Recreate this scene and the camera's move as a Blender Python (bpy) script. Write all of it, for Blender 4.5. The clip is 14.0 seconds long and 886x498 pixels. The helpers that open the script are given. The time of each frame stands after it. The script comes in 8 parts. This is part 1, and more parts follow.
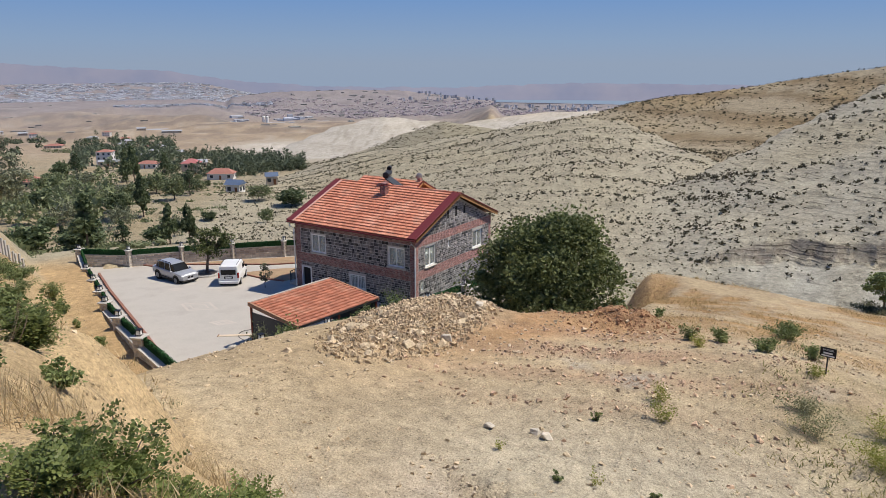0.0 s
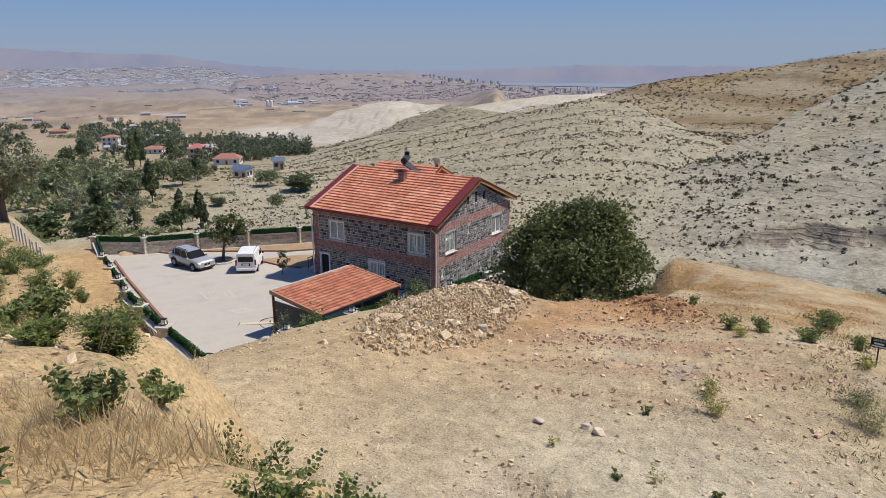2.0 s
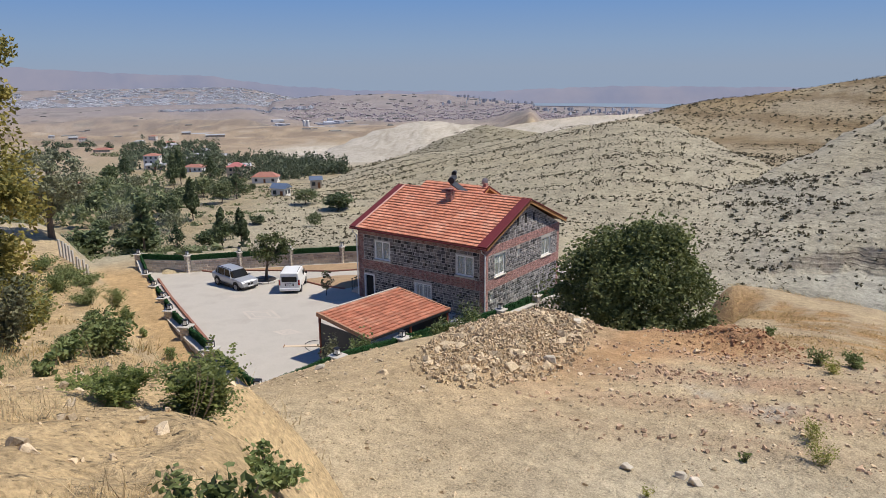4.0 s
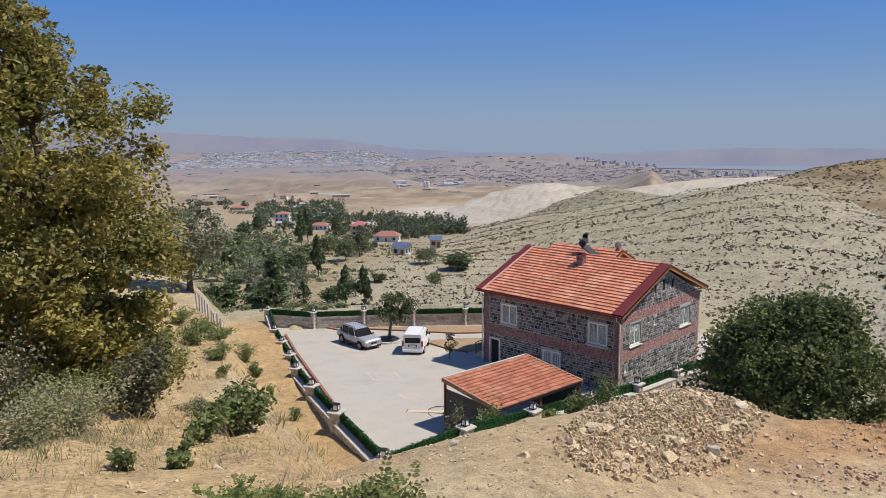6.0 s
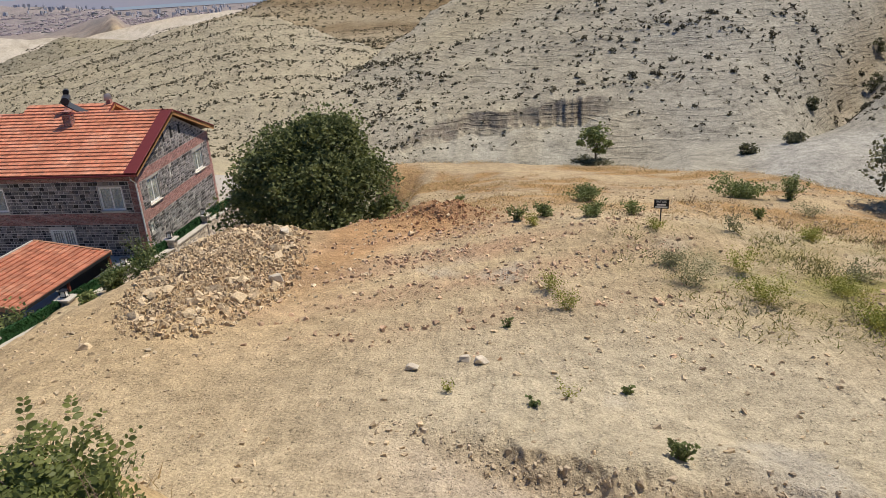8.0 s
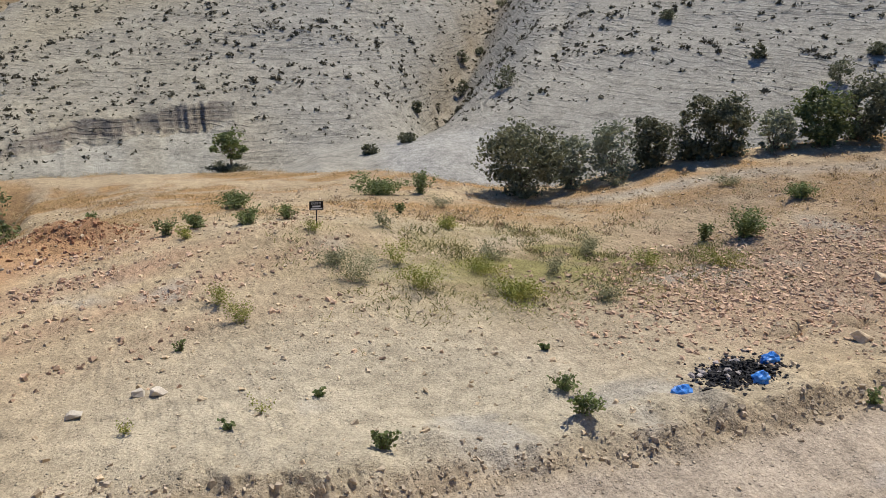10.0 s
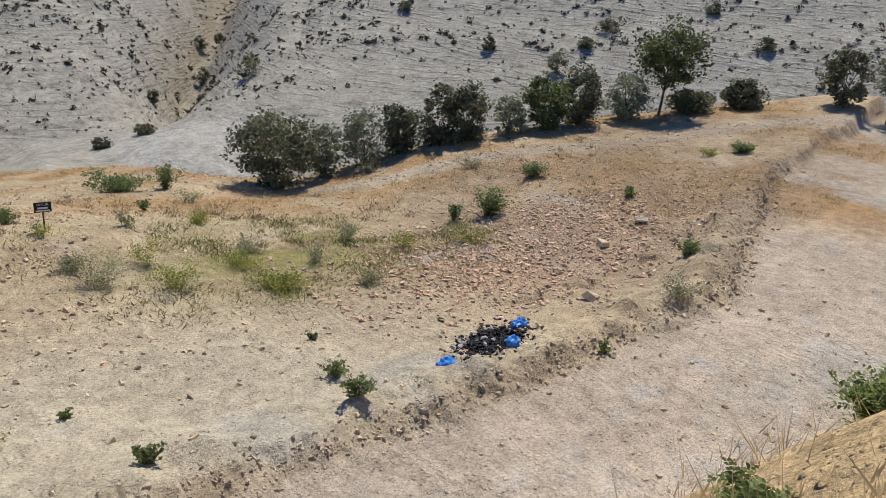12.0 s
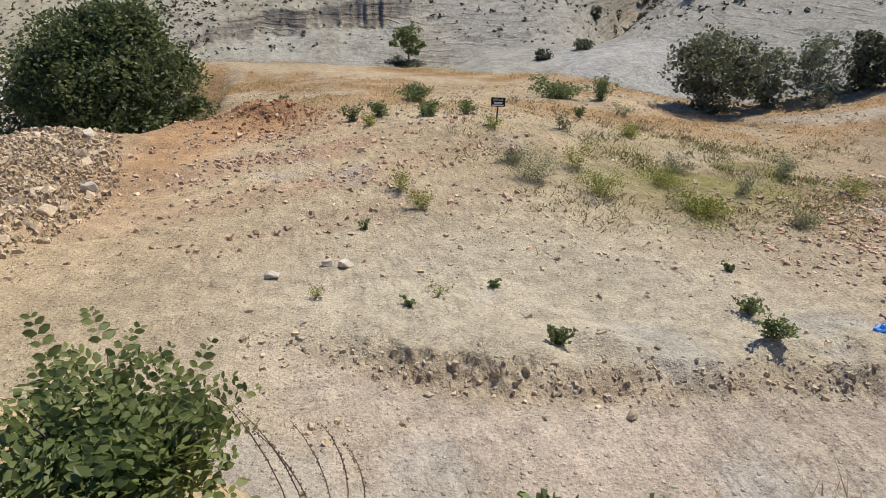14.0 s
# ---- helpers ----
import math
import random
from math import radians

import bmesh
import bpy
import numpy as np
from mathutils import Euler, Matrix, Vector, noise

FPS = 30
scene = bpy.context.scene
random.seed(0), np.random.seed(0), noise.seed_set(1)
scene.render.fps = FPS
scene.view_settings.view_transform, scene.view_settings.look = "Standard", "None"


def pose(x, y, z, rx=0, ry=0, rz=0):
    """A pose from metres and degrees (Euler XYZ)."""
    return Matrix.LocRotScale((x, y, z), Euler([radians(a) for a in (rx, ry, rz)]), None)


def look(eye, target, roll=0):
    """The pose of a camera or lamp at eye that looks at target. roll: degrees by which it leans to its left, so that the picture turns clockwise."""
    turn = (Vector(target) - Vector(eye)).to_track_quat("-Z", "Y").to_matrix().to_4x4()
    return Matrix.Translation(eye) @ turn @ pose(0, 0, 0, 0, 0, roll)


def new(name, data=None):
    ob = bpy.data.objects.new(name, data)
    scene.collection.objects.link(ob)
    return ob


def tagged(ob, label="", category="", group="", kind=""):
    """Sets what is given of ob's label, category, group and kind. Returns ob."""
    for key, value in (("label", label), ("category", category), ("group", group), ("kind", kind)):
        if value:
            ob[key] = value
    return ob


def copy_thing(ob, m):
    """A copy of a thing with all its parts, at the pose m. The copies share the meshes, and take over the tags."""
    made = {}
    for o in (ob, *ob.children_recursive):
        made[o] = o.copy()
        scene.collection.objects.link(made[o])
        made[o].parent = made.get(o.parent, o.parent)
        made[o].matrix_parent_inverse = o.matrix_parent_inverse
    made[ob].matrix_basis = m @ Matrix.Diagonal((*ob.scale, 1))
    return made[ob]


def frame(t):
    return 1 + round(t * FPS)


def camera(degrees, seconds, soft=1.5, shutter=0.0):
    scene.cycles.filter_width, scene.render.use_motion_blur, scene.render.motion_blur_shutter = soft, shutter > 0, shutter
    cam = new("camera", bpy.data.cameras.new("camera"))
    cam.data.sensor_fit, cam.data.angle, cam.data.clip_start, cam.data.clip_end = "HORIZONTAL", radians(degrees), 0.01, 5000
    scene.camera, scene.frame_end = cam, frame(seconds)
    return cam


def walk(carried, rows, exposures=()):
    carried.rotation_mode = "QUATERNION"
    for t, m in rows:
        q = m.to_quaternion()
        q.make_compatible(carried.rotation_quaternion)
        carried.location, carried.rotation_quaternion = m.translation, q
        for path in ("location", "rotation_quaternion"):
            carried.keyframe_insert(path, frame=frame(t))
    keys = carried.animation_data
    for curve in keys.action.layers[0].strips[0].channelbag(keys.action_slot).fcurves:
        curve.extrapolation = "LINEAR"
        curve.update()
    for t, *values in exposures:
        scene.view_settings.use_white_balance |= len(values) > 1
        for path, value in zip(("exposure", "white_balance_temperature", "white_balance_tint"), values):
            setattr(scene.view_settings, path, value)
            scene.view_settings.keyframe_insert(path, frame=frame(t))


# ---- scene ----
cam = camera(63.1, 14.0, soft=0.8)
PATH = [
    (0, (29.445, -41.68, 18.095), (28.391, -40.055, 17.598), -0.0),
    (0.5, (29.25, -41.748, 18.067), (28.171, -40.141, 17.564), -0.1),
    (1, (28.928, -41.76, 18.095), (27.836, -40.167, 17.576), -0.3),
    (1.5, (28.493, -41.816, 18.119), (27.41, -40.22, 17.59), -0.3),
    (2, (28.108, -41.796, 18.121), (27.049, -40.187, 17.581), -0.3),
    (2.2, (27.962, -41.756, 18.124), (26.917, -40.141, 17.577), -0.4),
    (4.3, (26.008, -41.094, 17.861), (24.813, -39.556, 17.408), -0.3),
    (4.5, (25.823, -41.013, 17.841), (24.572, -39.51, 17.421), -0.3),
    (5, (25.368, -40.769, 17.821), (24.011, -39.343, 17.468), -0.3),
    (5.5, (24.926, -40.597, 17.784), (23.511, -39.219, 17.471), -0.4),
    (6, (24.439, -40.42, 17.703), (23.036, -39.032, 17.383), -0.7),
    (6.5, (24.028, -40.276, 17.671), (22.749, -38.789, 17.283), -1.6),
    (7, (23.646, -40.15, 17.548), (22.649, -38.499, 17.02), -2.9),
    (7.5, (23.266, -40.077, 17.468), (22.651, -38.299, 16.788), -3.7),
    (8, (22.994, -39.946, 17.312), (22.787, -38.112, 16.541), -3.2),
    (8.2, (22.883, -39.857, 17.247), (22.828, -38.019, 16.459), -2.8),
    (10.3, (22.132, -39.512, 17.233), (23.023, -37.887, 16.482), 3.2),
    (10.5, (22.131, -39.492, 17.237), (23.114, -37.918, 16.494), 3.5),
    (11, (22.21, -39.508, 17.237), (23.396, -38.068, 16.516), 4.0),
    (11.5, (22.16, -39.569, 17.178), (23.508, -38.264, 16.484), 5.3),
    (12, (22.078, -39.54, 17.203), (23.388, -38.225, 16.459), 6.2),
    (12.5, (21.87, -39.471, 17.115), (22.974, -38.024, 16.287), 5.9),
    (13, (21.751, -39.397, 16.97), (22.612, -37.83, 16.075), 5.0),
    (13.5, (21.647, -39.363, 16.917), (22.25, -37.714, 15.959), 4.0),
    (14, (21.536, -39.351, 16.834), (21.872, -37.653, 15.832), 2.5),
]
walk(cam, [(t, look(eye, target, roll)) for t, eye, target, roll in PATH], [(0, 0.0, 6500, 10), (6.3, 0.0, 6500, 10), (7.5, 0.0, 6950, 10), (8.2, 0.0, 7050, 10), (10.3, -0.03, 6450, 10), (14, 0.0, 6400, 10)])

# ---------------------------------------------------------------- light
SUN_DIR = Vector((0.70, 0.58, 1.52)).normalized()
world = bpy.data.worlds.new("sky")
scene.world = world
world.use_nodes = True
wn = world.node_tree
wn.nodes.clear()
sky = wn.nodes.new("ShaderNodeTexSky")
sky.sky_type = "NISHITA"
sky.sun_disc = False
sky.sun_elevation = math.asin(SUN_DIR.z)
sky.sun_rotation = math.atan2(SUN_DIR.x, SUN_DIR.y)
sky.altitude = 1200
sky.air_density, sky.dust_density, sky.ozone_density = 1.0, 0.6, 2.5
geo, sep = wn.nodes.new("ShaderNodeTexCoord"), wn.nodes.new("ShaderNodeSeparateXYZ")
haze = wn.nodes.new("ShaderNodeValToRGB")
# haze near the horizon, deeper blue above it
haze.color_ramp.elements[0].position, haze.color_ramp.elements[0].color = 0.0, (0.285, 0.365, 0.50, 1)
haze.color_ramp.elements[1].position, haze.color_ramp.elements[1].color = 1.0, (0.05, 0.13, 0.37, 1)
for stop, colour in ((0.03, (0.25, 0.36, 0.54)), (0.09, (0.16, 0.305, 0.59)), (0.16, (0.095, 0.25, 0.62)), (0.35, (0.06, 0.165, 0.46))):
    haze.color_ramp.elements.new(stop).color = (*colour, 1)
wn.links.new(geo.outputs["Generated"], sep.inputs[0])
wn.links.new(sep.outputs["Z"], haze.inputs[0])
strength = wn.nodes.new("ShaderNodeVectorMath")
strength.operation = "SCALE"
strength.inputs["Scale"].default_value = 0.05
wn.links.new(sky.outputs[0], strength.inputs[0])
blend = wn.nodes.new("ShaderNodeMix")
blend.data_type = "RGBA"
blend.inputs["Factor"].default_value = 0.92
wn.links.new(strength.outputs[0], blend.inputs["A"])
wn.links.new(haze.outputs[0], blend.inputs["B"])
wbg = wn.nodes.new("ShaderNodeBackground")
wbg.inputs["Strength"].default_value = 1.0
wout = wn.nodes.new("ShaderNodeOutputWorld")
wn.links.new(blend.outputs["Result"], wbg.inputs[0])
wn.links.new(wbg.outputs[0], wout.inputs[0])
sun = new("sun", bpy.data.lights.new("sun", "SUN"))
sun.data.energy, sun.data.angle, sun.data.color = 5.0, radians(0.55), (1.0, 0.93, 0.82)
sun.matrix_world = look(SUN_DIR * 200, (0, 0, 0))


# ---------------------------------------------------------------- small tools
def part(name, bm, material, parent=None, label="", smooth=False):
    """One bmesh as one mesh object, under a thing or a part."""
    me = bpy.data.meshes.new(name)
    bm.to_mesh(me)
    bm.free()
    for m in (material if isinstance(material, (list, tuple)) else [material]):
        me.materials.append(m)
    if smooth:
        me.shade_smooth()
    ob = new(name, me)
    if parent is not None:
        ob.parent = parent
    if label:
        ob["label"] = label
    return ob


def thing(name, m, label, category, group="", kind=""):
    ob = new(name)
    ob.matrix_world = m
    ob.empty_display_size = 0.2
    return tagged(ob, label, category, group, kind)


def arrays(name, verts, faces, material, parent=None, label="", smooth=False, mats=None):
    """A mesh object from numpy arrays of vertices and of equal-sided faces."""
    me = bpy.data.meshes.new(name)
    verts = np.asarray(verts, np.float32)
    faces = np.asarray(faces, np.int32)
    n, k = faces.shape
    me.vertices.add(len(verts))
    me.vertices.foreach_set("co", verts.ravel())
    me.loops.add(n * k)
    me.loops.foreach_set("vertex_index", faces.ravel())
    me.polygons.add(n)
    me.polygons.foreach_set("loop_start", np.arange(0, n * k, k, dtype=np.int32))
    me.polygons.foreach_set("loop_total", np.full(n, k, np.int32))
    for m in (material if isinstance(material, (list, tuple)) else [material]):
        me.materials.append(m)
    if mats is not None:
        me.polygons.foreach_set("material_index", np.asarray(mats, np.int32))
    me.update(calc_edges=True)
    me.validate()
    if smooth:
        me.shade_smooth()
    else:
        me.shade_flat()
    ob = new(name, me)
    if parent is not None:
        ob.parent = parent
    if label:
        ob["label"] = label
    return ob


def box(bm, x0, y0, z0, x1, y1, z1, bevel=0.0):
    r = bmesh.ops.create_cube(bm, size=1)
    for v in r["verts"]:
        v.co = Vector(((x0 + x1) / 2 + v.co.x * (x1 - x0), (y0 + y1) / 2 + v.co.y * (y1 - y0), (z0 + z1) / 2 + v.co.z * (z1 - z0)))
    if bevel:
        es = list({e for v in r["verts"] for e in v.link_edges})
        bmesh.ops.bevel(bm, geom=es, offset=bevel, segments=1, affect="EDGES", profile=0.5)
    return bm


def boxes(*rows, bevel=0.0):
    bm = bmesh.new()
    for r in rows:
        box(bm, *r, bevel=bevel)
    return bm


def tube(bm, pts, radii, n=8):
    """A tapered tube through the points."""
    rings = []
    for i, p in enumerate(pts):
        p = Vector(p)
        d = (Vector(pts[min(i + 1, len(pts) - 1)]) - Vector(pts[max(i - 1, 0)])).normalized()
        a = d.orthogonal().normalized() if abs(d.z) < 0.95 else Vector((1, 0, 0)).cross(d).normalized()
        b = d.cross(a)
        rr = radii[i] if isinstance(radii, (list, tuple)) else radii
        rings.append([bm.verts.new(p + (a * math.cos(2 * math.pi * j / n) + b * math.sin(2 * math.pi * j / n)) * rr) for j in range(n)])
    for r0, r1 in zip(rings, rings[1:]):
        for j in range(n):
            bm.faces.new((r0[j], r0[(j + 1) % n], r1[(j + 1) % n], r1[j]))
    bm.faces.new(rings[-1])
    bm.faces.new(rings[0][::-1])
    return bm


def quad(bm, *ps):
    return bm.faces.new([bm.verts.new(p) for p in ps])


# ---------------------------------------------------------------- materials
def material(name, colour, rough=0.8, vary=0.25, scale=3.0, fine=60.0, bump=0.3, metal=0.0, attr="", second=None, island=0.0, obj=0.0, spec=0.3, dist=0.02):
    """A surface with variation at two scales. attr: a colour attribute that gives the base colour; second: a colour of stains;
    island, obj: variation from piece to piece."""
    m = bpy.data.materials.new(name)
    m.use_nodes = True
    nt = m.node_tree
    L, N = nt.links.new, nt.nodes.new
    bsdf = nt.nodes["Principled BSDF"]
    bsdf.inputs["Roughness"].default_value, bsdf.inputs["Metallic"].default_value = rough, metal
    bsdf.inputs["Specular IOR Level"].default_value = spec
    co = N("ShaderNodeNewGeometry")
    if attr:
        a = N("ShaderNodeAttribute")
        a.attribute_name = attr
        base = a.outputs["Color"]
    else:
        a = N("ShaderNodeRGB")
        a.outputs[0].default_value = (*colour, 1)
        base = a.outputs[0]
    n1, n2 = N("ShaderNodeTexNoise"), N("ShaderNodeTexNoise")
    for n, s, d in ((n1, scale, 5), (n2, fine, 4)):
        n.inputs["Scale"].default_value, n.inputs["Detail"].default_value, n.inputs["Roughness"].default_value = s, d, 0.62
        L(co.outputs["Position"], n.inputs["Vector"])
    if second:
        mix = N("ShaderNodeMix")
        mix.data_type = "RGBA"
        ramp = N("ShaderNodeMapRange")
        ramp.inputs["From Min"].default_value, ramp.inputs["From Max"].default_value = 0.48, 0.68
        L(n1.outputs["Fac"], ramp.inputs["Value"])
        L(ramp.outputs[0], mix.inputs["Factor"])
        L(base, mix.inputs["A"])
        mix.inputs["B"].default_value = (*second, 1)
        base = mix.outputs["Result"]
    add = N("ShaderNodeMath")
    add.operation = "ADD"
    L(n1.outputs["Fac"], add.inputs[0])
    L(n2.outputs["Fac"], add.inputs[1])
    rng = N("ShaderNodeMapRange")
    rng.inputs["From Min"].default_value, rng.inputs["From Max"].default_value = 0.6, 1.4
    rng.inputs["To Min"].default_value, rng.inputs["To Max"].default_value = 1 - vary, 1 + vary
    L(add.outputs[0], rng.inputs["Value"])
    val = rng.outputs[0]
    for kind, amount in (("ShaderNodeNewGeometry", island), ("ShaderNodeObjectInfo", obj)):
        if amount:
            g = N(kind)
            r2 = N("ShaderNodeMapRange")
            r2.inputs["To Min"].default_value, r2.inputs["To Max"].default_value = 1 - amount, 1 + amount
            L(g.outputs["Random Per Island" if "Geometry" in kind else "Random"], r2.inputs["Value"])
            mu = N("ShaderNodeMath")
            mu.operation = "MULTIPLY"
            L(val, mu.inputs[0])
            L(r2.outputs[0], mu.inputs[1])
            val = mu.outputs[0]
    hsv = N("ShaderNodeHueSaturation")
    L(base, hsv.inputs["Color"])
    L(val, hsv.inputs["Value"])
    L(hsv.outputs[0], bsdf.inputs["Base Color"])
    if bump:
        bp = N("ShaderNodeBump")
        bp.inputs["Strength"].default_value, bp.inputs["Distance"].default_value = bump, dist
        L(add.outputs[0], bp.inputs["Height"])
        L(bp.outputs[0], bsdf.inputs["Normal"])
    return m


def ground_material():
    """Soil from the colour attribute, with pebbles, and the thin ledges of the marl where the attribute's alpha says so."""
    m = bpy.data.materials.new("soil")
    m.use_nodes = True
    nt = m.node_tree
    L, N = nt.links.new, nt.nodes.new
    b = nt.nodes["Principled BSDF"]
    b.inputs["Roughness"].default_value, b.inputs["Specular IOR Level"].default_value = 0.95, 0.12
    co, at = N("ShaderNodeTexCoord"), N("ShaderNodeAttribute")
    at.attribute_name = "soil"

    def noise_at(scale, detail, rough=0.6):
        n = N("ShaderNodeTexNoise")
        n.inputs["Scale"].default_value, n.inputs["Detail"].default_value, n.inputs["Roughness"].default_value = scale, detail, rough
        L(co.outputs["Object"], n.inputs["Vector"])
        return n.outputs["Fac"]

    def calc(op, a, c):
        n = N("ShaderNodeMath")
        n.operation = op
        for i, v in enumerate((a, c)):
            if isinstance(v, (int, float)):
                n.inputs[i].default_value = v
            else:
                L(v, n.inputs[i])
        return n.outputs[0]

    def remap(v, a, c, d, e):
        n = N("ShaderNodeMapRange")
        for k, x in zip(("From Min", "From Max", "To Min", "To Max"), (a, c, d, e)):
            n.inputs[k].default_value = x
        L(v, n.inputs["Value"])
        return n.outputs[0]
    broad, mid, fine = noise_at(0.25, 4), noise_at(2.2, 5), noise_at(16, 4, 0.7)
    vor = N("ShaderNodeTexVoronoi")
    vor.inputs["Scale"].default_value = 7.0
    L(co.outputs["Object"], vor.inputs["Vector"])
    sepc = N("ShaderNodeSeparateColor")
    L(vor.outputs["Color"], sepc.inputs[0])
    pebble = calc("MULTIPLY", remap(vor.outputs["Distance"], 0.16, 0.30, 1, 0), remap(sepc.outputs[0], 0.55, 0.75, 0, 1))
    vg = N("ShaderNodeTexVoronoi")
    vg.inputs["Scale"].default_value = 19.0
    L(co.outputs["Object"], vg.inputs["Vector"])
    sepg = N("ShaderNodeSeparateColor")
    L(vg.outputs["Color"], sepg.inputs[0])
    grit = calc("MULTIPLY", remap(vg.outputs["Distance"], 0.2, 0.36, 1, 0), remap(sepg.outputs[0], 0.5, 0.7, 0, 1))
    # tread marks and ripples of the digger's tracks
    wav = N("ShaderNodeTexWave")
    wav.inputs["Scale"].default_value, wav.inputs["Distortion"].default_value, wav.inputs["Detail"].default_value, wav.inputs["Detail Scale"].default_value = 1.1, 7.0, 3.0, 1.3
    L(co.outputs["Object"], wav.inputs["Vector"])
    ripple = calc("MULTIPLY", wav.outputs["Fac"], remap(noise_at(0.22, 2), 0.46, 0.6, 0, 1))
    # ledges
    pos, sx = N("ShaderNodeNewGeometry"), N("ShaderNodeSeparateXYZ")
    L(pos.outputs["Position"], sx.inputs[0])
    wob = noise_at(0.035, 4)
    ph = calc("ADD", calc("MULTIPLY", sx.outputs["Z"], 3.6), calc("MULTIPLY", wob, 26.0))
    line = remap(calc("SINE", ph, 0), 0.45, 0.95, 0, 1)
    broken = remap(noise_at(0.22, 4), 0.45, 0.62, 0, 1)
    ledge = calc("MULTIPLY", calc("MULTIPLY", line, broken), at.outputs["Alpha"])
    ph2 = calc("ADD", calc("MULTIPLY", sx.outputs["Z"], 9.5), calc("MULTIPLY", noise_at(0.09, 4), 22.0))
    thin = calc("MULTIPLY", remap(calc("SINE", ph2, 0), 0.3, 0.95, 0, 1), calc("MULTIPLY", at.outputs["Alpha"], remap(noise_at(0.3, 3), 0.4, 0.62, 0, 1)))
    ledge = calc("MAXIMUM", ledge, calc("MULTIPLY", thin, 0.75))
    val = calc("ADD", remap(broad, 0.3, 0.7, -0.14, 0.14), remap(mid, 0.3, 0.7, -0.22, 0.22))
    val = calc("ADD", val, remap(fine, 0.3, 0.7, -0.36, 0.36))
    val = calc("ADD", val, calc("MULTIPLY", grit, remap(sepg.outputs[1], 0, 1, -0.45, 0.35)))
    val = calc("ADD", val, calc("MULTIPLY", pebble, remap(sepc.outputs[1], 0, 1, -0.35, 0.4)))
    val = calc("SUBTRACT", calc("ADD", 1.0, val), calc("MULTIPLY", ledge, 0.26))
    val = calc("ADD", val, calc("MULTIPLY", at.outputs["Alpha"], remap(noise_at(0.9, 5, 0.75), 0.36, 0.64, -0.20, 0.16)))
    hsv = N("ShaderNodeHueSaturation")
    L(at.outputs["Color"], hsv.inputs["Color"])
    L(val, hsv.inputs["Value"])
    L(hsv.outputs[0], b.inputs["Base Color"])
    height = calc("ADD", calc("ADD", calc("MULTIPLY", mid, 1.0), calc("MULTIPLY", fine, 0.35)), calc("ADD", calc("MULTIPLY", calc("ADD", pebble, calc("MULTIPLY", grit, 0.45)), 0.34), calc("ADD", calc("MULTIPLY", ledge, 1.4), calc("MULTIPLY", ripple, 0.15))))
    bp = N("ShaderNodeBump")
    bp.inputs["Strength"].default_value, bp.inputs["Distance"].default_value = 0.9, 0.14
    L(height, bp.inputs["Height"])
    L(bp.outputs[0], b.inputs["Normal"])
    return m


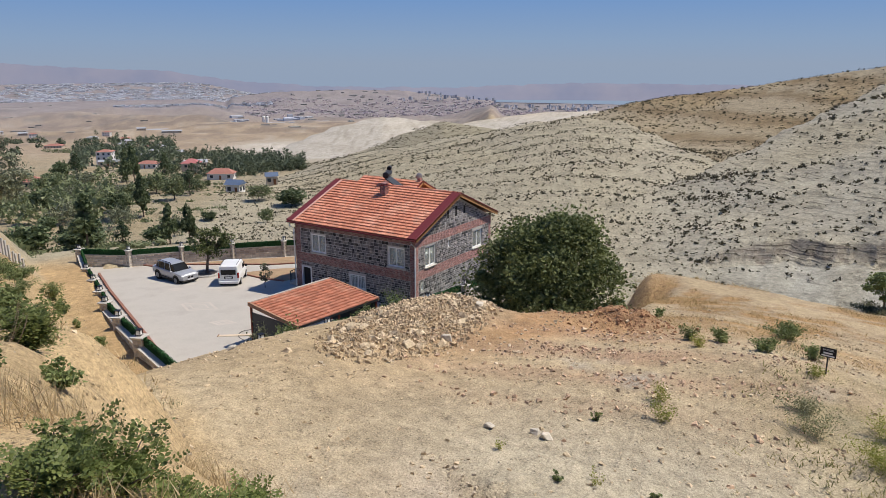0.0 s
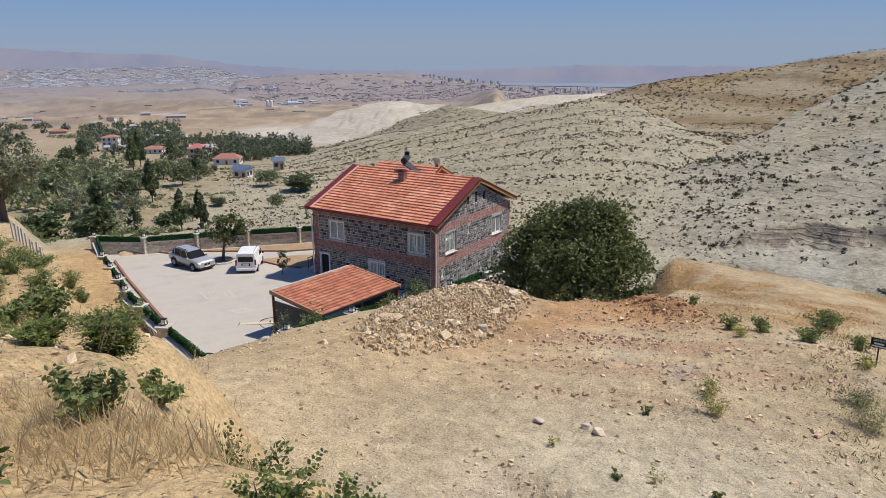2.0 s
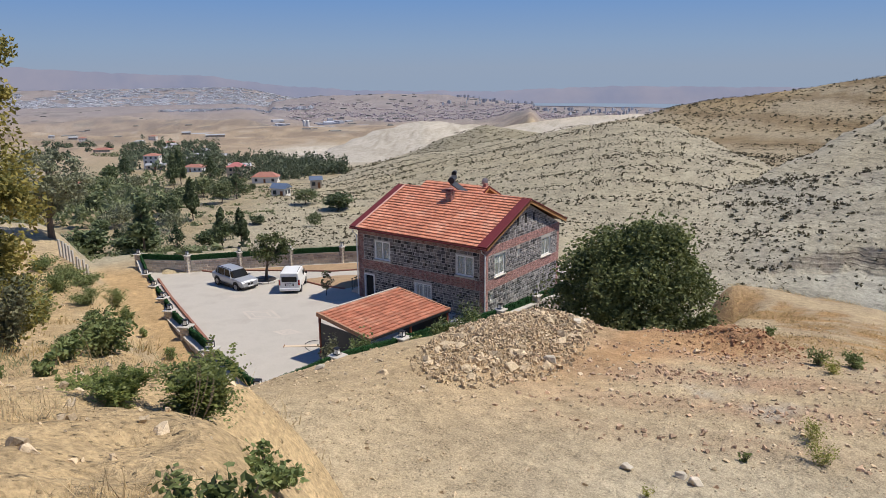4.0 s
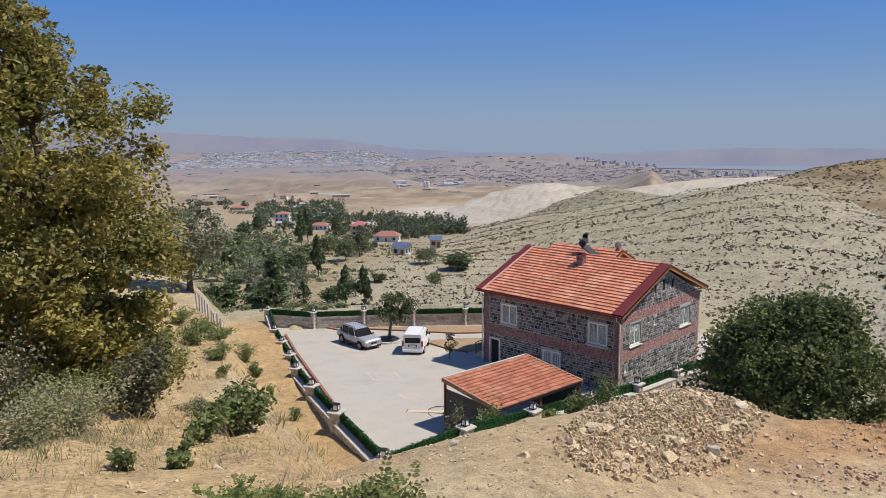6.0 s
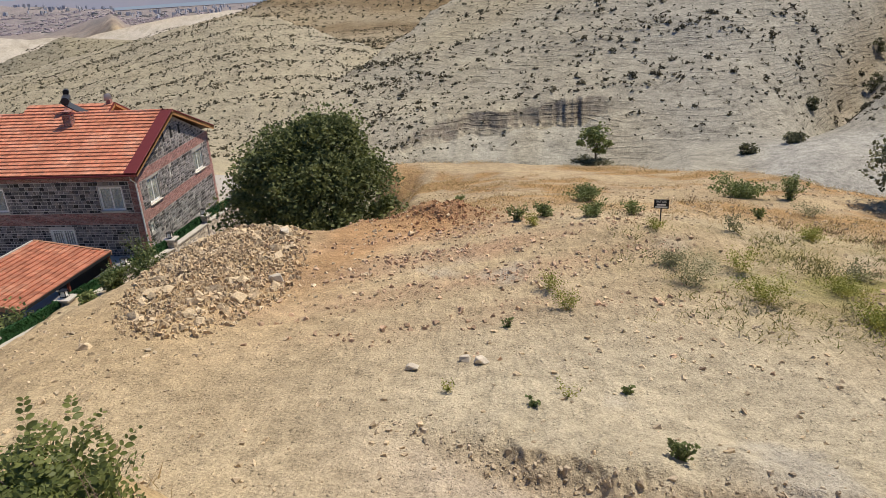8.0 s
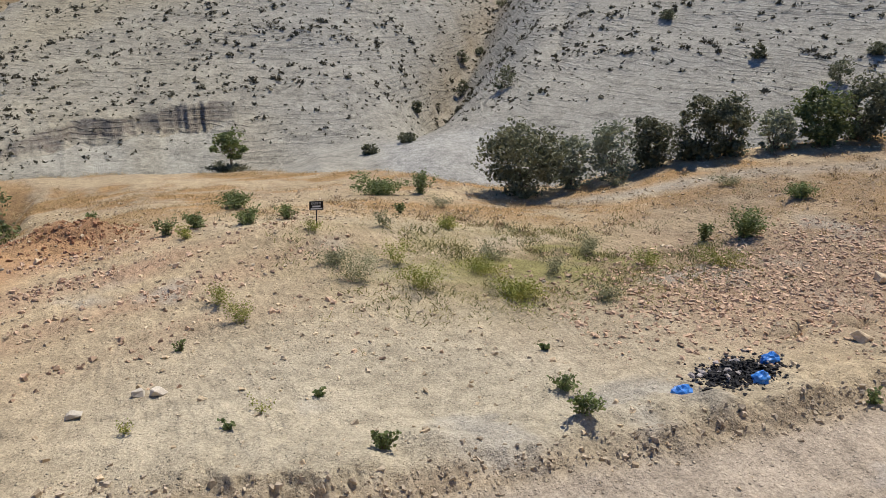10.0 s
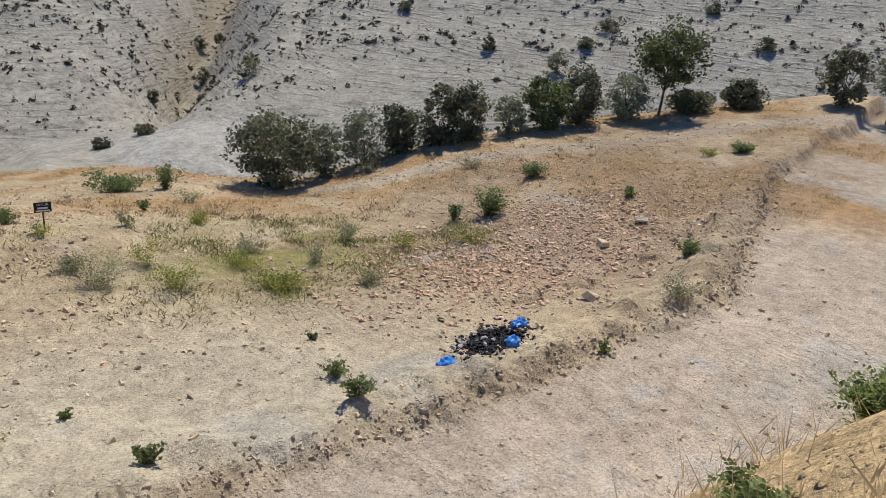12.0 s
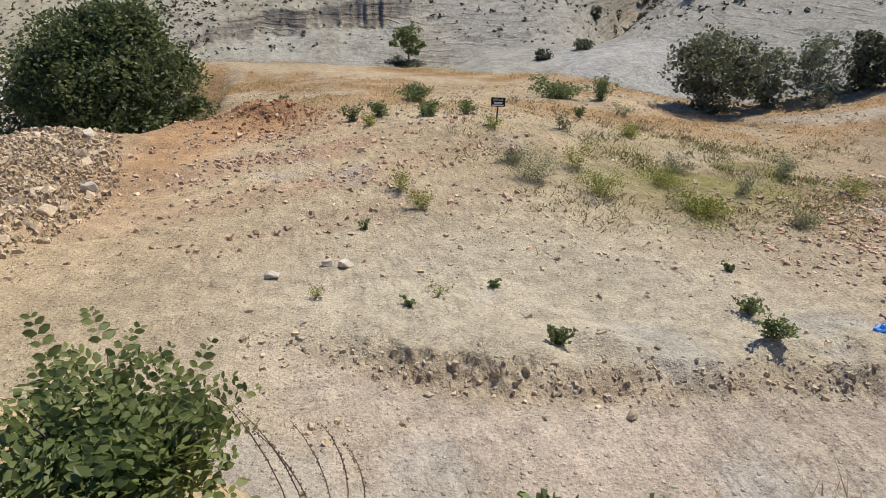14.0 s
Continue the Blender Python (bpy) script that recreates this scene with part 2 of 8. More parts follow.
MAT = {
    "ground": ground_material(),
    "pave": material("pale_concrete", (0.445, 0.41, 0.36), 0.88, 0.16, 0.35, 14.0, 0.2, second=(0.36, 0.325, 0.285)),
    "kerb": material("kerb_stone", (0.50, 0.47, 0.42), 0.85, 0.18, 2.0, 40.0, 0.3),
    "stonewall": material("grey_wall_stone", (0.53, 0.465, 0.385), 0.9, 0.3, 1.5, 22.0, 0.7, island=0.35),
    "coping": material("coping_concrete", (0.50, 0.47, 0.42), 0.85, 0.15, 1.5, 30.0, 0.2),
    "turf": material("green_turf_fence", (0.020, 0.075, 0.022), 0.9, 0.45, 3.0, 60.0, 0.8, dist=0.03),
    "turf2": material("green_turf_strip", (0.045, 0.16, 0.035), 0.9, 0.4, 3.0, 60.0, 0.8, dist=0.03),
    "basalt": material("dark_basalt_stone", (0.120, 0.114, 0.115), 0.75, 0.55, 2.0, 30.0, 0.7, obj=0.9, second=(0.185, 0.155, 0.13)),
    "mortar": material("pale_mortar", (0.47, 0.445, 0.42), 0.9, 0.2, 2.0, 40.0, 0.4),
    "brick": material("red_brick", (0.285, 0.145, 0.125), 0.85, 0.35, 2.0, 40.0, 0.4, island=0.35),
    "tile": material("orange_roof_tile", (0.55, 0.215, 0.128), 0.8, 0.24, 0.6, 18.0, 0.3, obj=0.2, second=(0.57, 0.275, 0.18)),
    "tile_j": material("orange_roof_tile_field", (0.55, 0.215, 0.128), 0.8, 0.24, 0.6, 18.0, 0.3, island=0.2, second=(0.57, 0.275, 0.18)),
    "basalt_j": material("dark_basalt_field", (0.120, 0.114, 0.115), 0.75, 0.55, 2.0, 30.0, 0.7, island=0.9, second=(0.185, 0.155, 0.13)),
    "tile2": material("weathered_roof_tile", (0.42, 0.165, 0.10), 0.88, 0.3, 0.8, 18.0, 0.3, obj=0.22, second=(0.40, 0.195, 0.125)),
    "verge": material("dark_red_sheet", (0.15, 0.027, 0.026), 0.5, 0.15, 2.0, 30.0, 0.05),
    "wood": material("stained_wood", (0.22, 0.10, 0.045), 0.7, 0.3, 3.0, 40.0, 0.3),
    "white": material("white_frame", (0.78, 0.78, 0.76), 0.45, 0.05, 2.0, 30.0, 0.02),
    "grey_metal": material("grey_metal", (0.30, 0.30, 0.31), 0.45, 0.15, 4.0, 40.0, 0.05, metal=0.7),
    "dark_metal": material("dark_metal", (0.03, 0.03, 0.032), 0.5, 0.2, 4.0, 40.0, 0.05),
    "panel": material("dark_grey_panel", (0.045, 0.047, 0.05), 0.55, 0.15, 1.0, 20.0, 0.05),
    "black": material("black_plastic", (0.012, 0.012, 0.013), 0.5, 0.2, 4.0, 60.0, 0.05),
    "rock": material("limestone_rock", (0.52, 0.405, 0.262), 0.95, 0.3, 1.5, 14.0, 0.7, second=(0.53, 0.445, 0.325), island=0.35, dist=0.05),
    "bark": material("grey_bark", (0.14, 0.11, 0.085), 0.9, 0.35, 3.0, 25.0, 0.8),
}

# ---------------------------------------------------------------- the land
EYE0 = np.array((24.0, -40.0))
WALL_A = [(2.7, -22.5), (-3.0, -20.7), (-9.0, -18.05), (-14.5, -15.5), (-19.5, -12.8), (-25.2, -9.9), (-30.0, -7.6), (-35.5, -4.9)]
WALL_F = [(-35.5, -4.9), (-31.5, -2.4), (-28.6, 1.3), (-25.4, 4.8), (-22.0, 8.4), (-18.4, 12.0), (-14.5, 15.6), (-10.0, 19.0)]
WALL_B = [(2.7, -22.5), (2.8, -17.7), (2.8, -12.7), (2.8, -7.6), (2.8, -2.5), (2.8, 2.3), (2.8, 7.3), (2.8, 12.3), (2.8, 17.3)]
YARD = WALL_A + WALL_F[1:] + [(-4.0, 20.0)] + WALL_B[:0:-1]


def pave_z(x, y):
    return 0.033 * x - 0.032 * y + 0.396


def sstep(a, b, x):
    t = np.clip((x - a) / (b - a), 0, 1)
    return t * t * (3 - 2 * t)


def smax(a, b, k):
    h = np.clip(0.5 + 0.5 * (a - b) / k, 0, 1)
    return b + (a - b) * h + k * h * (1 - h)


def vnoise(x, y, seed=0):
    """Value noise, -1 to 1."""
    xi, yi = np.floor(x).astype(np.int64), np.floor(y).astype(np.int64)
    u, v = x - xi, y - yi
    u, v = u * u * (3 - 2 * u), v * v * (3 - 2 * v)

    def h(a, b):
        n = (a * 374761393 + b * 668265263 + seed * 974711) & 0xFFFFFFFF
        n = ((n ^ (n >> 13)) * 1274126177) & 0xFFFFFFFF
        return ((n ^ (n >> 16)) & 0xFFFF) / 32767.5 - 1
    return (h(xi, yi) * (1 - u) + h(xi + 1, yi) * u) * (1 - v) + (h(xi, yi + 1) * (1 - u) + h(xi + 1, yi + 1) * u) * v


def fbm(x, y, octaves=4, seed=0):
    s, a, f = 0, 0.5, 1.0
    for i in range(octaves):
        s = s + a * vnoise(x * f + 17.3 * i, y * f - 9.1 * i, seed + i)
        a, f = a * 0.5, f * 2.03
    return s


def yard_distance(x, y):
    """Distance to the yard's border, negative inside."""
    d = np.full(np.shape(x), 1e9)
    inside = np.zeros(np.shape(x), bool)
    n = len(YARD)
    for i in range(n):
        (ax, ay), (bx, by) = YARD[i], YARD[(i + 1) % n]
        ex, ey = bx - ax, by - ay
        t = np.clip(((x - ax) * ex + (y - ay) * ey) / (ex * ex + ey * ey), 0, 1)
        d = np.minimum(d, np.hypot(x - ax - t * ex, y - ay - t * ey))
        if ay != by:
            inside ^= ((ay > y) != (by > y)) & (x < ex * (y - ay) / ey + ax)
    return np.where(inside, -d, d)


def polar(x, y):
    """Bearing, degrees to the left of +y, and distance from the walker's place."""
    return np.degrees(np.arctan2(-(x - EYE0[0]), y - EYE0[1])), np.hypot(x - EYE0[0], y - EYE0[1])


def rise(r, el):
    return 17.0 + r * np.tan(np.radians(el))


def hill(az, r, knots, foot, foot_el, back=0.25, curve=1.0, fall=0.02):
    """A hill by its crest: bearing, elevation and distance along the skyline; it climbs from its foot, and falls behind."""
    k = np.array(knots, float)
    k = k[np.argsort(k[:, 0])]
    el, rc = np.interp(az, k[:, 0], k[:, 1]), np.interp(az, k[:, 0], k[:, 2])
    zc, zf = rise(rc, el), rise(foot, foot_el)
    t = (r - foot) / (rc - foot)
    up = zf + (zc - zf) * np.sign(t) * np.abs(t) ** curve
    cap = zc - back * (r - rc) - 0.0
    out = np.where(r < rc, up, cap)
    off = np.maximum(k[0, 0] - az, az - k[-1, 0])
    return out - np.maximum(off, 0) * r * fall


M1 = [(47, -9.0, 300), (43, -7.7, 330), (36.6, -6.3, 320), (30, -5.3, 300), (25, -4.3, 290), (21, -3.8, 280), (18, -4.1, 270), (15, -5.2, 250), (10, -7.2, 230)]
M2 = [(24, -4.2, 460), (20.7, -3.6, 450), (18.3, -2.8, 450), (15, -2.2, 450), (9.4, -1.3, 450), (2, -0.1, 440), (-12, 2.5, 420)]
M3 = [(21, -13.0, 125), (19.5, -12.2, 132), (15.3, -9.7, 160), (10.7, -7.0, 190), (5.5, -3.8, 225), (1.8, -1.6, 250), (-5, 2.0, 290), (-16, 5.0, 300), (-28, 1.5, 330)]
M4 = [(-13, -10.0, 340), (-20, -3.5, 330), (-30, 4.0, 300), (-45, 7.0, 280), (-60, 9.0, 270), (-90, 10.0, 260)]
WHITE = [(50, -8.0, 620), (48.3, -7.1, 640), (45.3, -6.2, 660), (41, -4.6, 700), (37.4, -3.7, 720), (34, -4.1, 740), (30, -4.7, 760), (26, -5.3, 760)]
DARK = [(44.5, -8.0, 420), (39.2, -6.6, 440), (35.6, -5.1, 450), (32.5, -4.2, 460), (29.4, -4.7, 460), (25, -5.3, 460)]
RIDGE = [(32, -4.6, 1000), (30.3, -4.2, 1000), (26.8, -3.7, 1000), (23.3, -3.5, 980), (19, -3.2, 950), (12, -3.0, 900)]
MID = [(49, -2.5, 3900), (45.9, -2.1, 3900), (40.8, -1.95, 3900), (36.5, -2.0, 3900), (33.8, -2.3, 3900), (29, -2.8, 3900)]


def scarp_y(x):
    """The line where the road's shelf breaks down to the pit."""
    return np.interp(x, [17, 19.5, 21.8, 24.7, 31.8, 43, 57, 66, 90], [-25.5, -27.3, -28.6, -29.7, -30.4, -30.9, -26.0, -25.0, -22.0])


def rubble_at(x, y):
    """How thick the broken red stone lies: long low ridges across the pad, and the roadside slope."""
    u, v = 0.93 * (x - 20.5) + 0.37 * (y + 18), -0.37 * (x - 20.5) + 0.93 * (y + 18)
    ridges = np.exp(-((u / 5.5) ** 2 + (v / 4.2) ** 2)) * (0.55 + 0.6 * np.sin(v * 2.3 + 0.8 * vnoise(x * 0.5, y * 0.5, 63)))
    return np.clip(ridges, 0, 1) + 1.3 * np.exp(-(((x - 43) / 8) ** 2 + ((y + 23.5) / 3.6) ** 2))


def near_z(x, y):
    px, py = x - 2.7, y + 22.5
    p, q = -0.906 * px + 0.423 * py, -0.423 * px - 0.906 * py
    pad = 6.62 - 0.043 * x - 0.0947 * y
    pad = pad + 0.13 * np.maximum(x - 42, 0) + 0.02 * np.maximum(x - 30, 0)
    pad = pad - 1.0 * np.exp(-(((x - 43) / 7) ** 2 + ((y + 6) / 7) ** 2))
    pad = pad - 0.035 * np.maximum(14 - x, 0) ** 2 * (1 + 0.02 * np.maximum(y + 15, 0))
    pad = pad - 0.33 * np.maximum(y + 9.5, 0) * sstep(18.5, 13, x + 0.30 * np.maximum(y + 3, 0)) * sstep(1.5, 9, x)
    pad = pad + 0.5 * np.exp(-(((x - 26) / 5.5) ** 2 + ((y + 16) / 8.0) ** 2))
    pad = pad + 0.55 * np.exp(-(((x - 29) / 5.0) ** 2 + ((y + 15.2) / 3.2) ** 2))
    pad = pad + 0.27 * np.exp(-(((x - 23.5) / 3.5) ** 2 + ((y + 26.8) / 3.0) ** 2)) - 0.35 * np.exp(-(((x - 14.5) / 3.5) ** 2 + ((y + 20.5) / 4.0) ** 2))
    pad = pad - 0.125 * np.maximum(y + 8.5, 0) * sstep(4, 9, x) * sstep(9, -4, x - 24 - 0.25 * (y + 40))
    # shallow pit in the pad, its rough rim, and the road cut below the rim along the bank
    pad = pad - 0.35 * np.exp(-(((x - 27) / 7.0) ** 2 + ((y + 26) / 3.5) ** 2))
    road = 8.32 + 0.04 * np.maximum(x - 36, 0)
    s_road = scarp_y(x) - y + 0.30 * vnoise(x * 0.8, y * 0.8, 5) + 0.20 * vnoise(x * 2.6, y * 2.6, 6) + 0.10 * vnoise(x * 6.5, y * 6.5, 7)
    on = sstep(20.3, 24, x)
    rim = np.maximum(0, 8.82 + 0.02 * np.maximum(x - 36, 0) + 0.03 * np.maximum(x - 40, 0) - pad) * np.exp(-(np.minimum(s_road + 0.35, 0) / 1.1) ** 2)
    rim = rim * (0.72 + 0.3 * vnoise(x * 1.3, y * 1.3, 15))
    w = (0.25 * sstep(-0.03, 0.12, s_road) + 0.75 * sstep(-0.02, 0.70, s_road)) * on
    pad = (pad + rim * on) * (1 - w) + np.minimum(road, pad + 0.3) * w
    pad = pad + (0.06 * fbm(x * 3.5, y * 3.5, 3, 16) + 0.07 * np.abs(vnoise(x * 6.5, y * 6.5, 13))) * on * np.exp(-((s_road - 0.3) / 0.5) ** 2)
    # a washed-out fissure above the road's edge
    fis = y + 27.3 + 0.05 * (x - 41) + 0.35 * vnoise(x * 0.7, 0 * x, 22) + 0.28 * vnoise(x * 2.1, y * 0.8, 23) + 0.12 * vnoise(x * 5.5, y * 3.0, 24)
    pad = pad + (0.16 * np.exp(-(np.maximum(fis, 0) / 0.7) ** 2) * sstep(0, 0.1, fis) - 0.30 * np.exp(-(fis / 0.20) ** 2)) * sstep(37, 39, x) * sstep(49, 44, x) * np.clip(0.6 + 1.2 * vnoise(x * 0.9, 0 * x, 25), 0, 1)
    track = 3.85 - 0.095 * p
    low = pad + (track - pad) * sstep(-5, 2, p) * sstep(-17, -9, q)
    top = np.interp(p, [-60, -45, -32, -24, -15, -5, 10, 25], [17.6, 17.2, 16.45, 15.3, 12.6, 9.0, 5.4, 4.0])
    top = np.maximum(top, low + 1.7)
    toe = np.interp(p, [-50, -40, -32, -26.5, -24, -19, -15, -11, -5, 10, 40], [-2.4, -1.6, -0.2, 1.35, 1.8, 2.8, 3.4, 3.5, 3.6, 3.4, 4.0])
    width = np.maximum((top - low) * np.interp(p, [-22, -14], [0.62, 0.80]), 1.2)
    t = (q - toe) / width
    bank = sstep(-0.12, 1.10, t + 0.10 * vnoise(x * 0.7, y * 0.7, 3))
    z = low + (top - low) * bank + np.maximum(q - toe - width, 0) * 0.16
    # heap of quarry stone, and the lip of red earth beside it
    hd = ((x - 12.8 + 0.12 * (y + 18)) / 2.4) ** 2 + ((y + 18.3) / 4.9) ** 2
    heap = 0.42 * np.exp(-hd ** 1.2) * (1 + 0.25 * vnoise(x * 0.9, y * 0.9, 18)) + 0.10 * np.exp(-hd ** 2) * fbm(x * 2.2, y * 2.2, 3, 19)
    lip = 0.8 * np.exp(-(((x - 19.8) / 1.5) ** 2 + ((y + 12.2 - 0.15 * (x - 20)) / 0.95) ** 2)) * (1 + 0.35 * vnoise(x * 1.7, y * 1.7, 17))
    z = z - 1.9 * sstep(-12.5, -6.5, y) * sstep(11.0, 6.5, x) * sstep(-4, 1, x)
    z = z - 2.1 * sstep(-14.6, -10.2, y) * sstep(6.0, 11.5, x) * sstep(17.0, 14.2, x) * sstep(14, 6, y)
    z = z - 1.1 * sstep(-12.8, -9.5, y) * sstep(9.0, 13.0, x) * sstep(23.0, 15.5, x) * sstep(16, 4, y)
    z = z - 0.55 * np.exp(-(((x - 21.2) / 1.1) ** 2 + ((y + 36.9) / 0.75) ** 2))
    return z + heap + lip


def cliff(az, r):
    """The eroded cliff at the foot of the marl slope: its height along the foot, and how far up it one stands."""
    o = 0 * az
    tall = sstep(12.5, 9, az) * sstep(-7.5, -4.5, az) * np.clip(0.8 + 0.3 * vnoise(az * 0.45, o, 43) + 0.15 * vnoise(az * 1.7, o, 49), 0.35, 1) * (0.6 + 0.4 * sstep(8.5, 6.0, az))
    flute = 1.8 * np.abs(vnoise(az * 0.7, o, 47)) + 1.2 * np.abs(vnoise(az * 1.6, o, 45))
    edge = np.interp(az, [-8, -5, 5, 8, 13], [126.0, 125.0, 124.0, 118.5, 116.5]) + flute
    s = np.clip((r - edge) / 4.6, 0, 1)
    return tall, s


def gully_az(r):
    """Bearing of the gully's floor at that distance."""
    return np.interp(r, [100, 115, 150, 190, 230, 330], [-19.6, -20.5, -22.8, -25.0, -27.2, -29]) + 0.5 * vnoise(r / 14, 0 * r, 46)


def land_z(x, y):
    x, y = np.asarray(x, float), np.asarray(y, float)
    az, r = polar(x, y)
    rb = np.array([45, 60, 80, 110, 200, 400, 800, 1500, 2500, 4000, 4900])
    eb = np.array([-14.8, -14.6, -14.2, -13.0, -9.9, -8.0, -6.0, -4.4, -3.3, -2.55, -2.3])
    base = rise(r, np.interp(r, rb, eb) + np.interp(az, [18, 30, 40, 52], [0.0, 0.15, 0.5, 1.05]) * sstep(3700, 4900, r) - 0.7 * sstep(52, 46, az) * sstep(1000, 1900, r))
    base = base - 13 * sstep(26, 12, az) * sstep(38, 62, r) * sstep(300, 130, r)
    roll = sstep(250, 700, r) * (1 - sstep(2500, 3500, r))
    base = base + roll * r * 0.016 * fbm(x / 260, y / 260, 4, 21)
    rough = sstep(90, 160, r)
    g = 3.5 * fbm(x / 60, y / 60, 5, 31) * rough
    far = base
    azg = gully_az(r)
    cut = 18 * np.exp(-np.sqrt((az - azg) ** 2 + 0.25) / 3.4) * sstep(105, 160, r) + 1.6 * np.exp(-np.abs(az - azg + 9 - 0.05 * (r - 150)) / 0.8) * sstep(120, 150, r) + 1.3 * np.exp(-np.abs(az - azg - 7 + 0.04 * (r - 150)) / 0.7) * sstep(125, 150, r)
    # small ribs that run down the near slopes
    ribs = 0.12 * sstep(118, 128, r) * sstep(330, 260, r) * np.abs(vnoise(az * 1.1, r * 0.02, 41))
    steps = 0.5 * np.sin(r * 0.33 + 3 * fbm(x / 45, y / 45, 2, 8)) * sstep(118, 150, r) * sstep(420, 300, r)
    for kn, f, fe, back, cv, amp in ((M1, 122, -14.6, 0.35, 0.8, 1.0), (M2, 300, -7.0, 0.1, 1.0, 1.2), (M3, 112, -16.3, 0.35, 0.85, 0.9), (M4, 100, -15.5, 0.1, 0.9, 0.9)):
        h = hill(az, r, kn, f, fe, back, cv, 0.006 if kn is M4 else 0.02) + g * amp * 0.5
        if kn is M3 or kn is M4:
            h = h - cut
        far = smax(far, h, 2.0)
    far = far + steps - ribs
    tall, face = cliff(az, r)
    far = far + 3.4 * tall * (face - np.clip((r - 113) / 26, 0, 1)) - 0.7 * tall * np.abs(vnoise(az * 1.9, r * 0.25, 52)) * sstep(0.02, 0.3, face) * sstep(1.0, 0.6, face)
    far = far + 2.0 * np.exp(-(((az + 22.5) / 3.6) ** 2 + ((r - 97) / 9) ** 2))
    for kn, f, fe, back in ((WHITE, 470, -9.5, 0.5), (DARK, 330, -9.5, 0.4), (RIDGE, 700, -6.6, 0.3), (MID, 3300, -2.9, 0.05)):
        h = hill(az, r, kn, f, fe, back) + 0.004 * r * fbm(x / 90, y / 90, 4, 51)
        far = smax(far, h, 3.0)
    near = near_z(x, y)
    brow = np.interp(az, [-90, -70, -61, -49, -40, -31, -22, -15, -8, 5, 10, 17, 25, 40, 60, 80], [60, 58, 51, 45, 42, 39, 40, 46, 56, 57, 57, 46, 46, 62, 70, 70])
    near = near - 11 * (1 - np.exp(-0.0065 * np.maximum(r - brow + 0.5, 0) ** 2)) * sstep(20, 14, az)
    w = sstep(brow, brow * 1.45 + 6, r + 1.2 * vnoise(x * 0.3, y * 0.3, 61))
    z = near * (1 - w) + far * w
    z = z + (0.10 * fbm(x * 0.45, y * 0.45, 4, 71) + 0.05 * fbm(x * 2.2, y * 2.2, 3, 81)) * sstep(400, 60, r)
    px, py = x - 2.7, y + 22.5
    off_bank = sstep(3.5, 0.5, -0.423 * px - 0.906 * py)
    loose = np.clip(0.35 + rubble_at(x, y), 0, 1.6) * off_bank * sstep(60, 45, r)
    z = z + loose * (0.040 * fbm(x * 1.9, y * 1.9, 3, 82) + 0.030 * np.abs(fbm(x * 4.4, y * 4.4, 2, 83)))
    # the bank's eroded face: small runnels and slumped steps
    face = (1 - off_bank) * sstep(45, 12, r)
    z = z + face * (0.16 * fbm(x * 0.9, y * 0.9, 4, 84) - 0.10 * np.abs(vnoise((-0.906 * px + 0.423 * py) * 1.4, 0.15 * y, 85)))
    d = yard_distance(x, y)
    inside = sstep(0.05, -0.2, d)
    return z * (1 - inside) + (pave_z(x, y) - 0.12) * inside


def mixc(c, colour, w):
    return c + (np.array(colour) - c) * np.asarray(w)[..., None]


def brow_track(x, y):
    """A strip of grey gravel that runs over the brow."""
    off = y + 10.4 + 0.53 * (x - 46) + 0.5 * np.sin(x * 0.45)
    return np.exp(-(off / (0.9 + 0.02 * (x - 40))) ** 2) * sstep(39, 45, x) * sstep(90, 76, x)


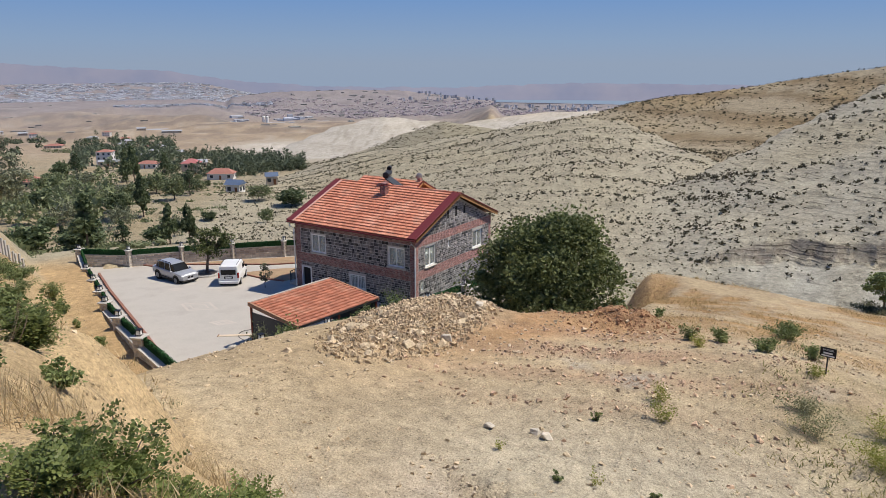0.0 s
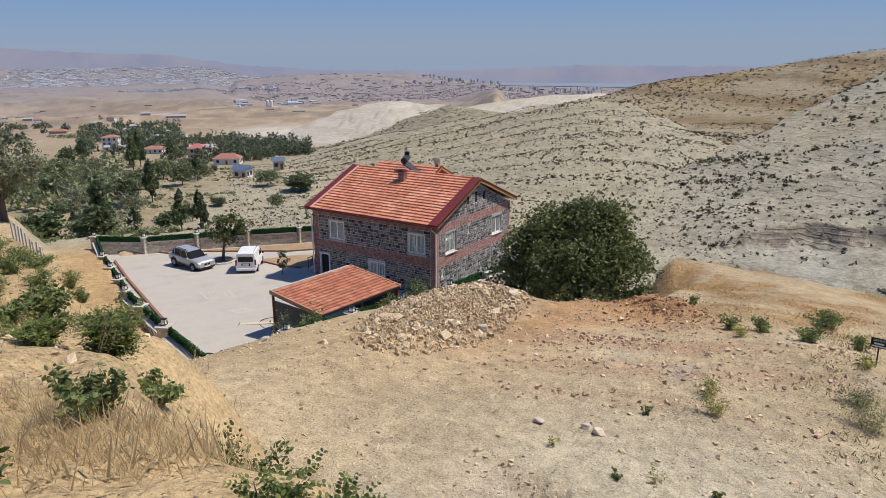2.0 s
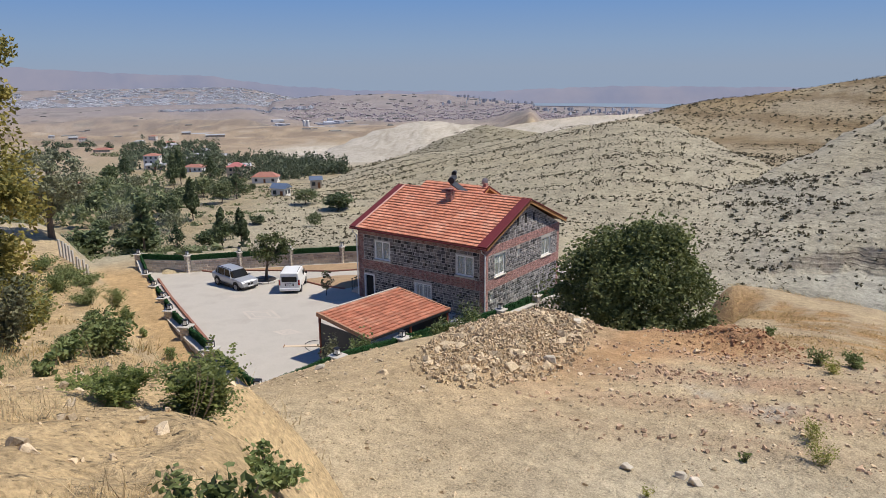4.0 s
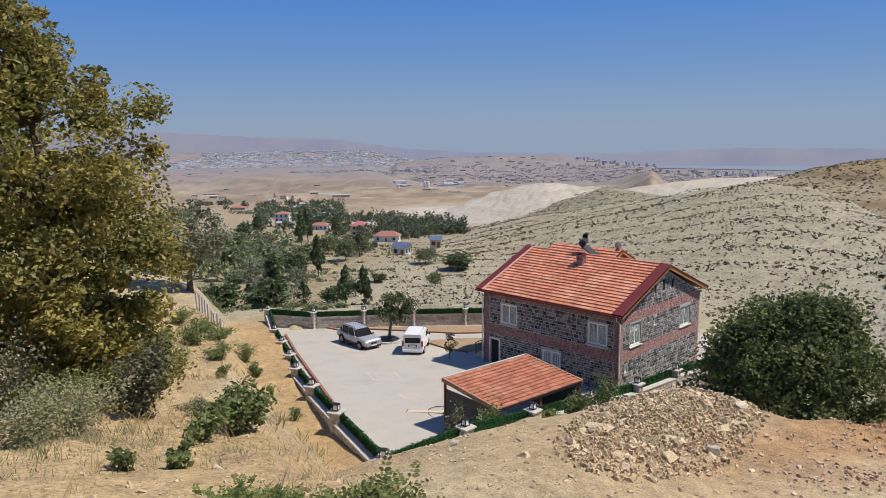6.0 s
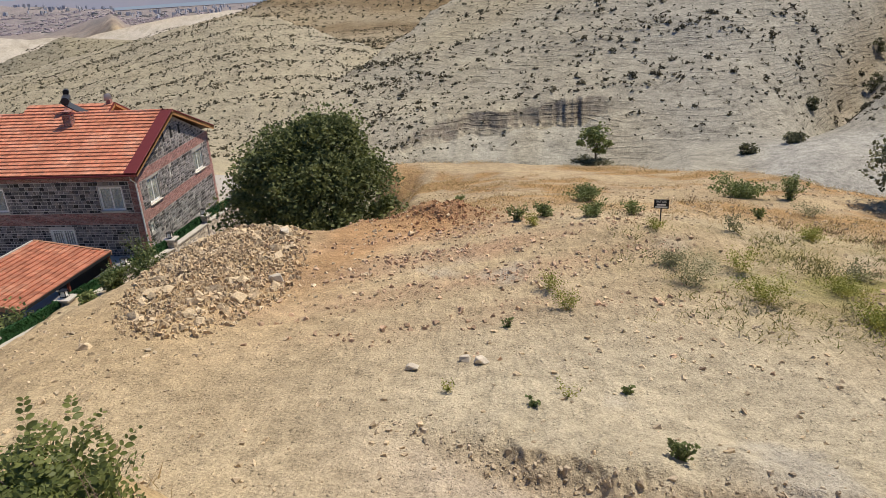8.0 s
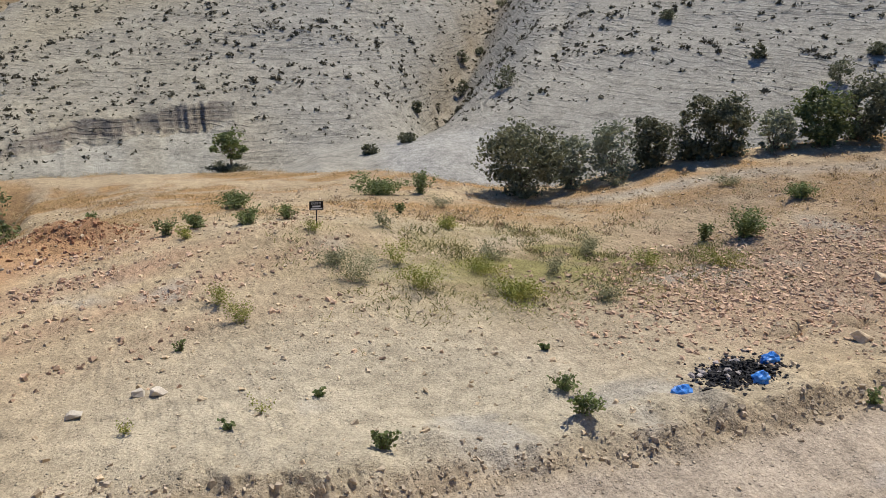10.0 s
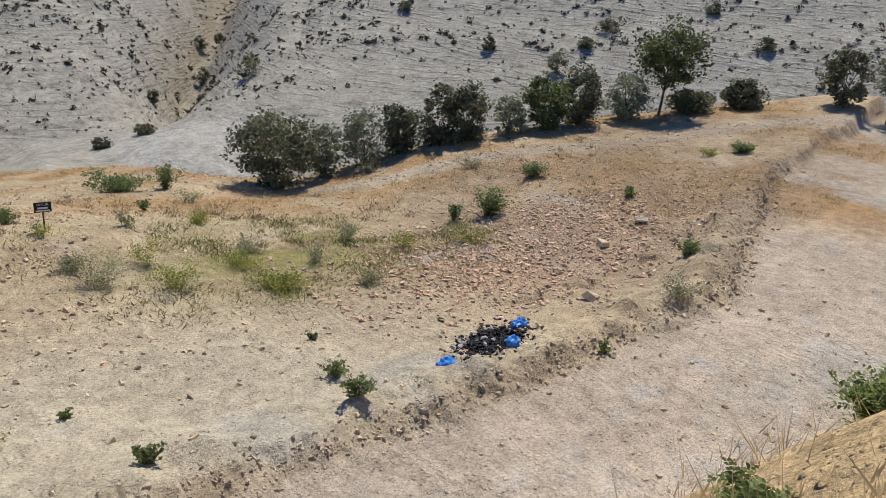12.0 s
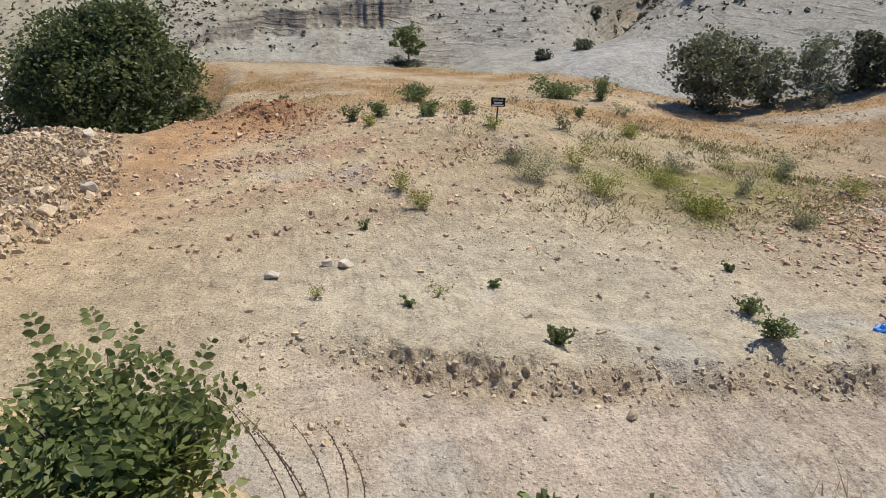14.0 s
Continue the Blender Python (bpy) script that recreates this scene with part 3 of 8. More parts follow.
def land_colour(x, y, z):
    """The ground's colour, place by place; the far plain's holds painted haze too."""
    az, r = polar(x, y)
    px, py = x - 2.7, y + 22.5
    p, q = -0.906 * px + 0.423 * py, -0.423 * px - 0.906 * py
    n1, n2, n3 = fbm(x / 6, y / 6, 4, 101), fbm(x / 1.5, y / 1.5, 3, 102), fbm(x / 40, y / 40, 4, 103)
    c = np.zeros(x.shape + (3,)) + np.array((0.475, 0.37, 0.228))
    c = mixc(c, (0.475, 0.402, 0.272), sstep(-0.1, 0.5, n1) * 0.6)
    c = mixc(c, (0.50, 0.362, 0.20), np.exp(-(((x - 13) / 8) ** 2 + ((y + 22.5) / 5.5) ** 2)) * np.clip(0.6 + 0.5 * n1, 0, 1))
    # pale pit and road
    pit = np.exp(-(((x - 27) / 8.5) ** 2 + ((y + 27) / 5.5) ** 2))
    c = mixc(c, (0.465, 0.41, 0.30), np.clip(pit * 1.3, 0, 1) * 0.85)
    s_road = scarp_y(x) - y
    c = mixc(c, (0.46, 0.385, 0.30), sstep(0.0, 1.0, s_road) * sstep(18, 24, x) * sstep(3.2, 1.6, q) * 0.9)
    c = mixc(c, (0.37, 0.295, 0.20), np.exp(-((s_road - 0.35 + 0.25 * n1) / 0.42) ** 2) * sstep(20.5, 23, x) * sstep(75, 60, x) * np.clip(0.75 + 0.5 * n2, 0, 1))
    # red earth: the lip, streaks towards the heap, the lane along the wall
    red = 0.8 * np.exp(-(((x - 18.5) / 3.8) ** 2 + ((y + 13.6) / 1.7) ** 2)) + 0.75 * np.exp(-(((x - 16.8 - 0.25 * (y + 17)) / 1.7) ** 2 + ((y + 16.5) / 4.5) ** 2))
    c = mixc(c, (0.46, 0.275, 0.135), np.clip(1.2 * red + 0.5 * n1 * red, 0, 1) * 0.9)
    c = mixc(c, (0.35, 0.185, 0.10), np.clip(1.3 * np.exp(-(((x - 19.9) / 1.7) ** 2 + ((y + 12.1) / 1.1) ** 2)), 0, 1) * 0.8)
    lane = sstep(-4, 1, p) * sstep(3.4, 2.2, q - 0.03 * p) * sstep(60, 45, p) * sstep(-0.9, -0.1, q)
    c = mixc(c, (0.50, 0.335, 0.165), lane * 0.9)
    c = mixc(c, (0.385, 0.25, 0.16), np.clip(rubble_at(x, y) * (0.75 + 0.9 * n2), 0, 1) * 0.8)
    grey = sstep(0.15, 0.45, fbm(x / 3.2, y / 3.2, 4, 118)) * sstep(17, 21, x) * sstep(-14, -20, y) * sstep(2.0, 0.5, q)
    c = mixc(c, (0.40, 0.375, 0.325), grey * 0.6)
    c = mixc(c, (0.44, 0.41, 0.375), np.clip(fbm(x / 1.2, y / 0.8, 3, 119) - 0.2, 0, 1) * 1.6 * sstep(0.5, 2.0, s_road) * sstep(24, 30, x) * sstep(2.5, 1.0, q))
    # dry straw towards the brow, on the bank and on the rise beyond the pad
    straw = sstep(26, 33, r) * sstep(62, 50, r) * sstep(18, 10, az) * sstep(-0.2, 0.3, n1 + 0.7 * n2)
    straw = np.maximum(straw, sstep(4.2, 6.5, q) * sstep(-0.1, 0.4, n1) * 0.45)
    straw = straw * (1 - 0.9 * brow_track(x, y))
    c = mixc(c, (0.37, 0.285, 0.19), sstep(31, 37, r) * sstep(66, 58, r) * sstep(18, 8, az) * sstep(-0.45, 0.1, n2 + n1) * 0.75)
    c = mixc(c, (0.40, 0.247, 0.112), straw * 0.92)
    c = mixc(c, (0.42, 0.375, 0.30), brow_track(x, y) * (0.75 + 0.25 * n2))
    c = mixc(c, (0.51, 0.365, 0.19), sstep(1.8, 3.2, q) * sstep(6, -2, p - 30) * np.clip(0.7 + 0.35 * n1, 0, 1))
    c = mixc(c, (0.47, 0.415, 0.31), sstep(2.4, 3.4, q) * sstep(7.5, 5.5, q) * sstep(-16, -11, p) * sstep(16, 4, p) * np.clip(0.45 + 0.9 * n2, 0, 1))
    weed = 1.3 * np.exp(-(((x - 36) / 6.5) ** 2 + ((y + 19.0) / 3.2) ** 2)) * sstep(-0.3, 0.3, n1 + n2)
    c = mixc(c, (0.255, 0.232, 0.085), np.clip(weed, 0, 1) * 0.9)
    c = mixc(c, (0.31, 0.225, 0.145), np.clip(weed, 0, 1) * sstep(0.0, 0.35, fbm(x / 1.1, y / 0.8, 3, 121)) * 0.7)
    c = mixc(c, (0.30, 0.225, 0.15), sstep(36, 44, x) * sstep(78, 60, x) * sstep(-31, -27, y) * sstep(-10, -17, y) * np.clip(0.75 + 0.8 * n2, 0, 1) * 0.85)
    # grey marl slopes
    marl = sstep(62, 80, r + 8 * n1) * sstep(900, 420, r)
    strata = 0.5 + 0.5 * np.sin(z * 1.3 + 2.5 * n3)
    mc = mixc(np.zeros(x.shape + (3,)) + np.array((0.455, 0.415, 0.315)), (0.38, 0.35, 0.28), strata * 0.5)
    mc = mixc(mc, (0.47, 0.405, 0.27), sstep(0.0, 0.5, n3) * 0.6)
    mc = mixc(mc, (0.47, 0.405, 0.265), sstep(10, 20, az) * 0.5)
    mc = mixc(mc, (0.415, 0.395, 0.335), sstep(-2, -14, az) * 0.85)
    mc = mixc(mc, (0.34, 0.265, 0.17), np.exp(-((az - gully_az(r) - 0.5) / (1.5 + 0.6 * n1)) ** 2) * sstep(135, 165, r) * sstep(300, 250, r) * (0.5 + 0.4 * n2))
    mc = mixc(mc, (0.47, 0.455, 0.405), sstep(-16.5, -19, az) * sstep(-30, -27, az) * sstep(80, 88, r) * sstep(118, 108, r) * 0.9)
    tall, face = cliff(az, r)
    # cliff face darker, banded with height, its lower edge scalloped
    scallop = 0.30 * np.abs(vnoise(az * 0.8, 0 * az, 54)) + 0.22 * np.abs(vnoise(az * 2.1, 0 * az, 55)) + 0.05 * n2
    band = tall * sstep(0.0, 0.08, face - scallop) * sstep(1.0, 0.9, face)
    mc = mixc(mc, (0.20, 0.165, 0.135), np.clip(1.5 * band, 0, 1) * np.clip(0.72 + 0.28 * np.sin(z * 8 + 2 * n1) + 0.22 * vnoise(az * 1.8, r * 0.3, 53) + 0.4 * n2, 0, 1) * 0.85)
    mc = mixc(mc, (0.46, 0.44, 0.365), tall * (face <= 0.02) * sstep(104, 110, r) * 0.85)
    top = sstep(250, 330, r) * sstep(26, 17, az) * sstep(-8, 4, az)
    mc = mixc(mc, (0.36, 0.27, 0.15), top * (0.55 + 0.45 * np.clip(2 * n3, 0, 1)))
    mc = mixc(mc, (0.235, 0.165, 0.09), top * sstep(0.2, 0.7, np.sin(z * 0.75 + 2.2 * n3)) * 0.75)
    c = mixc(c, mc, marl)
    # valley floor and plain
    lim = np.interp(r, [60, 150, 250, 400], [55, 51, 47, 43])
    green = sstep(70, 110, r) * sstep(1500, 700, r) * sstep(-1, 3, az - lim + 2 * n1)
    c = mixc(c, (0.36, 0.28, 0.16), green * (0.55 + 0.45 * n3))
    plain = sstep(380, 900, r) * sstep(35, 48, az) + sstep(1100, 1600, r)
    field = fbm(az * 0.8, np.log(np.maximum(r, 1)) * 30, 4, 111)
    pc = mixc(np.zeros(x.shape + (3,)) + np.array((0.36, 0.28, 0.195)), (0.255, 0.20, 0.15), sstep(-0.1, 0.3, field) * sstep(500, 1500, r))
    pc = mixc(pc, (0.44, 0.385, 0.31), sstep(0.2, 0.45, -field) * 0.5)
    # distance haze put into the colour: bluish grey from 1200 m outwards
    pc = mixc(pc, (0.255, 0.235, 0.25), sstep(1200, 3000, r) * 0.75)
    pc = mixc(pc, (0.19, 0.18, 0.165), sstep(0.30, 0.42, fbm(az * 0.5, np.log(np.maximum(r, 1)) * 45, 3, 113)) * sstep(900, 1500, r) * 0.6)
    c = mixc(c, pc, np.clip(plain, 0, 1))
    # chalk-white hill
    wh = sstep(480, 560, r) * sstep(1100, 900, r) * sstep(52, 46, az) * sstep(10, 20, az)
    c = mixc(c, (0.56, 0.51, 0.43), wh * 0.92)
    runnel = np.abs(vnoise(az * 1.1 + 0.4 * np.sin(r * 0.02), r * 0.004, 115)) + 0.10 * np.abs(n1)
    c = mixc(c, (0.33, 0.29, 0.22), wh * sstep(0.10, 0.03, runnel) * 0.7)
    c = mixc(c, (0.42, 0.37, 0.29), wh * sstep(0.15, 0.5, np.sin(z * 1.1 + 2 * n3)) * 0.45)
    dk = np.exp(-((r - 440) / 60) ** 2) * sstep(42, 36, az) * sstep(22, 28, az)
    c = mixc(c, (0.30, 0.27, 0.19), dk * 0.7)
    tone = 0.90 - 0.12 * marl
    c = np.clip(c * tone[..., None] * (1 + 0.10 * n2[..., None]), 0.02, 0.8)
    return np.concatenate([c, (marl * (1 - np.clip(plain, 0, 1)) * sstep(70, 110, r) * (1 - 0.35 * sstep(7, 15, az)))[..., None]], -1)


def build_land():
    az = np.concatenate([np.arange(-79, -8, 0.28), np.arange(-8, 14, 0.11), np.arange(14, 79, 0.28), np.arange(79, 281, 4.0)])
    r = np.unique(np.round(np.concatenate([[0.004, 0.25], np.geomspace(0.6, 9, 50), np.arange(9.0, 16.0, 0.075), np.arange(16.0, 30.0, 0.12), np.arange(30, 50, 0.24), np.geomspace(50, 4900, 210), np.arange(116.0, 134.0, 0.32)]), 3))
    A, R = np.meshgrid(np.radians(az), r, indexing="ij")
    X, Y = EYE0[0] - R * np.sin(A), EYE0[1] + R * np.cos(A)
    Z = land_z(X, Y)
    n, k = X.shape
    verts = np.stack([X, Y, Z], -1).reshape(-1, 3)
    i, j = np.meshgrid(np.arange(n), np.arange(k - 1), indexing="ij")
    i2 = (i + 1) % n
    faces = np.stack([i * k + j, i2 * k + j, i2 * k + j + 1, i * k + j + 1], -1).reshape(-1, 4)[:, ::-1]
    ob = arrays("ground", verts, faces, MAT["ground"], smooth=True)
    col = ob.data.color_attributes.new("soil", "FLOAT_COLOR", "POINT")
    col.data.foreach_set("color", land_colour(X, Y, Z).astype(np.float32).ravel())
    return tagged(ob, "dry tan earth pad and grey marl hills reaching a plain with haze in its colour", "ground", kind="structure")


ground = build_land()


# ---------------------------------------------------------------- pieces of masonry and roofing


def glass_material(name, tint, rough=0.02):
    m = bpy.data.materials.new(name)
    m.use_nodes = True
    b = m.node_tree.nodes["Principled BSDF"]
    b.inputs["Base Color"].default_value = (*tint, 1)
    b.inputs["Roughness"].default_value = rough
    b.inputs["Transmission Weight"].default_value = 0.85
    b.inputs["IOR"].default_value = 1.45
    return m


MAT["glass"] = glass_material("window_glass", (0.75, 0.8, 0.8))
MAT["dark_glass"] = material("dark_car_glass", (0.010, 0.011, 0.012), 0.12, 0.1, 2.0, 20.0, 0.0, spec=0.3)
MAT["curtain"] = material("pale_curtain", (0.62, 0.61, 0.58), 0.9, 0.12, 6.0, 30.0, 0.3)
MAT["dark_room"] = material("dark_doorway", (0.02, 0.018, 0.017), 0.8, 0.2, 2.0, 20.0, 0.1)


def course_rects(u0, u1, v0, v1, h, w, joint, holes=(), seed=1, keep=None):
    """Rectangles of a coursed wall face: rows of uneven height, stones of uneven width."""
    r = np.random.default_rng(seed)
    out = []
    v = v0
    while v < v1 - 0.04:
        hh = min(h[0] + (h[1] - h[0]) * r.random(), v1 - v)
        if v1 - v - hh < h[0] * 0.5:
            hh = v1 - v
        u = u0 - w[1] * r.random() * 0.5
        while u < u1 - 0.02:
            ww = w[0] + (w[1] - w[0]) * r.random()
            a, b = max(u, u0) + joint / 2, min(u + ww, u1) - joint / 2
            c, d = v + joint / 2, v + hh - joint / 2
            u += ww
            for x0, z0, x1, z1 in holes:
                if a < x1 and b > x0 and c < z1 and d > z0:
                    if a < x0 and b <= x1 + 0.2:
                        b = x0
                    elif b > x1 and a >= x0 - 0.2:
                        a = x1
                    else:
                        a = b
            if b - a > 0.05 and d - c > 0.03 and (keep is None or keep((a + b) / 2, (c + d) / 2)):
                out.append((a, c, b, d))
        v += hh
    return out


def piece_arrays(rects, frame_m, proud, seed=3, inset=0.018):
    """Blocks with a chamfered, uneven face, laid on a plane by a 4 x 4 frame (u, v, outwards)."""
    r = np.random.default_rng(seed)
    n = len(rects)
    q = np.array(rects, float)
    a, c, b, d = q.T
    k = np.minimum(inset, np.minimum(b - a, d - c) * 0.2)
    pr = proud * (0.5 + 0.9 * r.random(n))
    j = lambda: (r.random(n) - 0.5) * 2 * k * 0.6
    base = -0.01 * np.ones(n)
    vs = [(a, c, base), (b, c, base), (b, d, base), (a, d, base),
          (a + k + j(), c + k + j(), pr + j()), (b - k + j(), c + k + j(), pr + j()), (b - k + j(), d - k + j(), pr + j()), (a + k + j(), d - k + j(), pr + j())]
    v = np.stack([np.stack(t, -1) for t in vs], 1)
    M = np.array(frame_m)
    v = v @ M[:3, :3].T + M[:3, 3]
    f = np.array([(4, 5, 6, 7), (0, 1, 5, 4), (1, 2, 6, 5), (2, 3, 7, 6), (3, 0, 4, 7)])
    faces = (np.arange(n)[:, None, None] * 8 + f[None]).reshape(-1, 4)
    return v.reshape(-1, 3), faces


def plane_frame(o, u, v):
    u, v = Vector(u).normalized(), Vector(v).normalized()
    w = u.cross(v)
    return Matrix(((u.x, v.x, w.x, o[0]), (u.y, v.y, w.y, o[1]), (u.z, v.z, w.z, o[2]), (0, 0, 0, 1)))


def lay_stuff(name, rects, frame_m, proud, mat, parent, label, seed=3, inset=0.018):
    v, f = piece_arrays(rects, frame_m, proud, seed, inset)
    ob = arrays(name, v, f, mat, parent, label)
    ob["kind"] = "stuff"
    return ob


def unit_stones(mat, count=8):
    """A few uneven stones of unit size, to be shared."""
    out = []
    for k in range(count):
        v, f = piece_arrays([(-0.5, -0.5, 0.5, 0.5)], Matrix.Identity(4), 1.0, 50 + k, 0.07)
        me = bpy.data.meshes.new("stone")
        v[:, 2] = np.where(v[:, 2] < 0, -0.2, np.clip(v[:, 2], 0.4, 1.5))
        me.from_pydata(v.tolist(), [], f.tolist())
        me.materials.append(mat)
        out.append(me)
    return out


def lay_stones(name, rects, frame_m, proud, mat, parent, seed=5):
    """Stones as pieces of their own, on a few shared meshes."""
    r = np.random.default_rng(seed)
    units = unit_stones(mat)
    for a, c, b, d in rects:
        me = units[int(r.integers(len(units)))]
        ob = new(name, me)
        ob.parent = parent
        ob.matrix_local = frame_m @ Matrix.Translation(((a + b) / 2, (c + d) / 2, 0)) @ Matrix.Diagonal((b - a, d - c, proud, 1))


def tile_rows(u0, u1, v1, wu=0.235, wv=0.36):
    nu, nv = max(1, round((u1 - u0) / wu)), max(1, round(v1 / wv))
    return [(u0 + (i + 0.5) * (u1 - u0) / nu, j * v1 / nv, (u1 - u0) / nu, v1 / nv) for j in range(nv) for i in range(nu)]


def tile_piece(w, l):
    """A roll-and-pan clay tile: u across, v up the slope, its lower lip raised over the next row."""
    xs = np.array([-0.5, -0.3, -0.1, 0.1, 0.3, 0.5]) * w * 1.02
    zs = np.array([0.005, 0.0, 0.003, 0.013, 0.017, 0.010])
    low = np.stack([xs, np.full(6, -0.03), zs + 0.075], -1)
    high = np.stack([xs, np.full(6, l * 1.02), zs + 0.004], -1)
    foot = np.stack([xs, np.full(6, -0.03), zs + 0.0], -1)
    v = np.concatenate([low, high, foot])
    f = [(i, i + 1, 7 + i, 6 + i) for i in range(5)] + [(12 + i, 13 + i, i + 1, i) for i in range(5)]
    return v, np.array(f)


def lay_tiles(rows, frame_m, mat, parent, single, seed=9):
    """single: rule for the tiles that are pieces of their own; the others are joined."""
    r = np.random.default_rng(seed)
    v0, f0 = tile_piece(rows[0][2], rows[0][3])
    me = bpy.data.meshes.new("roof_tile")
    me.from_pydata(v0.tolist(), [], f0.tolist())
    me.materials.append(mat)
    V, F, n = [], [], 0
    M = np.array(frame_m)
    for u, v, w, l in rows:
        dz, tw = (r.random() - 0.5) * 0.012, (r.random() - 0.5) * 0.02
        if single(u, v):
            ob = new("roof_tile", me)
            ob.parent = parent
            ob.matrix_local = frame_m @ Matrix.Translation((u, v, dz)) @ Matrix.Rotation(tw, 4, "Z")
            continue
        p = v0 + np.array((u, v, dz))
        V.append(p @ M[:3, :3].T + M[:3, 3])
        F.append(f0 + n * len(v0))
        n += 1
    if n:
        ob = arrays("tile_field", np.concatenate(V), np.concatenate(F), MAT["tile_j"], parent)
        ob["kind"] = "stuff"


def wall_slab(u0, u1, z0, z1, holes, thick):
    """A wall in its own plane (u, z), with its outer face at depth 0 and openings right through it."""
    us = sorted({u0, u1, *[h[0] for h in holes], *[h[2] for h in holes]})
    zs = sorted({z0, z1, *[h[1] for h in holes], *[h[3] for h in holes]})
    bm = bmesh.new()
    for a, b in zip(us, us[1:]):
        for c, d in zip(zs, zs[1:]):
            if any(a >= h[0] - 1e-6 and b <= h[2] + 1e-6 and c >= h[1] - 1e-6 and d <= h[3] + 1e-6 for h in holes):
                continue
            box(bm, a, c, -thick, b, d, 0)
    bmesh.ops.remove_doubles(bm, verts=bm.verts, dist=1e-5)
    return bm


def window(parent, fr, x0, z0, x1, z1, sashes=2, sill=True, curtain=1.0, deep=0.10):
    """A white window in an opening of the plane fr (u, v, outwards)."""
    w = part("window", boxes((x0, z0, -deep - 0.05, x0 + 0.07, z1, -deep + 0.03), (x1 - 0.07, z0, -deep - 0.05, x1, z1, -deep + 0.03),
                             (x0 + 0.07, z0, -deep - 0.05, x1 - 0.07, z0 + 0.07, -deep + 0.03), (x0 + 0.07, z1 - 0.07, -deep - 0.05, x1 - 0.07, z1, -deep + 0.03)), MAT["white"], parent, "white plastic window frame")
    w.matrix_local = fr
    n = sashes
    step = (x1 - x0 - 0.14) / n
    for i in range(n):
        a, b = x0 + 0.07 + i * step, x0 + 0.07 + (i + 1) * step
        part("sash", boxes((a, z0 + 0.07, -deep - 0.03, a + 0.045, z1 - 0.07, -deep + 0.015), (b - 0.045, z0 + 0.07, -deep - 0.03, b, z1 - 0.07, -deep + 0.015),
                           (a + 0.045, z0 + 0.07, -deep - 0.03, b - 0.045, z0 + 0.115, -deep + 0.015), (a + 0.045, z1 - 0.115, -deep - 0.03, b - 0.045, z1 - 0.07, -deep + 0.015)), MAT["white"], w)
        g = part("pane", boxes((a + 0.045, z0 + 0.115, -deep - 0.012, b - 0.045, z1 - 0.115, -deep - 0.004)), MAT["glass"], w, "clear glass pane")
        g.visible_shadow = False
    if curtain:
        bm = bmesh.new()
        k = 14
        vs = [(x0 + (x1 - x0) * i / k, -deep - 0.12 + 0.02 * (-1) ** i) for i in range(k + 1)]
        for (a, d0), (b, d1) in zip(vs, vs[1:]):
            low = z0 + (z1 - z0) * (1 - curtain) + 0.02
            quad(bm, (a, low, d0), (b, low, d1), (b, z1 - 0.02, d1), (a, z1 - 0.02, d0))
        part("curtain", bm, MAT["curtain"], w, "pale drawn curtain")
    if sill:
        part("sill", boxes((x0 - 0.1, z0 - 0.07, -deep, x1 + 0.1, z0 - 0.005, 0.10), bevel=0.008), MAT["coping"], w, "pale stone window sill")
    return w


# ---------------------------------------------------------------- the house
HX0, HY1, EAVE, RIDGE_Z, MIDY = -12.0, 11.2, 5.75, 8.32, 5.6
FRONT = plane_frame((0, 0, 0), (1, 0, 0), (0, 0, 1))
GABLE = plane_frame((0, 0, 0), (0, 1, 0), (0, 0, 1))
LEFT = plane_frame((HX0, 0, 0), (0, -1, 0), (0, 0, 1))
BACK = plane_frame((0, HY1, 0), (-1, 0, 0), (0, 0, 1))


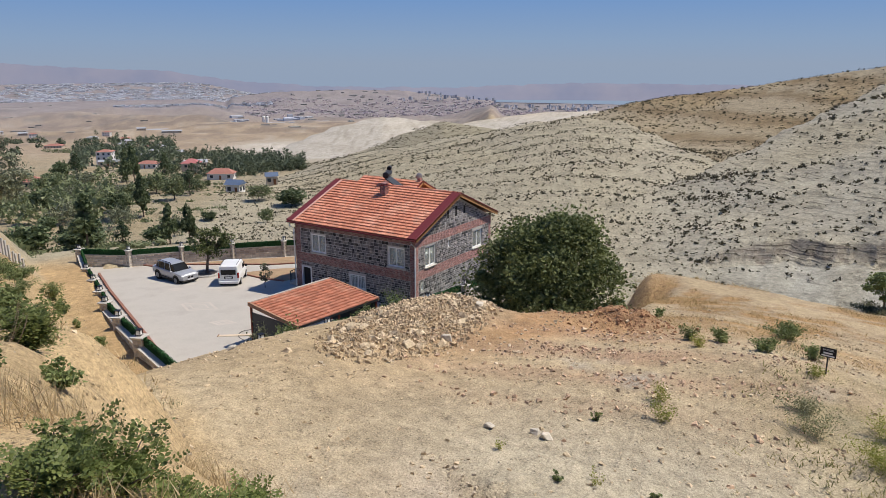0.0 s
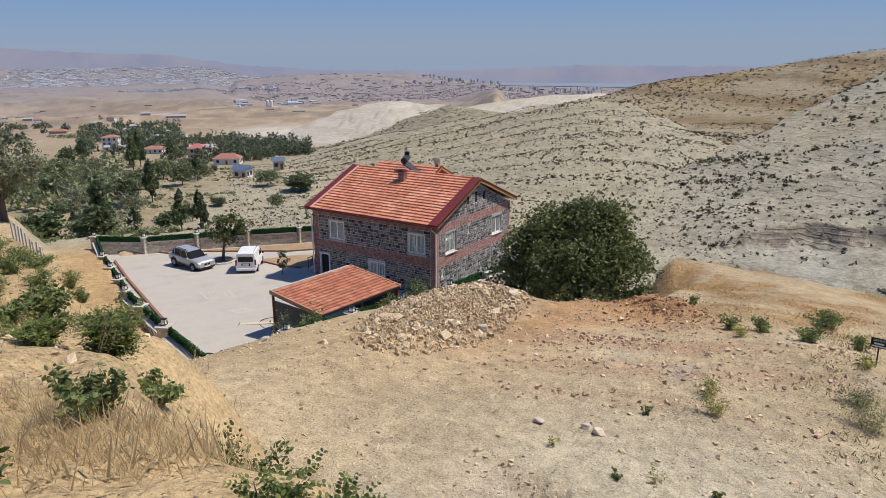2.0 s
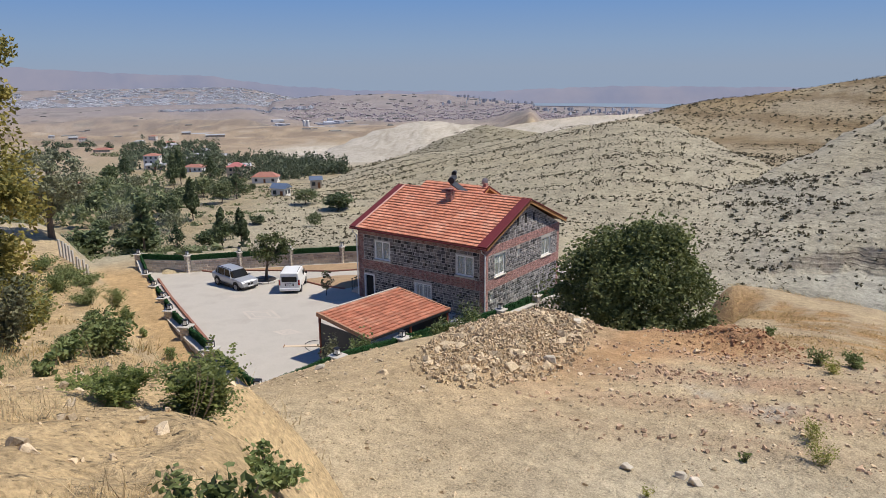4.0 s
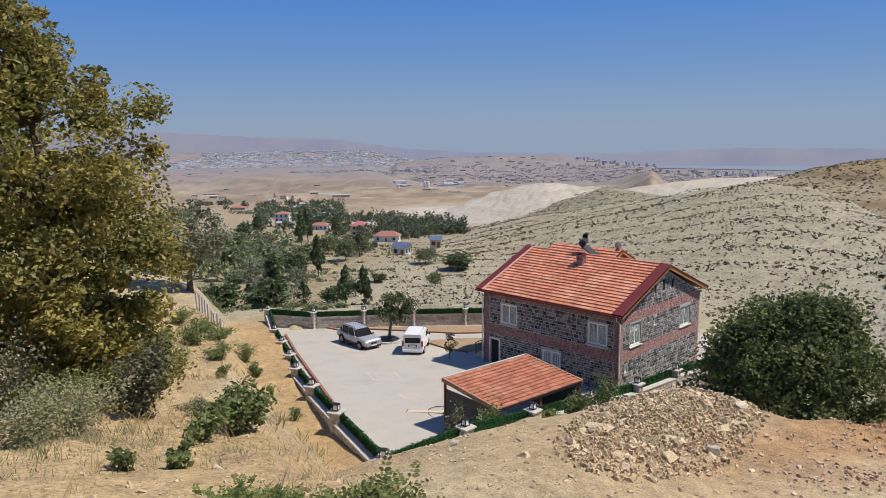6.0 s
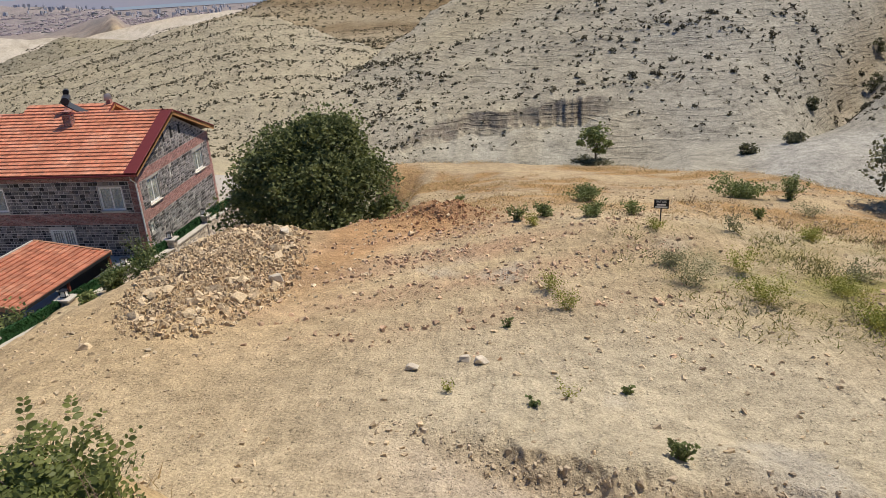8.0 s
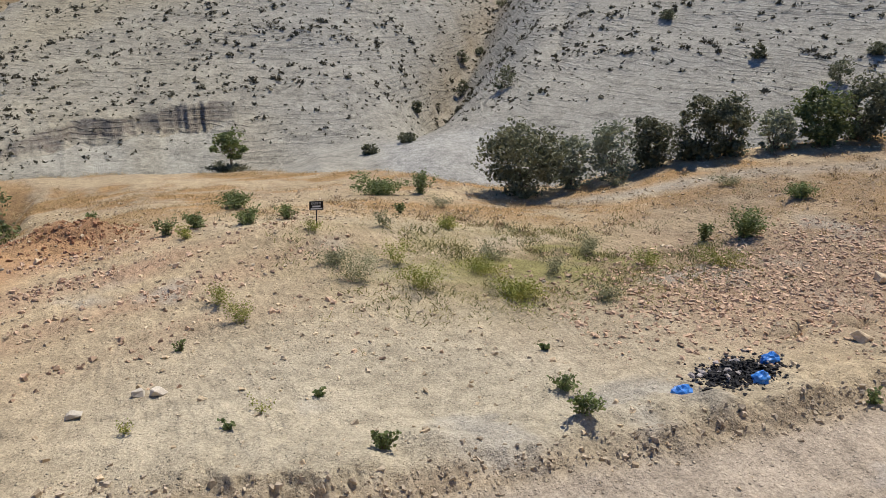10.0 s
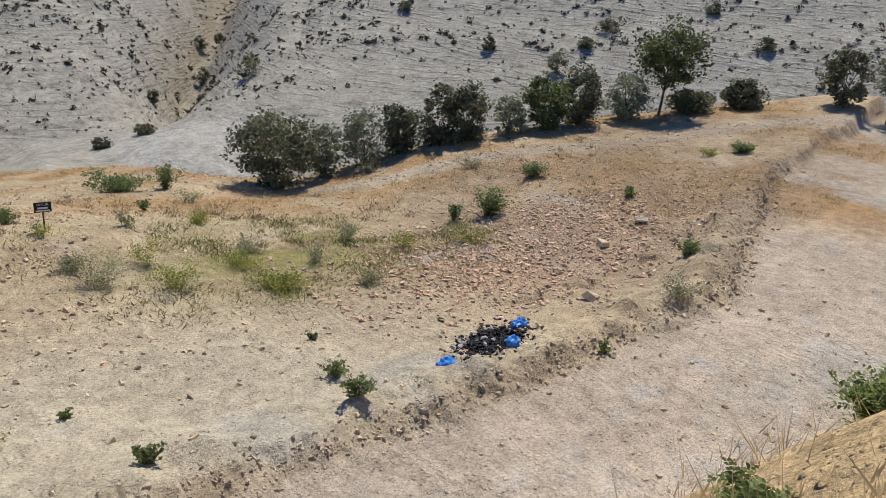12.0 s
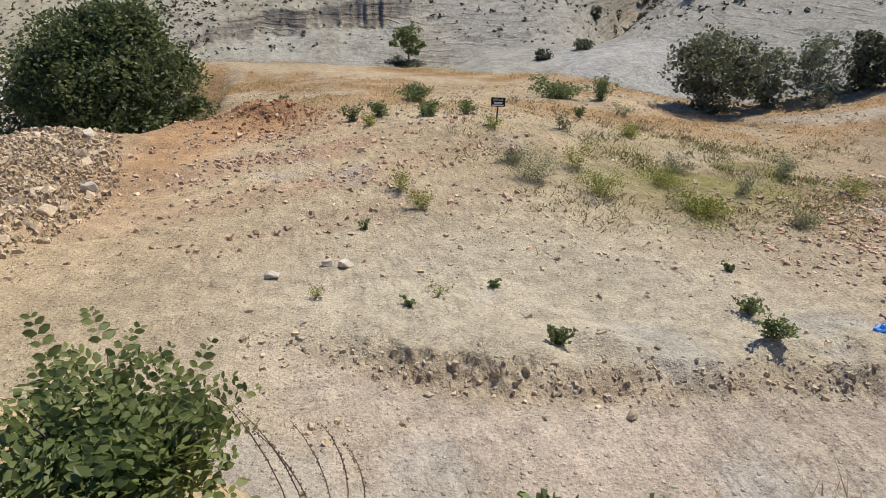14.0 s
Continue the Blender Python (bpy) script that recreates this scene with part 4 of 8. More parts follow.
def build_house():
    house = thing("house", Matrix.Identity(4), "two-storey dark stone house with brick bands and an orange tile roof", "house")
    f_holes = [(-10.3, 3.36, -8.74, 4.88), (-2.54, 3.36, -1.0, 4.88), (-11.42, 0.0, -10.38, 2.05), (-6.35, 1.0, -4.75, 2.15)]
    g_holes = [(1.26, 3.28, 2.7, 4.86), (8.2, 3.28, 9.75, 4.75), (0.68, 1.62, 1.02, 2.12), (4.45, 4.2, 4.75, 4.75)]
    bands = [(2.45, 3.2)]
    # front
    fw = part("front_wall", wall_slab(HX0, 0, -0.8, 5.55, f_holes, 0.3), MAT["mortar"], house, "dark basalt wall with pale mortar")
    fw.matrix_local = FRONT
    pad = [(a - 0.06, c - 0.06, b + 0.06, d + 0.06) for a, c, b, d in f_holes]
    I4 = Matrix.Identity(4)
    low = course_rects(HX0 + 0.62, -0.5, 0.0, 2.45, (0.13, 0.27), (0.17, 0.46), 0.03, pad, 11)
    up = course_rects(HX0 + 0.62, -0.5, 3.22, 5.22, (0.13, 0.27), (0.17, 0.46), 0.03, pad, 12)
    stones = [s for s in low + up if s[0] > -9.0]
    stones.sort(key=lambda s: -(s[0] + 0.4 * s[1]))
    rest = [s for s in low + up if s not in stones[:300]]
    lay_stones("stone", stones[:300], I4, 0.03, MAT["basalt"], fw, 21)
    lay_stuff("stonework", rest, I4, 0.03, MAT["basalt_j"], fw, "dark basalt facing stones")
    br = course_rects(HX0, 0, 2.46, 3.2, (0.074, 0.076), (0.2, 0.215), 0.012, pad, 13)
    br += course_rects(HX0, 0, 5.24, 5.55, (0.074, 0.076), (0.2, 0.215), 0.012, pad, 14)
    for a, b in ((HX0, HX0 + 0.6), (-0.48, 0)):
        br += course_rects(a, b, -0.1, 2.44, (0.074, 0.076), (0.2, 0.215), 0.012, pad, 15) + course_rects(a, b, 3.22, 5.22, (0.074, 0.076), (0.2, 0.215), 0.012, pad, 16)
    lay_stuff("brickwork", br, I4, 0.02, MAT["brick"], fw, "red brick bands and corners", 4, 0.004)
    # gable side
    bm = wall_slab(0, HY1, -0.8, 5.55, g_holes, 0.3)
    vs = [bm.verts.new(c) for c in ((0, 5.55, 0), (HY1, 5.55, 0), (MIDY, RIDGE_Z - 0.22, 0), (0, 5.55, -0.3), (HY1, 5.55, -0.3), (MIDY, RIDGE_Z - 0.22, -0.3))]
    for f in ((0, 1, 2), (5, 4, 3), (0, 2, 5, 3), (2, 1, 4, 5)):
        bm.faces.new([vs[i] for i in f])
    gw = part("gable_wall", bm, MAT["mortar"], house, "stone gable wall with a brick band, both coloured as sunlit")
    gw.matrix_local = GABLE
    pad = [(a - 0.06, c - 0.06, b + 0.06, d + 0.06) for a, c, b, d in g_holes]
    slots = [(4.3, 6.5, 4.55, 7.15), (5.45, 6.5, 5.75, 7.3), (6.7, 6.5, 6.95, 7.15)]
    rise_ok = lambda u, v: v < 5.5 + (RIDGE_Z - 5.95) * (1 - abs(u - MIDY) / MIDY)
    low = course_rects(0.4, HY1 - 0.4, 0.0, 2.45, (0.13, 0.26), (0.17, 0.44), 0.028, pad, 31)
    up = course_rects(0.4, HY1 - 0.4, 3.22, 5.0, (0.13, 0.26), (0.17, 0.44), 0.028, pad, 32)
    tri = course_rects(0.5, HY1 - 0.5, 5.66, 7.95, (0.13, 0.25), (0.17, 0.42), 0.028, slots, 33, rise_ok)
    allst = sorted(low + up + tri, key=lambda s: s[0] - 0.3 * s[1])
    lay_stones("stone", allst[:300], I4, 0.03, MAT["basalt_sunlit"], gw, 22)
    lay_stuff("stonework", allst[300:], I4, 0.03, MAT["basalt_sunlit_j"], gw, "basalt facing stones in a paler, sunlit grey")
    br = course_rects(0, HY1, 2.46, 3.2, (0.074, 0.076), (0.2, 0.215), 0.012, pad, 34) + course_rects(0, HY1, 5.02, 5.64, (0.074, 0.076), (0.2, 0.215), 0.012, pad, 35)
    for a, b in ((0, 0.38), (HY1 - 0.38, HY1)):
        br += course_rects(a, b, -0.1, 2.44, (0.074, 0.076), (0.19, 0.2), 0.012, pad, 36) + course_rects(a, b, 3.22, 5.0, (0.074, 0.076), (0.19, 0.2), 0.012, pad, 37)
    lay_stuff("brickwork", br, I4, 0.02, MAT["brick_sunlit"], gw, "brick bands and corners in a paler, sunlit pink", 5, 0.004)
    for a, c, b, d in slots:
        part("vent_slot", boxes((a, c, 0.0, b, d, 0.012)), MAT["dark_room"], gw, "dark narrow vent slot")
    # plain hidden sides
    lw = part("left_wall", wall_slab(-HY1, 0, -0.8, 5.55, [], 0.3), MAT["mortar"], house)
    lw.matrix_local = LEFT
    lay_stuff("stonework", course_rects(-HY1, 0, 0, 5.5, (0.2, 0.36), (0.24, 0.58), 0.035, (), 41), I4, 0.03, MAT["basalt_j"], lw, "dark basalt facing stones")
    bm = bmesh.new()
    vs = [bm.verts.new(c) for c in ((-HY1, 5.55, 0), (0, 5.55, 0), (-MIDY, RIDGE_Z - 0.22, 0))]
    bm.faces.new(vs)
    g = part("left_gable", bm, MAT["brick"], house)
    g.matrix_local = LEFT
    bw = part("back_wall", wall_slab(0, -HX0, -0.8, 5.55, [], 0.3), MAT["basalt"], house)
    bw.matrix_local = BACK
    # windows and doors
    window(house, FRONT, *f_holes[0])
    window(house, FRONT, *f_holes[1])
    window(house, GABLE, *g_holes[0], curtain=0.45)
    window(house, GABLE, *g_holes[1], curtain=0)
    window(house, GABLE, *g_holes[2], sashes=1, sill=False)
    window(house, GABLE, *g_holes[3], sashes=1, sill=False)
    w3 = window(house, FRONT, *f_holes[3], sashes=2, sill=True)
    for i in range(11):
        x = -6.3 + 1.5 * i / 10
        part("bar", boxes((x - 0.012, 1.0, 0.03, x + 0.012, 2.15, 0.055)), MAT["white"], w3, "white iron window bar")
    for z in (1.15, 2.0):
        part("bar", boxes((-6.35, z - 0.012, 0.03, -4.75, z + 0.012, 0.05)), MAT["white"], w3, "white iron window bar")
    d = part("door", boxes((-11.42, 0, -0.12, -11.33, 2.05, 0.03), (-10.47, 0, -0.12, -10.38, 2.05, 0.03), (-11.33, 1.96, -0.12, -10.47, 2.05, 0.03)), MAT["white"], house, "white door frame")
    d.matrix_local = FRONT
    part("door_leaf", boxes((-11.32, 0.01, -0.18, -10.48, 1.95, -0.13), bevel=0.004), MAT["dark_room"], d, "dark brown door leaf")
    part("door_handle", boxes((-10.6, 1.0, -0.125, -10.56, 1.06, -0.07)), MAT["grey_metal"], d)
    # roof
    slope = math.atan2(RIDGE_Z - 5.83, MIDY + 0.5)
    ln = math.hypot(RIDGE_Z - 5.83, MIDY + 0.5)
    rx0, rx1 = HX0 - 0.35, 0.42
    c, s = math.cos(slope), math.sin(slope)
    south = plane_frame((0, -0.5, 5.83), (1, 0, 0), (0, c, s))
    north = plane_frame((0, HY1 + 0.5, 5.83), (-1, 0, 0), (0, -c, s))
    roof = part("roof", boxes((rx0, 0, -0.14, rx1, ln + 0.04, -0.01)), MAT["wood"], house, "orange clay tile roof with dark red verges")
    roof.matrix_local = south
    r2 = part("roof_back", boxes((-rx1, 0, -0.14, -rx0, ln + 0.04, -0.01)), MAT["wood"], house)
    r2.matrix_local = north
    rows = tile_rows(rx0 + 0.76, rx1 - 0.74, ln)
    nearest = sorted(rows, key=lambda t: t[1] * 1.6 - t[0])[:300]
    cut = set((round(t[0], 4), round(t[1], 4)) for t in nearest)
    lay_tiles(rows, I4, MAT["tile"], roof, lambda u, v: (round(u, 4), round(v, 4)) in cut)
    lay_tiles(tile_rows(-rx1 + 0.74, -rx0 - 0.76, ln), I4, MAT["tile"], r2, lambda u, v: False, 10)
    for ob, a, b in ((roof, rx1 - 0.76, rx1 + 0.03), (roof, rx0 - 0.03, rx0 + 0.6), (r2, -rx1 - 0.03, -rx1 + 0.76), (r2, -rx0 - 0.6, -rx0 + 0.03)):
        part("verge", boxes((a, -0.04, -0.005, b, ln + 0.1, 0.085), bevel=0.01), MAT["verge"], ob, "dark red metal verge sheet")
    part("inner_verge", boxes((rx0 + 0.6, -0.04, 0.0, rx0 + 0.76, ln + 0.05, 0.1), bevel=0.01), MAT["tile_pale"], roof, "pale pink mortar line along the verge")
    for ob, a in ((roof, rx1 - 0.03), (r2, -rx1)):
        part("rake_board", boxes((a, 0, -0.24, a + 0.03, ln + 0.02, -0.005)), MAT["wood_pale"], ob, "varnished wooden rake board")
    part("fascia", boxes((rx0, -0.03, -0.2, rx1, 0.0, -0.01)), MAT["verge"], roof, "dark red fascia")
    bm = bmesh.new()
    tube(bm, [(rx0 + 0.02, -0.62, 5.74), (rx1 - 0.02, -0.62, 5.74)], 0.06, 8)
    part("gutter", bm, MAT["verge"], house, "dark red eaves gutter")
    bm = bmesh.new()
    tube(bm, [(0.06, -0.62, 5.7), (0.06, -0.6, 5.5), (0.05, -0.12, 5.15), (0.05, -0.1, 0.2)], 0.05, 8)
    part("downpipe", bm, MAT["white"], house, "pale downpipe at the corner")
    bm = bmesh.new()
    tube(bm, [(HX0 - 0.05, -0.6, 5.7), (HX0 - 0.05, -0.55, 5.4), (HX0 - 0.05, -0.1, 5.1), (HX0 - 0.05, -0.1, 0.2)], 0.05, 8)
    part("downpipe", bm, MAT["white"], house)
    # ridge caps
    bm = bmesh.new()
    n = 36
    for i in range(n):
        x = rx0 + (rx1 - rx0) * i / n
        tube(bm, [(x, MIDY, RIDGE_Z + 0.0), (x + (rx1 - rx0) / n * 1.06, MIDY, RIDGE_Z + 0.015)], [0.10, 0.115], 8)
    rc = part("ridge_cap", bm, MAT["tile"], house)
    rc["kind"] = "stuff"
    # chimney
    ch = part("chimney", boxes((-6.35, 4.1, 7.3, -5.85, 4.6, 8.52)), MAT["mortar"], house, "square brick chimney with a slab cap")
    for o, u, w in (((-6.35, 4.1, 0), (1, 0, 0), 0.5), ((-5.85, 4.1, 0), (0, 1, 0), 0.5), ((-6.35, 4.6, 0), (0, -1, 0), 0.5)):
        lay_stuff("brickwork", course_rects(0, w, 7.3, 8.5, (0.074, 0.076), (0.2, 0.215), 0.012, (), 61), plane_frame(o, u, (0, 0, 1)), 0.02, MAT["brick"], ch, "dark red chimney bricks", 6, 0.004)
    part("cap", boxes((-6.42, 4.03, 8.54, -5.78, 4.67, 8.6), bevel=0.01), MAT["verge"], ch)
    part("flue", boxes((-6.3, 4.15, 8.6, -6.22, 4.23, 8.72), (-5.98, 4.15, 8.6, -5.9, 4.23, 8.72), (-6.3, 4.47, 8.6, -6.22, 4.55, 8.72), (-5.98, 4.47, 8.6, -5.9, 4.55, 8.72), (-6.4, 4.05, 8.72, -5.8, 4.65, 8.76)), MAT["brick"], ch)
    # raised roof behind the ridge, with its small gable
    wx0, wx1, wy, wz, wd = -11.6, -5.2, 8.6, 8.12 + 0.28, 1.9
    sl = math.atan2(0.95, wd)
    l2 = math.hypot(0.95, wd)
    wing = part("rear_wing", boxes((wx0 + 0.3, wy - wd + 0.3, 5.6, wx1 - 0.3, wy + wd - 0.3, wz - 1.02)), MAT["brick"], house, "raised rear wing with its own tile roof")
    for y, sy, u in ((wy - wd, 1, 1), (wy + wd, -1, -1)):
        fr = plane_frame((0, y, wz - 0.95), (u, 0, 0), (0, sy * math.cos(sl), math.sin(sl)))
        a, b = (wx0, wx1) if u > 0 else (-wx1, -wx0)
        sh = part("wing_roof", boxes((a, 0, -0.12, b, l2 + 0.03, -0.01)), MAT["wood"], house)
        sh.matrix_local = fr
        lay_tiles(tile_rows(a, b, l2), I4, MAT["tile"], sh, lambda u, v: False, 12)
        part("rake_board", boxes((b - 0.02 if u > 0 else a - 0.03, -0.02, -0.14, b + 0.03 if u > 0 else a + 0.02, l2 + 0.02, 0.07)), MAT["verge"], sh)
        part("rake_trim", boxes((b + 0.03 if u > 0 else a - 0.05, -0.02, -0.2, b + 0.05 if u > 0 else a - 0.03, l2 + 0.02, -0.06)), MAT["wood_pale"], sh)
    bm = bmesh.new()
    bm.faces.new([bm.verts.new(c) for c in ((wx1 - 0.25, wy - wd + 0.1, wz - 1.0), (wx1 - 0.25, wy + wd - 0.1, wz - 1.0), (wx1 - 0.25, wy, wz - 0.1))])
    part("wing_gable", bm, MAT["wood"], house)
    part("wing_stack", boxes((wx1 - 0.5, wy - 0.15, wz - 0.1, wx1 - 0.2, wy + 0.15, wz + 0.25)), MAT["brick"], house)
    return house


# paler copies of the front's basalt and brick, the gable's sunlight in the colour
MAT["basalt_sunlit"] = material("sunlit_basalt_stone", (0.225, 0.215, 0.215), 0.75, 0.45, 2.0, 30.0, 0.7, obj=0.75, second=(0.25, 0.22, 0.20))
MAT["basalt_sunlit_j"] = material("sunlit_basalt_field", (0.225, 0.215, 0.215), 0.75, 0.45, 2.0, 30.0, 0.7, island=0.75, second=(0.25, 0.22, 0.20))
MAT["brick_sunlit"] = material("sunlit_pink_brick", (0.42, 0.235, 0.21), 0.85, 0.25, 2.0, 40.0, 0.4, island=0.3)
MAT["tile_pale"] = material("pale_tile_mortar", (0.55, 0.33, 0.27), 0.85, 0.2, 3.0, 30.0, 0.2)
MAT["wood_pale"] = material("varnished_wood", (0.42, 0.22, 0.09), 0.6, 0.2, 3.0, 40.0, 0.2)
house = build_house()


def solar_heater():
    t = thing("solar_water_heater", pose(-7.3, 6.4, 7.80, 0, 0, -62), "dark solar water heater with tank on the roof ridge", "water heater")
    bm = bmesh.new()
    tube(bm, [(-1.0, 0.0, 1.35), (-0.98, 0, 1.35), (0.98, 0, 1.35), (1.0, 0, 1.35)], [0.12, 0.26, 0.26, 0.12], 14)
    part("tank", bm, MAT["dark_metal"], t, "dark metal water tank", smooth=False)
    bm = bmesh.new()
    tube(bm, [(-1.02, 0.05, 1.72), (-0.5, 0.05, 1.72)], 0.2, 12)
    part("expansion_tank", bm, MAT["black"], t)
    bm = bmesh.new()
    q = [(-0.95, -0.1, 1.15), (0.95, -0.1, 1.15), (0.95, 1.5, 0.0), (-0.95, 1.5, 0.0)]
    q2 = [(x, y, z - 0.09) for x, y, z in q]
    a, b = [bm.verts.new(p) for p in q], [bm.verts.new(p) for p in q2]
    bm.faces.new(a)
    bm.faces.new(b[::-1])
    for i in range(4):
        bm.faces.new((a[i], b[i], b[(i + 1) % 4], a[(i + 1) % 4]))
    part("collector_panel", bm, MAT["panel"], t, "dark collector panel")
    for x in (-0.9, 0.9):
        for y0 in (-0.3, 0.25):
            bm = bmesh.new()
            tube(bm, [(x, y0, 0.0), (x, 0.0, 1.2)], 0.022, 6)
            part("leg", bm, MAT["grey_metal"], t)
    bm = bmesh.new()
    tube(bm, [(-0.9, -0.3, 0.55), (0.9, -0.3, 0.55)], 0.018, 6)
    part("brace", bm, MAT["grey_metal"], t)
    d = thing("satellite_dish", pose(-5.5, 8.5, 8.3, 0, 0, 60), "small grey satellite dish on the rear roof", "satellite dish")
    bm = bmesh.new()
    rings = []
    for k in range(5):
        r = 0.3 * k / 4
        rings.append([bm.verts.new((r * math.cos(a), r * r * 0.7, 0.5 + r * math.sin(a))) for a in [2 * math.pi * i / 16 for i in range(16)]])
    for a, b in zip(rings[1:], rings[2:]):
        for i in range(16):
            bm.faces.new((a[i], a[(i + 1) % 16], b[(i + 1) % 16], b[i]))
    bm.faces.new(rings[1])
    o = part("dish", bm, MAT["grey_metal"], d)
    bm = bmesh.new()
    tube(bm, [(0, 0, 0), (0, 0.02, 0.5)], 0.025, 6)
    part("mast", bm, MAT["grey_metal"], d)
    bm = bmesh.new()
    tube(bm, [(0, 0, 0.25), (0, -0.0, 0.2), (0, 0.45, 0.45)], 0.012, 5)
    part("feed_arm", bm, MAT["grey_metal"], d)


solar_heater()


def entrance_stair():
    t = thing("entrance_stair", pose(-12.0, 0.6, -0.05), "pale concrete entrance steps with black iron railing", "stairs")
    for i in range(4):
        part("step", boxes((-0.3 * (4 - i) - 0.3, 0, 0, -0.3 * (3 - i) - 0.3 if i < 3 else -0.02, 1.6, 0.17 * (i + 1)), bevel=0.01), MAT["kerb"], t)
    for x, z in ((-1.45, 0.17), (-0.9, 0.45), (-0.35, 0.7)):
        part("post", boxes((x - 0.02, 0.02, z, x + 0.02, 0.06, z + 0.95)), MAT["black"], t)
    bm = bmesh.new()
    tube(bm, [(-1.5, 0.04, 1.08), (-0.3, 0.04, 1.66), (-0.04, 0.04, 1.66)], 0.03, 6)
    part("handrail", bm, MAT["black"], t, "black iron handrail")
    for i in range(7):
        x = -1.35 + i * 0.16
        part("baluster", boxes((x - 0.008, 0.03, 0.25 + (x + 1.45) * 0.48, x + 0.008, 0.05, 1.1 + (x + 1.45) * 0.48)), MAT["black"], t)


entrance_stair()


# ---------------------------------------------------------------- yard: paving, walls, pillars
def build_paving():
    bm = bmesh.new()
    top = [bm.verts.new((x, y, pave_z(x, y))) for x, y in YARD]
    low = [bm.verts.new((x, y, pave_z(x, y) - 0.15)) for x, y in YARD]
    f = bm.faces.new(top)
    bmesh.ops.reverse_faces(bm, faces=[f]) if f.normal.z < 0 else None
    f.normal_update()
    if f.normal.z < 0:
        f.normal_flip()
    for i in range(len(top)):
        j = (i + 1) % len(top)
        bm.faces.new((top[i], top[j], low[j], low[i]))
    bmesh.ops.triangulate(bm, faces=[f])
    yard = part("pavement", bm, MAT["pave"])
    tagged(yard, "pale grey stamped concrete yard with inlaid diamonds", "pavement", kind="structure")

    def frame_piece(cx, cy, rx, ry, turn, width):
        bm = bmesh.new()
        c, s = math.cos(turn), math.sin(turn)
        P = lambda u, v: (cx + c * u - s * v, cy + s * u + c * v)
        outer, inner = [(rx, 0), (0, ry), (-rx, 0), (0, -ry)], [(rx - width * 1.4, 0), (0, ry - width), (-rx + width * 1.4, 0), (0, -ry + width)]
        vo = [bm.verts.new((*P(*p), pave_z(*P(*p)) + 0.006)) for p in outer]
        vi = [bm.verts.new((*P(*p), pave_z(*P(*p)) + 0.006)) for p in inner]
        for i in range(4):
            j = (i + 1) % 4
            bm.faces.new((vo[i], vo[j], vi[j], vi[i]))
        ob = part("inlay", bm, MAT["inlay"], yard, "paler inlaid stone frame")
    for cx, cy, rx, ry, turn in ((-32.0, -3.4, 1.6, 1.0, 0.5), (-20.4, -5.6, 0.85, 0.56, 0.5), (-9.8, -9.8, 1.05, 0.7, 0.5)):
        frame_piece(cx, cy, rx, ry, turn, 0.28)
        frame_piece(cx, cy, rx * 0.5, ry * 0.5, turn, 0.2)
    for k in (1.0, 0.55):
        frame_piece(-14.6, -8.0, 1.9 * k, 1.25 * k, 0.15, 0.26 * k)
    return yard


MAT["inlay"] = material("pale_inlay", (0.48, 0.43, 0.37), 0.85, 0.1, 1.0, 20.0, 0.1)
MAT["earth"] = material("garden_earth", (0.34, 0.235, 0.14), 0.95, 0.3, 1.2, 16.0, 0.7)
MAT["red_kerb"] = material("red_kerb_brick", (0.26, 0.12, 0.085), 0.85, 0.25, 3.0, 30.0, 0.3)
yard = build_paving()


def strip_mesh(pts, half, h, zf=pave_z, lift=0.0):
    """A low kerb of rectangular section along points of the plan."""
    bm = bmesh.new()
    rows = []
    for i, p in enumerate(pts):
        a, b = Vector(pts[max(i - 1, 0)]), Vector(pts[min(i + 1, len(pts) - 1)])
        d = (b - a).normalized()
        n = Vector((-d.y, d.x))
        z = zf(*p) + lift
        rows.append([bm.verts.new((p[0] + n.x * k, p[1] + n.y * k, z + zz)) for k, zz in ((-half, -0.1), (-half, h), (half, h), (half, -0.1))])
    for r0, r1 in zip(rows, rows[1:]):
        for j in range(3):
            bm.faces.new((r0[j], r0[j + 1], r1[j + 1], r1[j]))
    bm.faces.new(rows[0][::-1])
    bm.faces.new(rows[-1])
    bmesh.ops.recalc_face_normals(bm, faces=bm.faces)
    return bm


def bed(pts, label):
    bm = bmesh.new()
    f = bm.faces.new([bm.verts.new((x, y, pave_z(x, y) + 0.02)) for x, y in pts])
    f.normal_update()
    if f.normal.z < 0:
        f.normal_flip()
    bmesh.ops.triangulate(bm, faces=[f])
    return tagged(part("garden_bed", bm, MAT["earth"]), label, "garden bed", kind="structure")


bed([(-33.5, -1.9), (-29.2, -1.4), (-27.0, 0.9), (-23.0, 3.3), (-20.0, 5.0), (-18.0, 7.2), (-16.0, 9.0), (-17.5, 11.9), (-21.5, 8.1), (-25.0, 4.4), (-28.3, 0.8), (-31.2, -2.3)], "bare brown earth bed along the garden wall")
bed([(-20.3, 1.0), (-17.0, 0.6), (-14.6, 0.9), (-14.0, 3.2), (-16.0, 6.2), (-18.6, 4.0)], "bare brown earth bed beside the path")
tagged(part("kerb", strip_mesh([(-33.4, -1.9), (-29.2, -1.4), (-27.0, 0.9), (-23.0, 3.3), (-20.0, 5.0), (-18.0, 7.2), (-16.0, 9.0)], 0.07, 0.12), MAT["red_kerb"]), "low red brick kerb along the garden bed", "kerb", kind="structure")
tagged(part("kerb", strip_mesh([(-20.3, 1.0), (-17.0, 0.6), (-14.6, 0.9)], 0.07, 0.12), MAT["red_kerb"]), "low red brick kerb round the earth bed", "kerb", kind="structure")
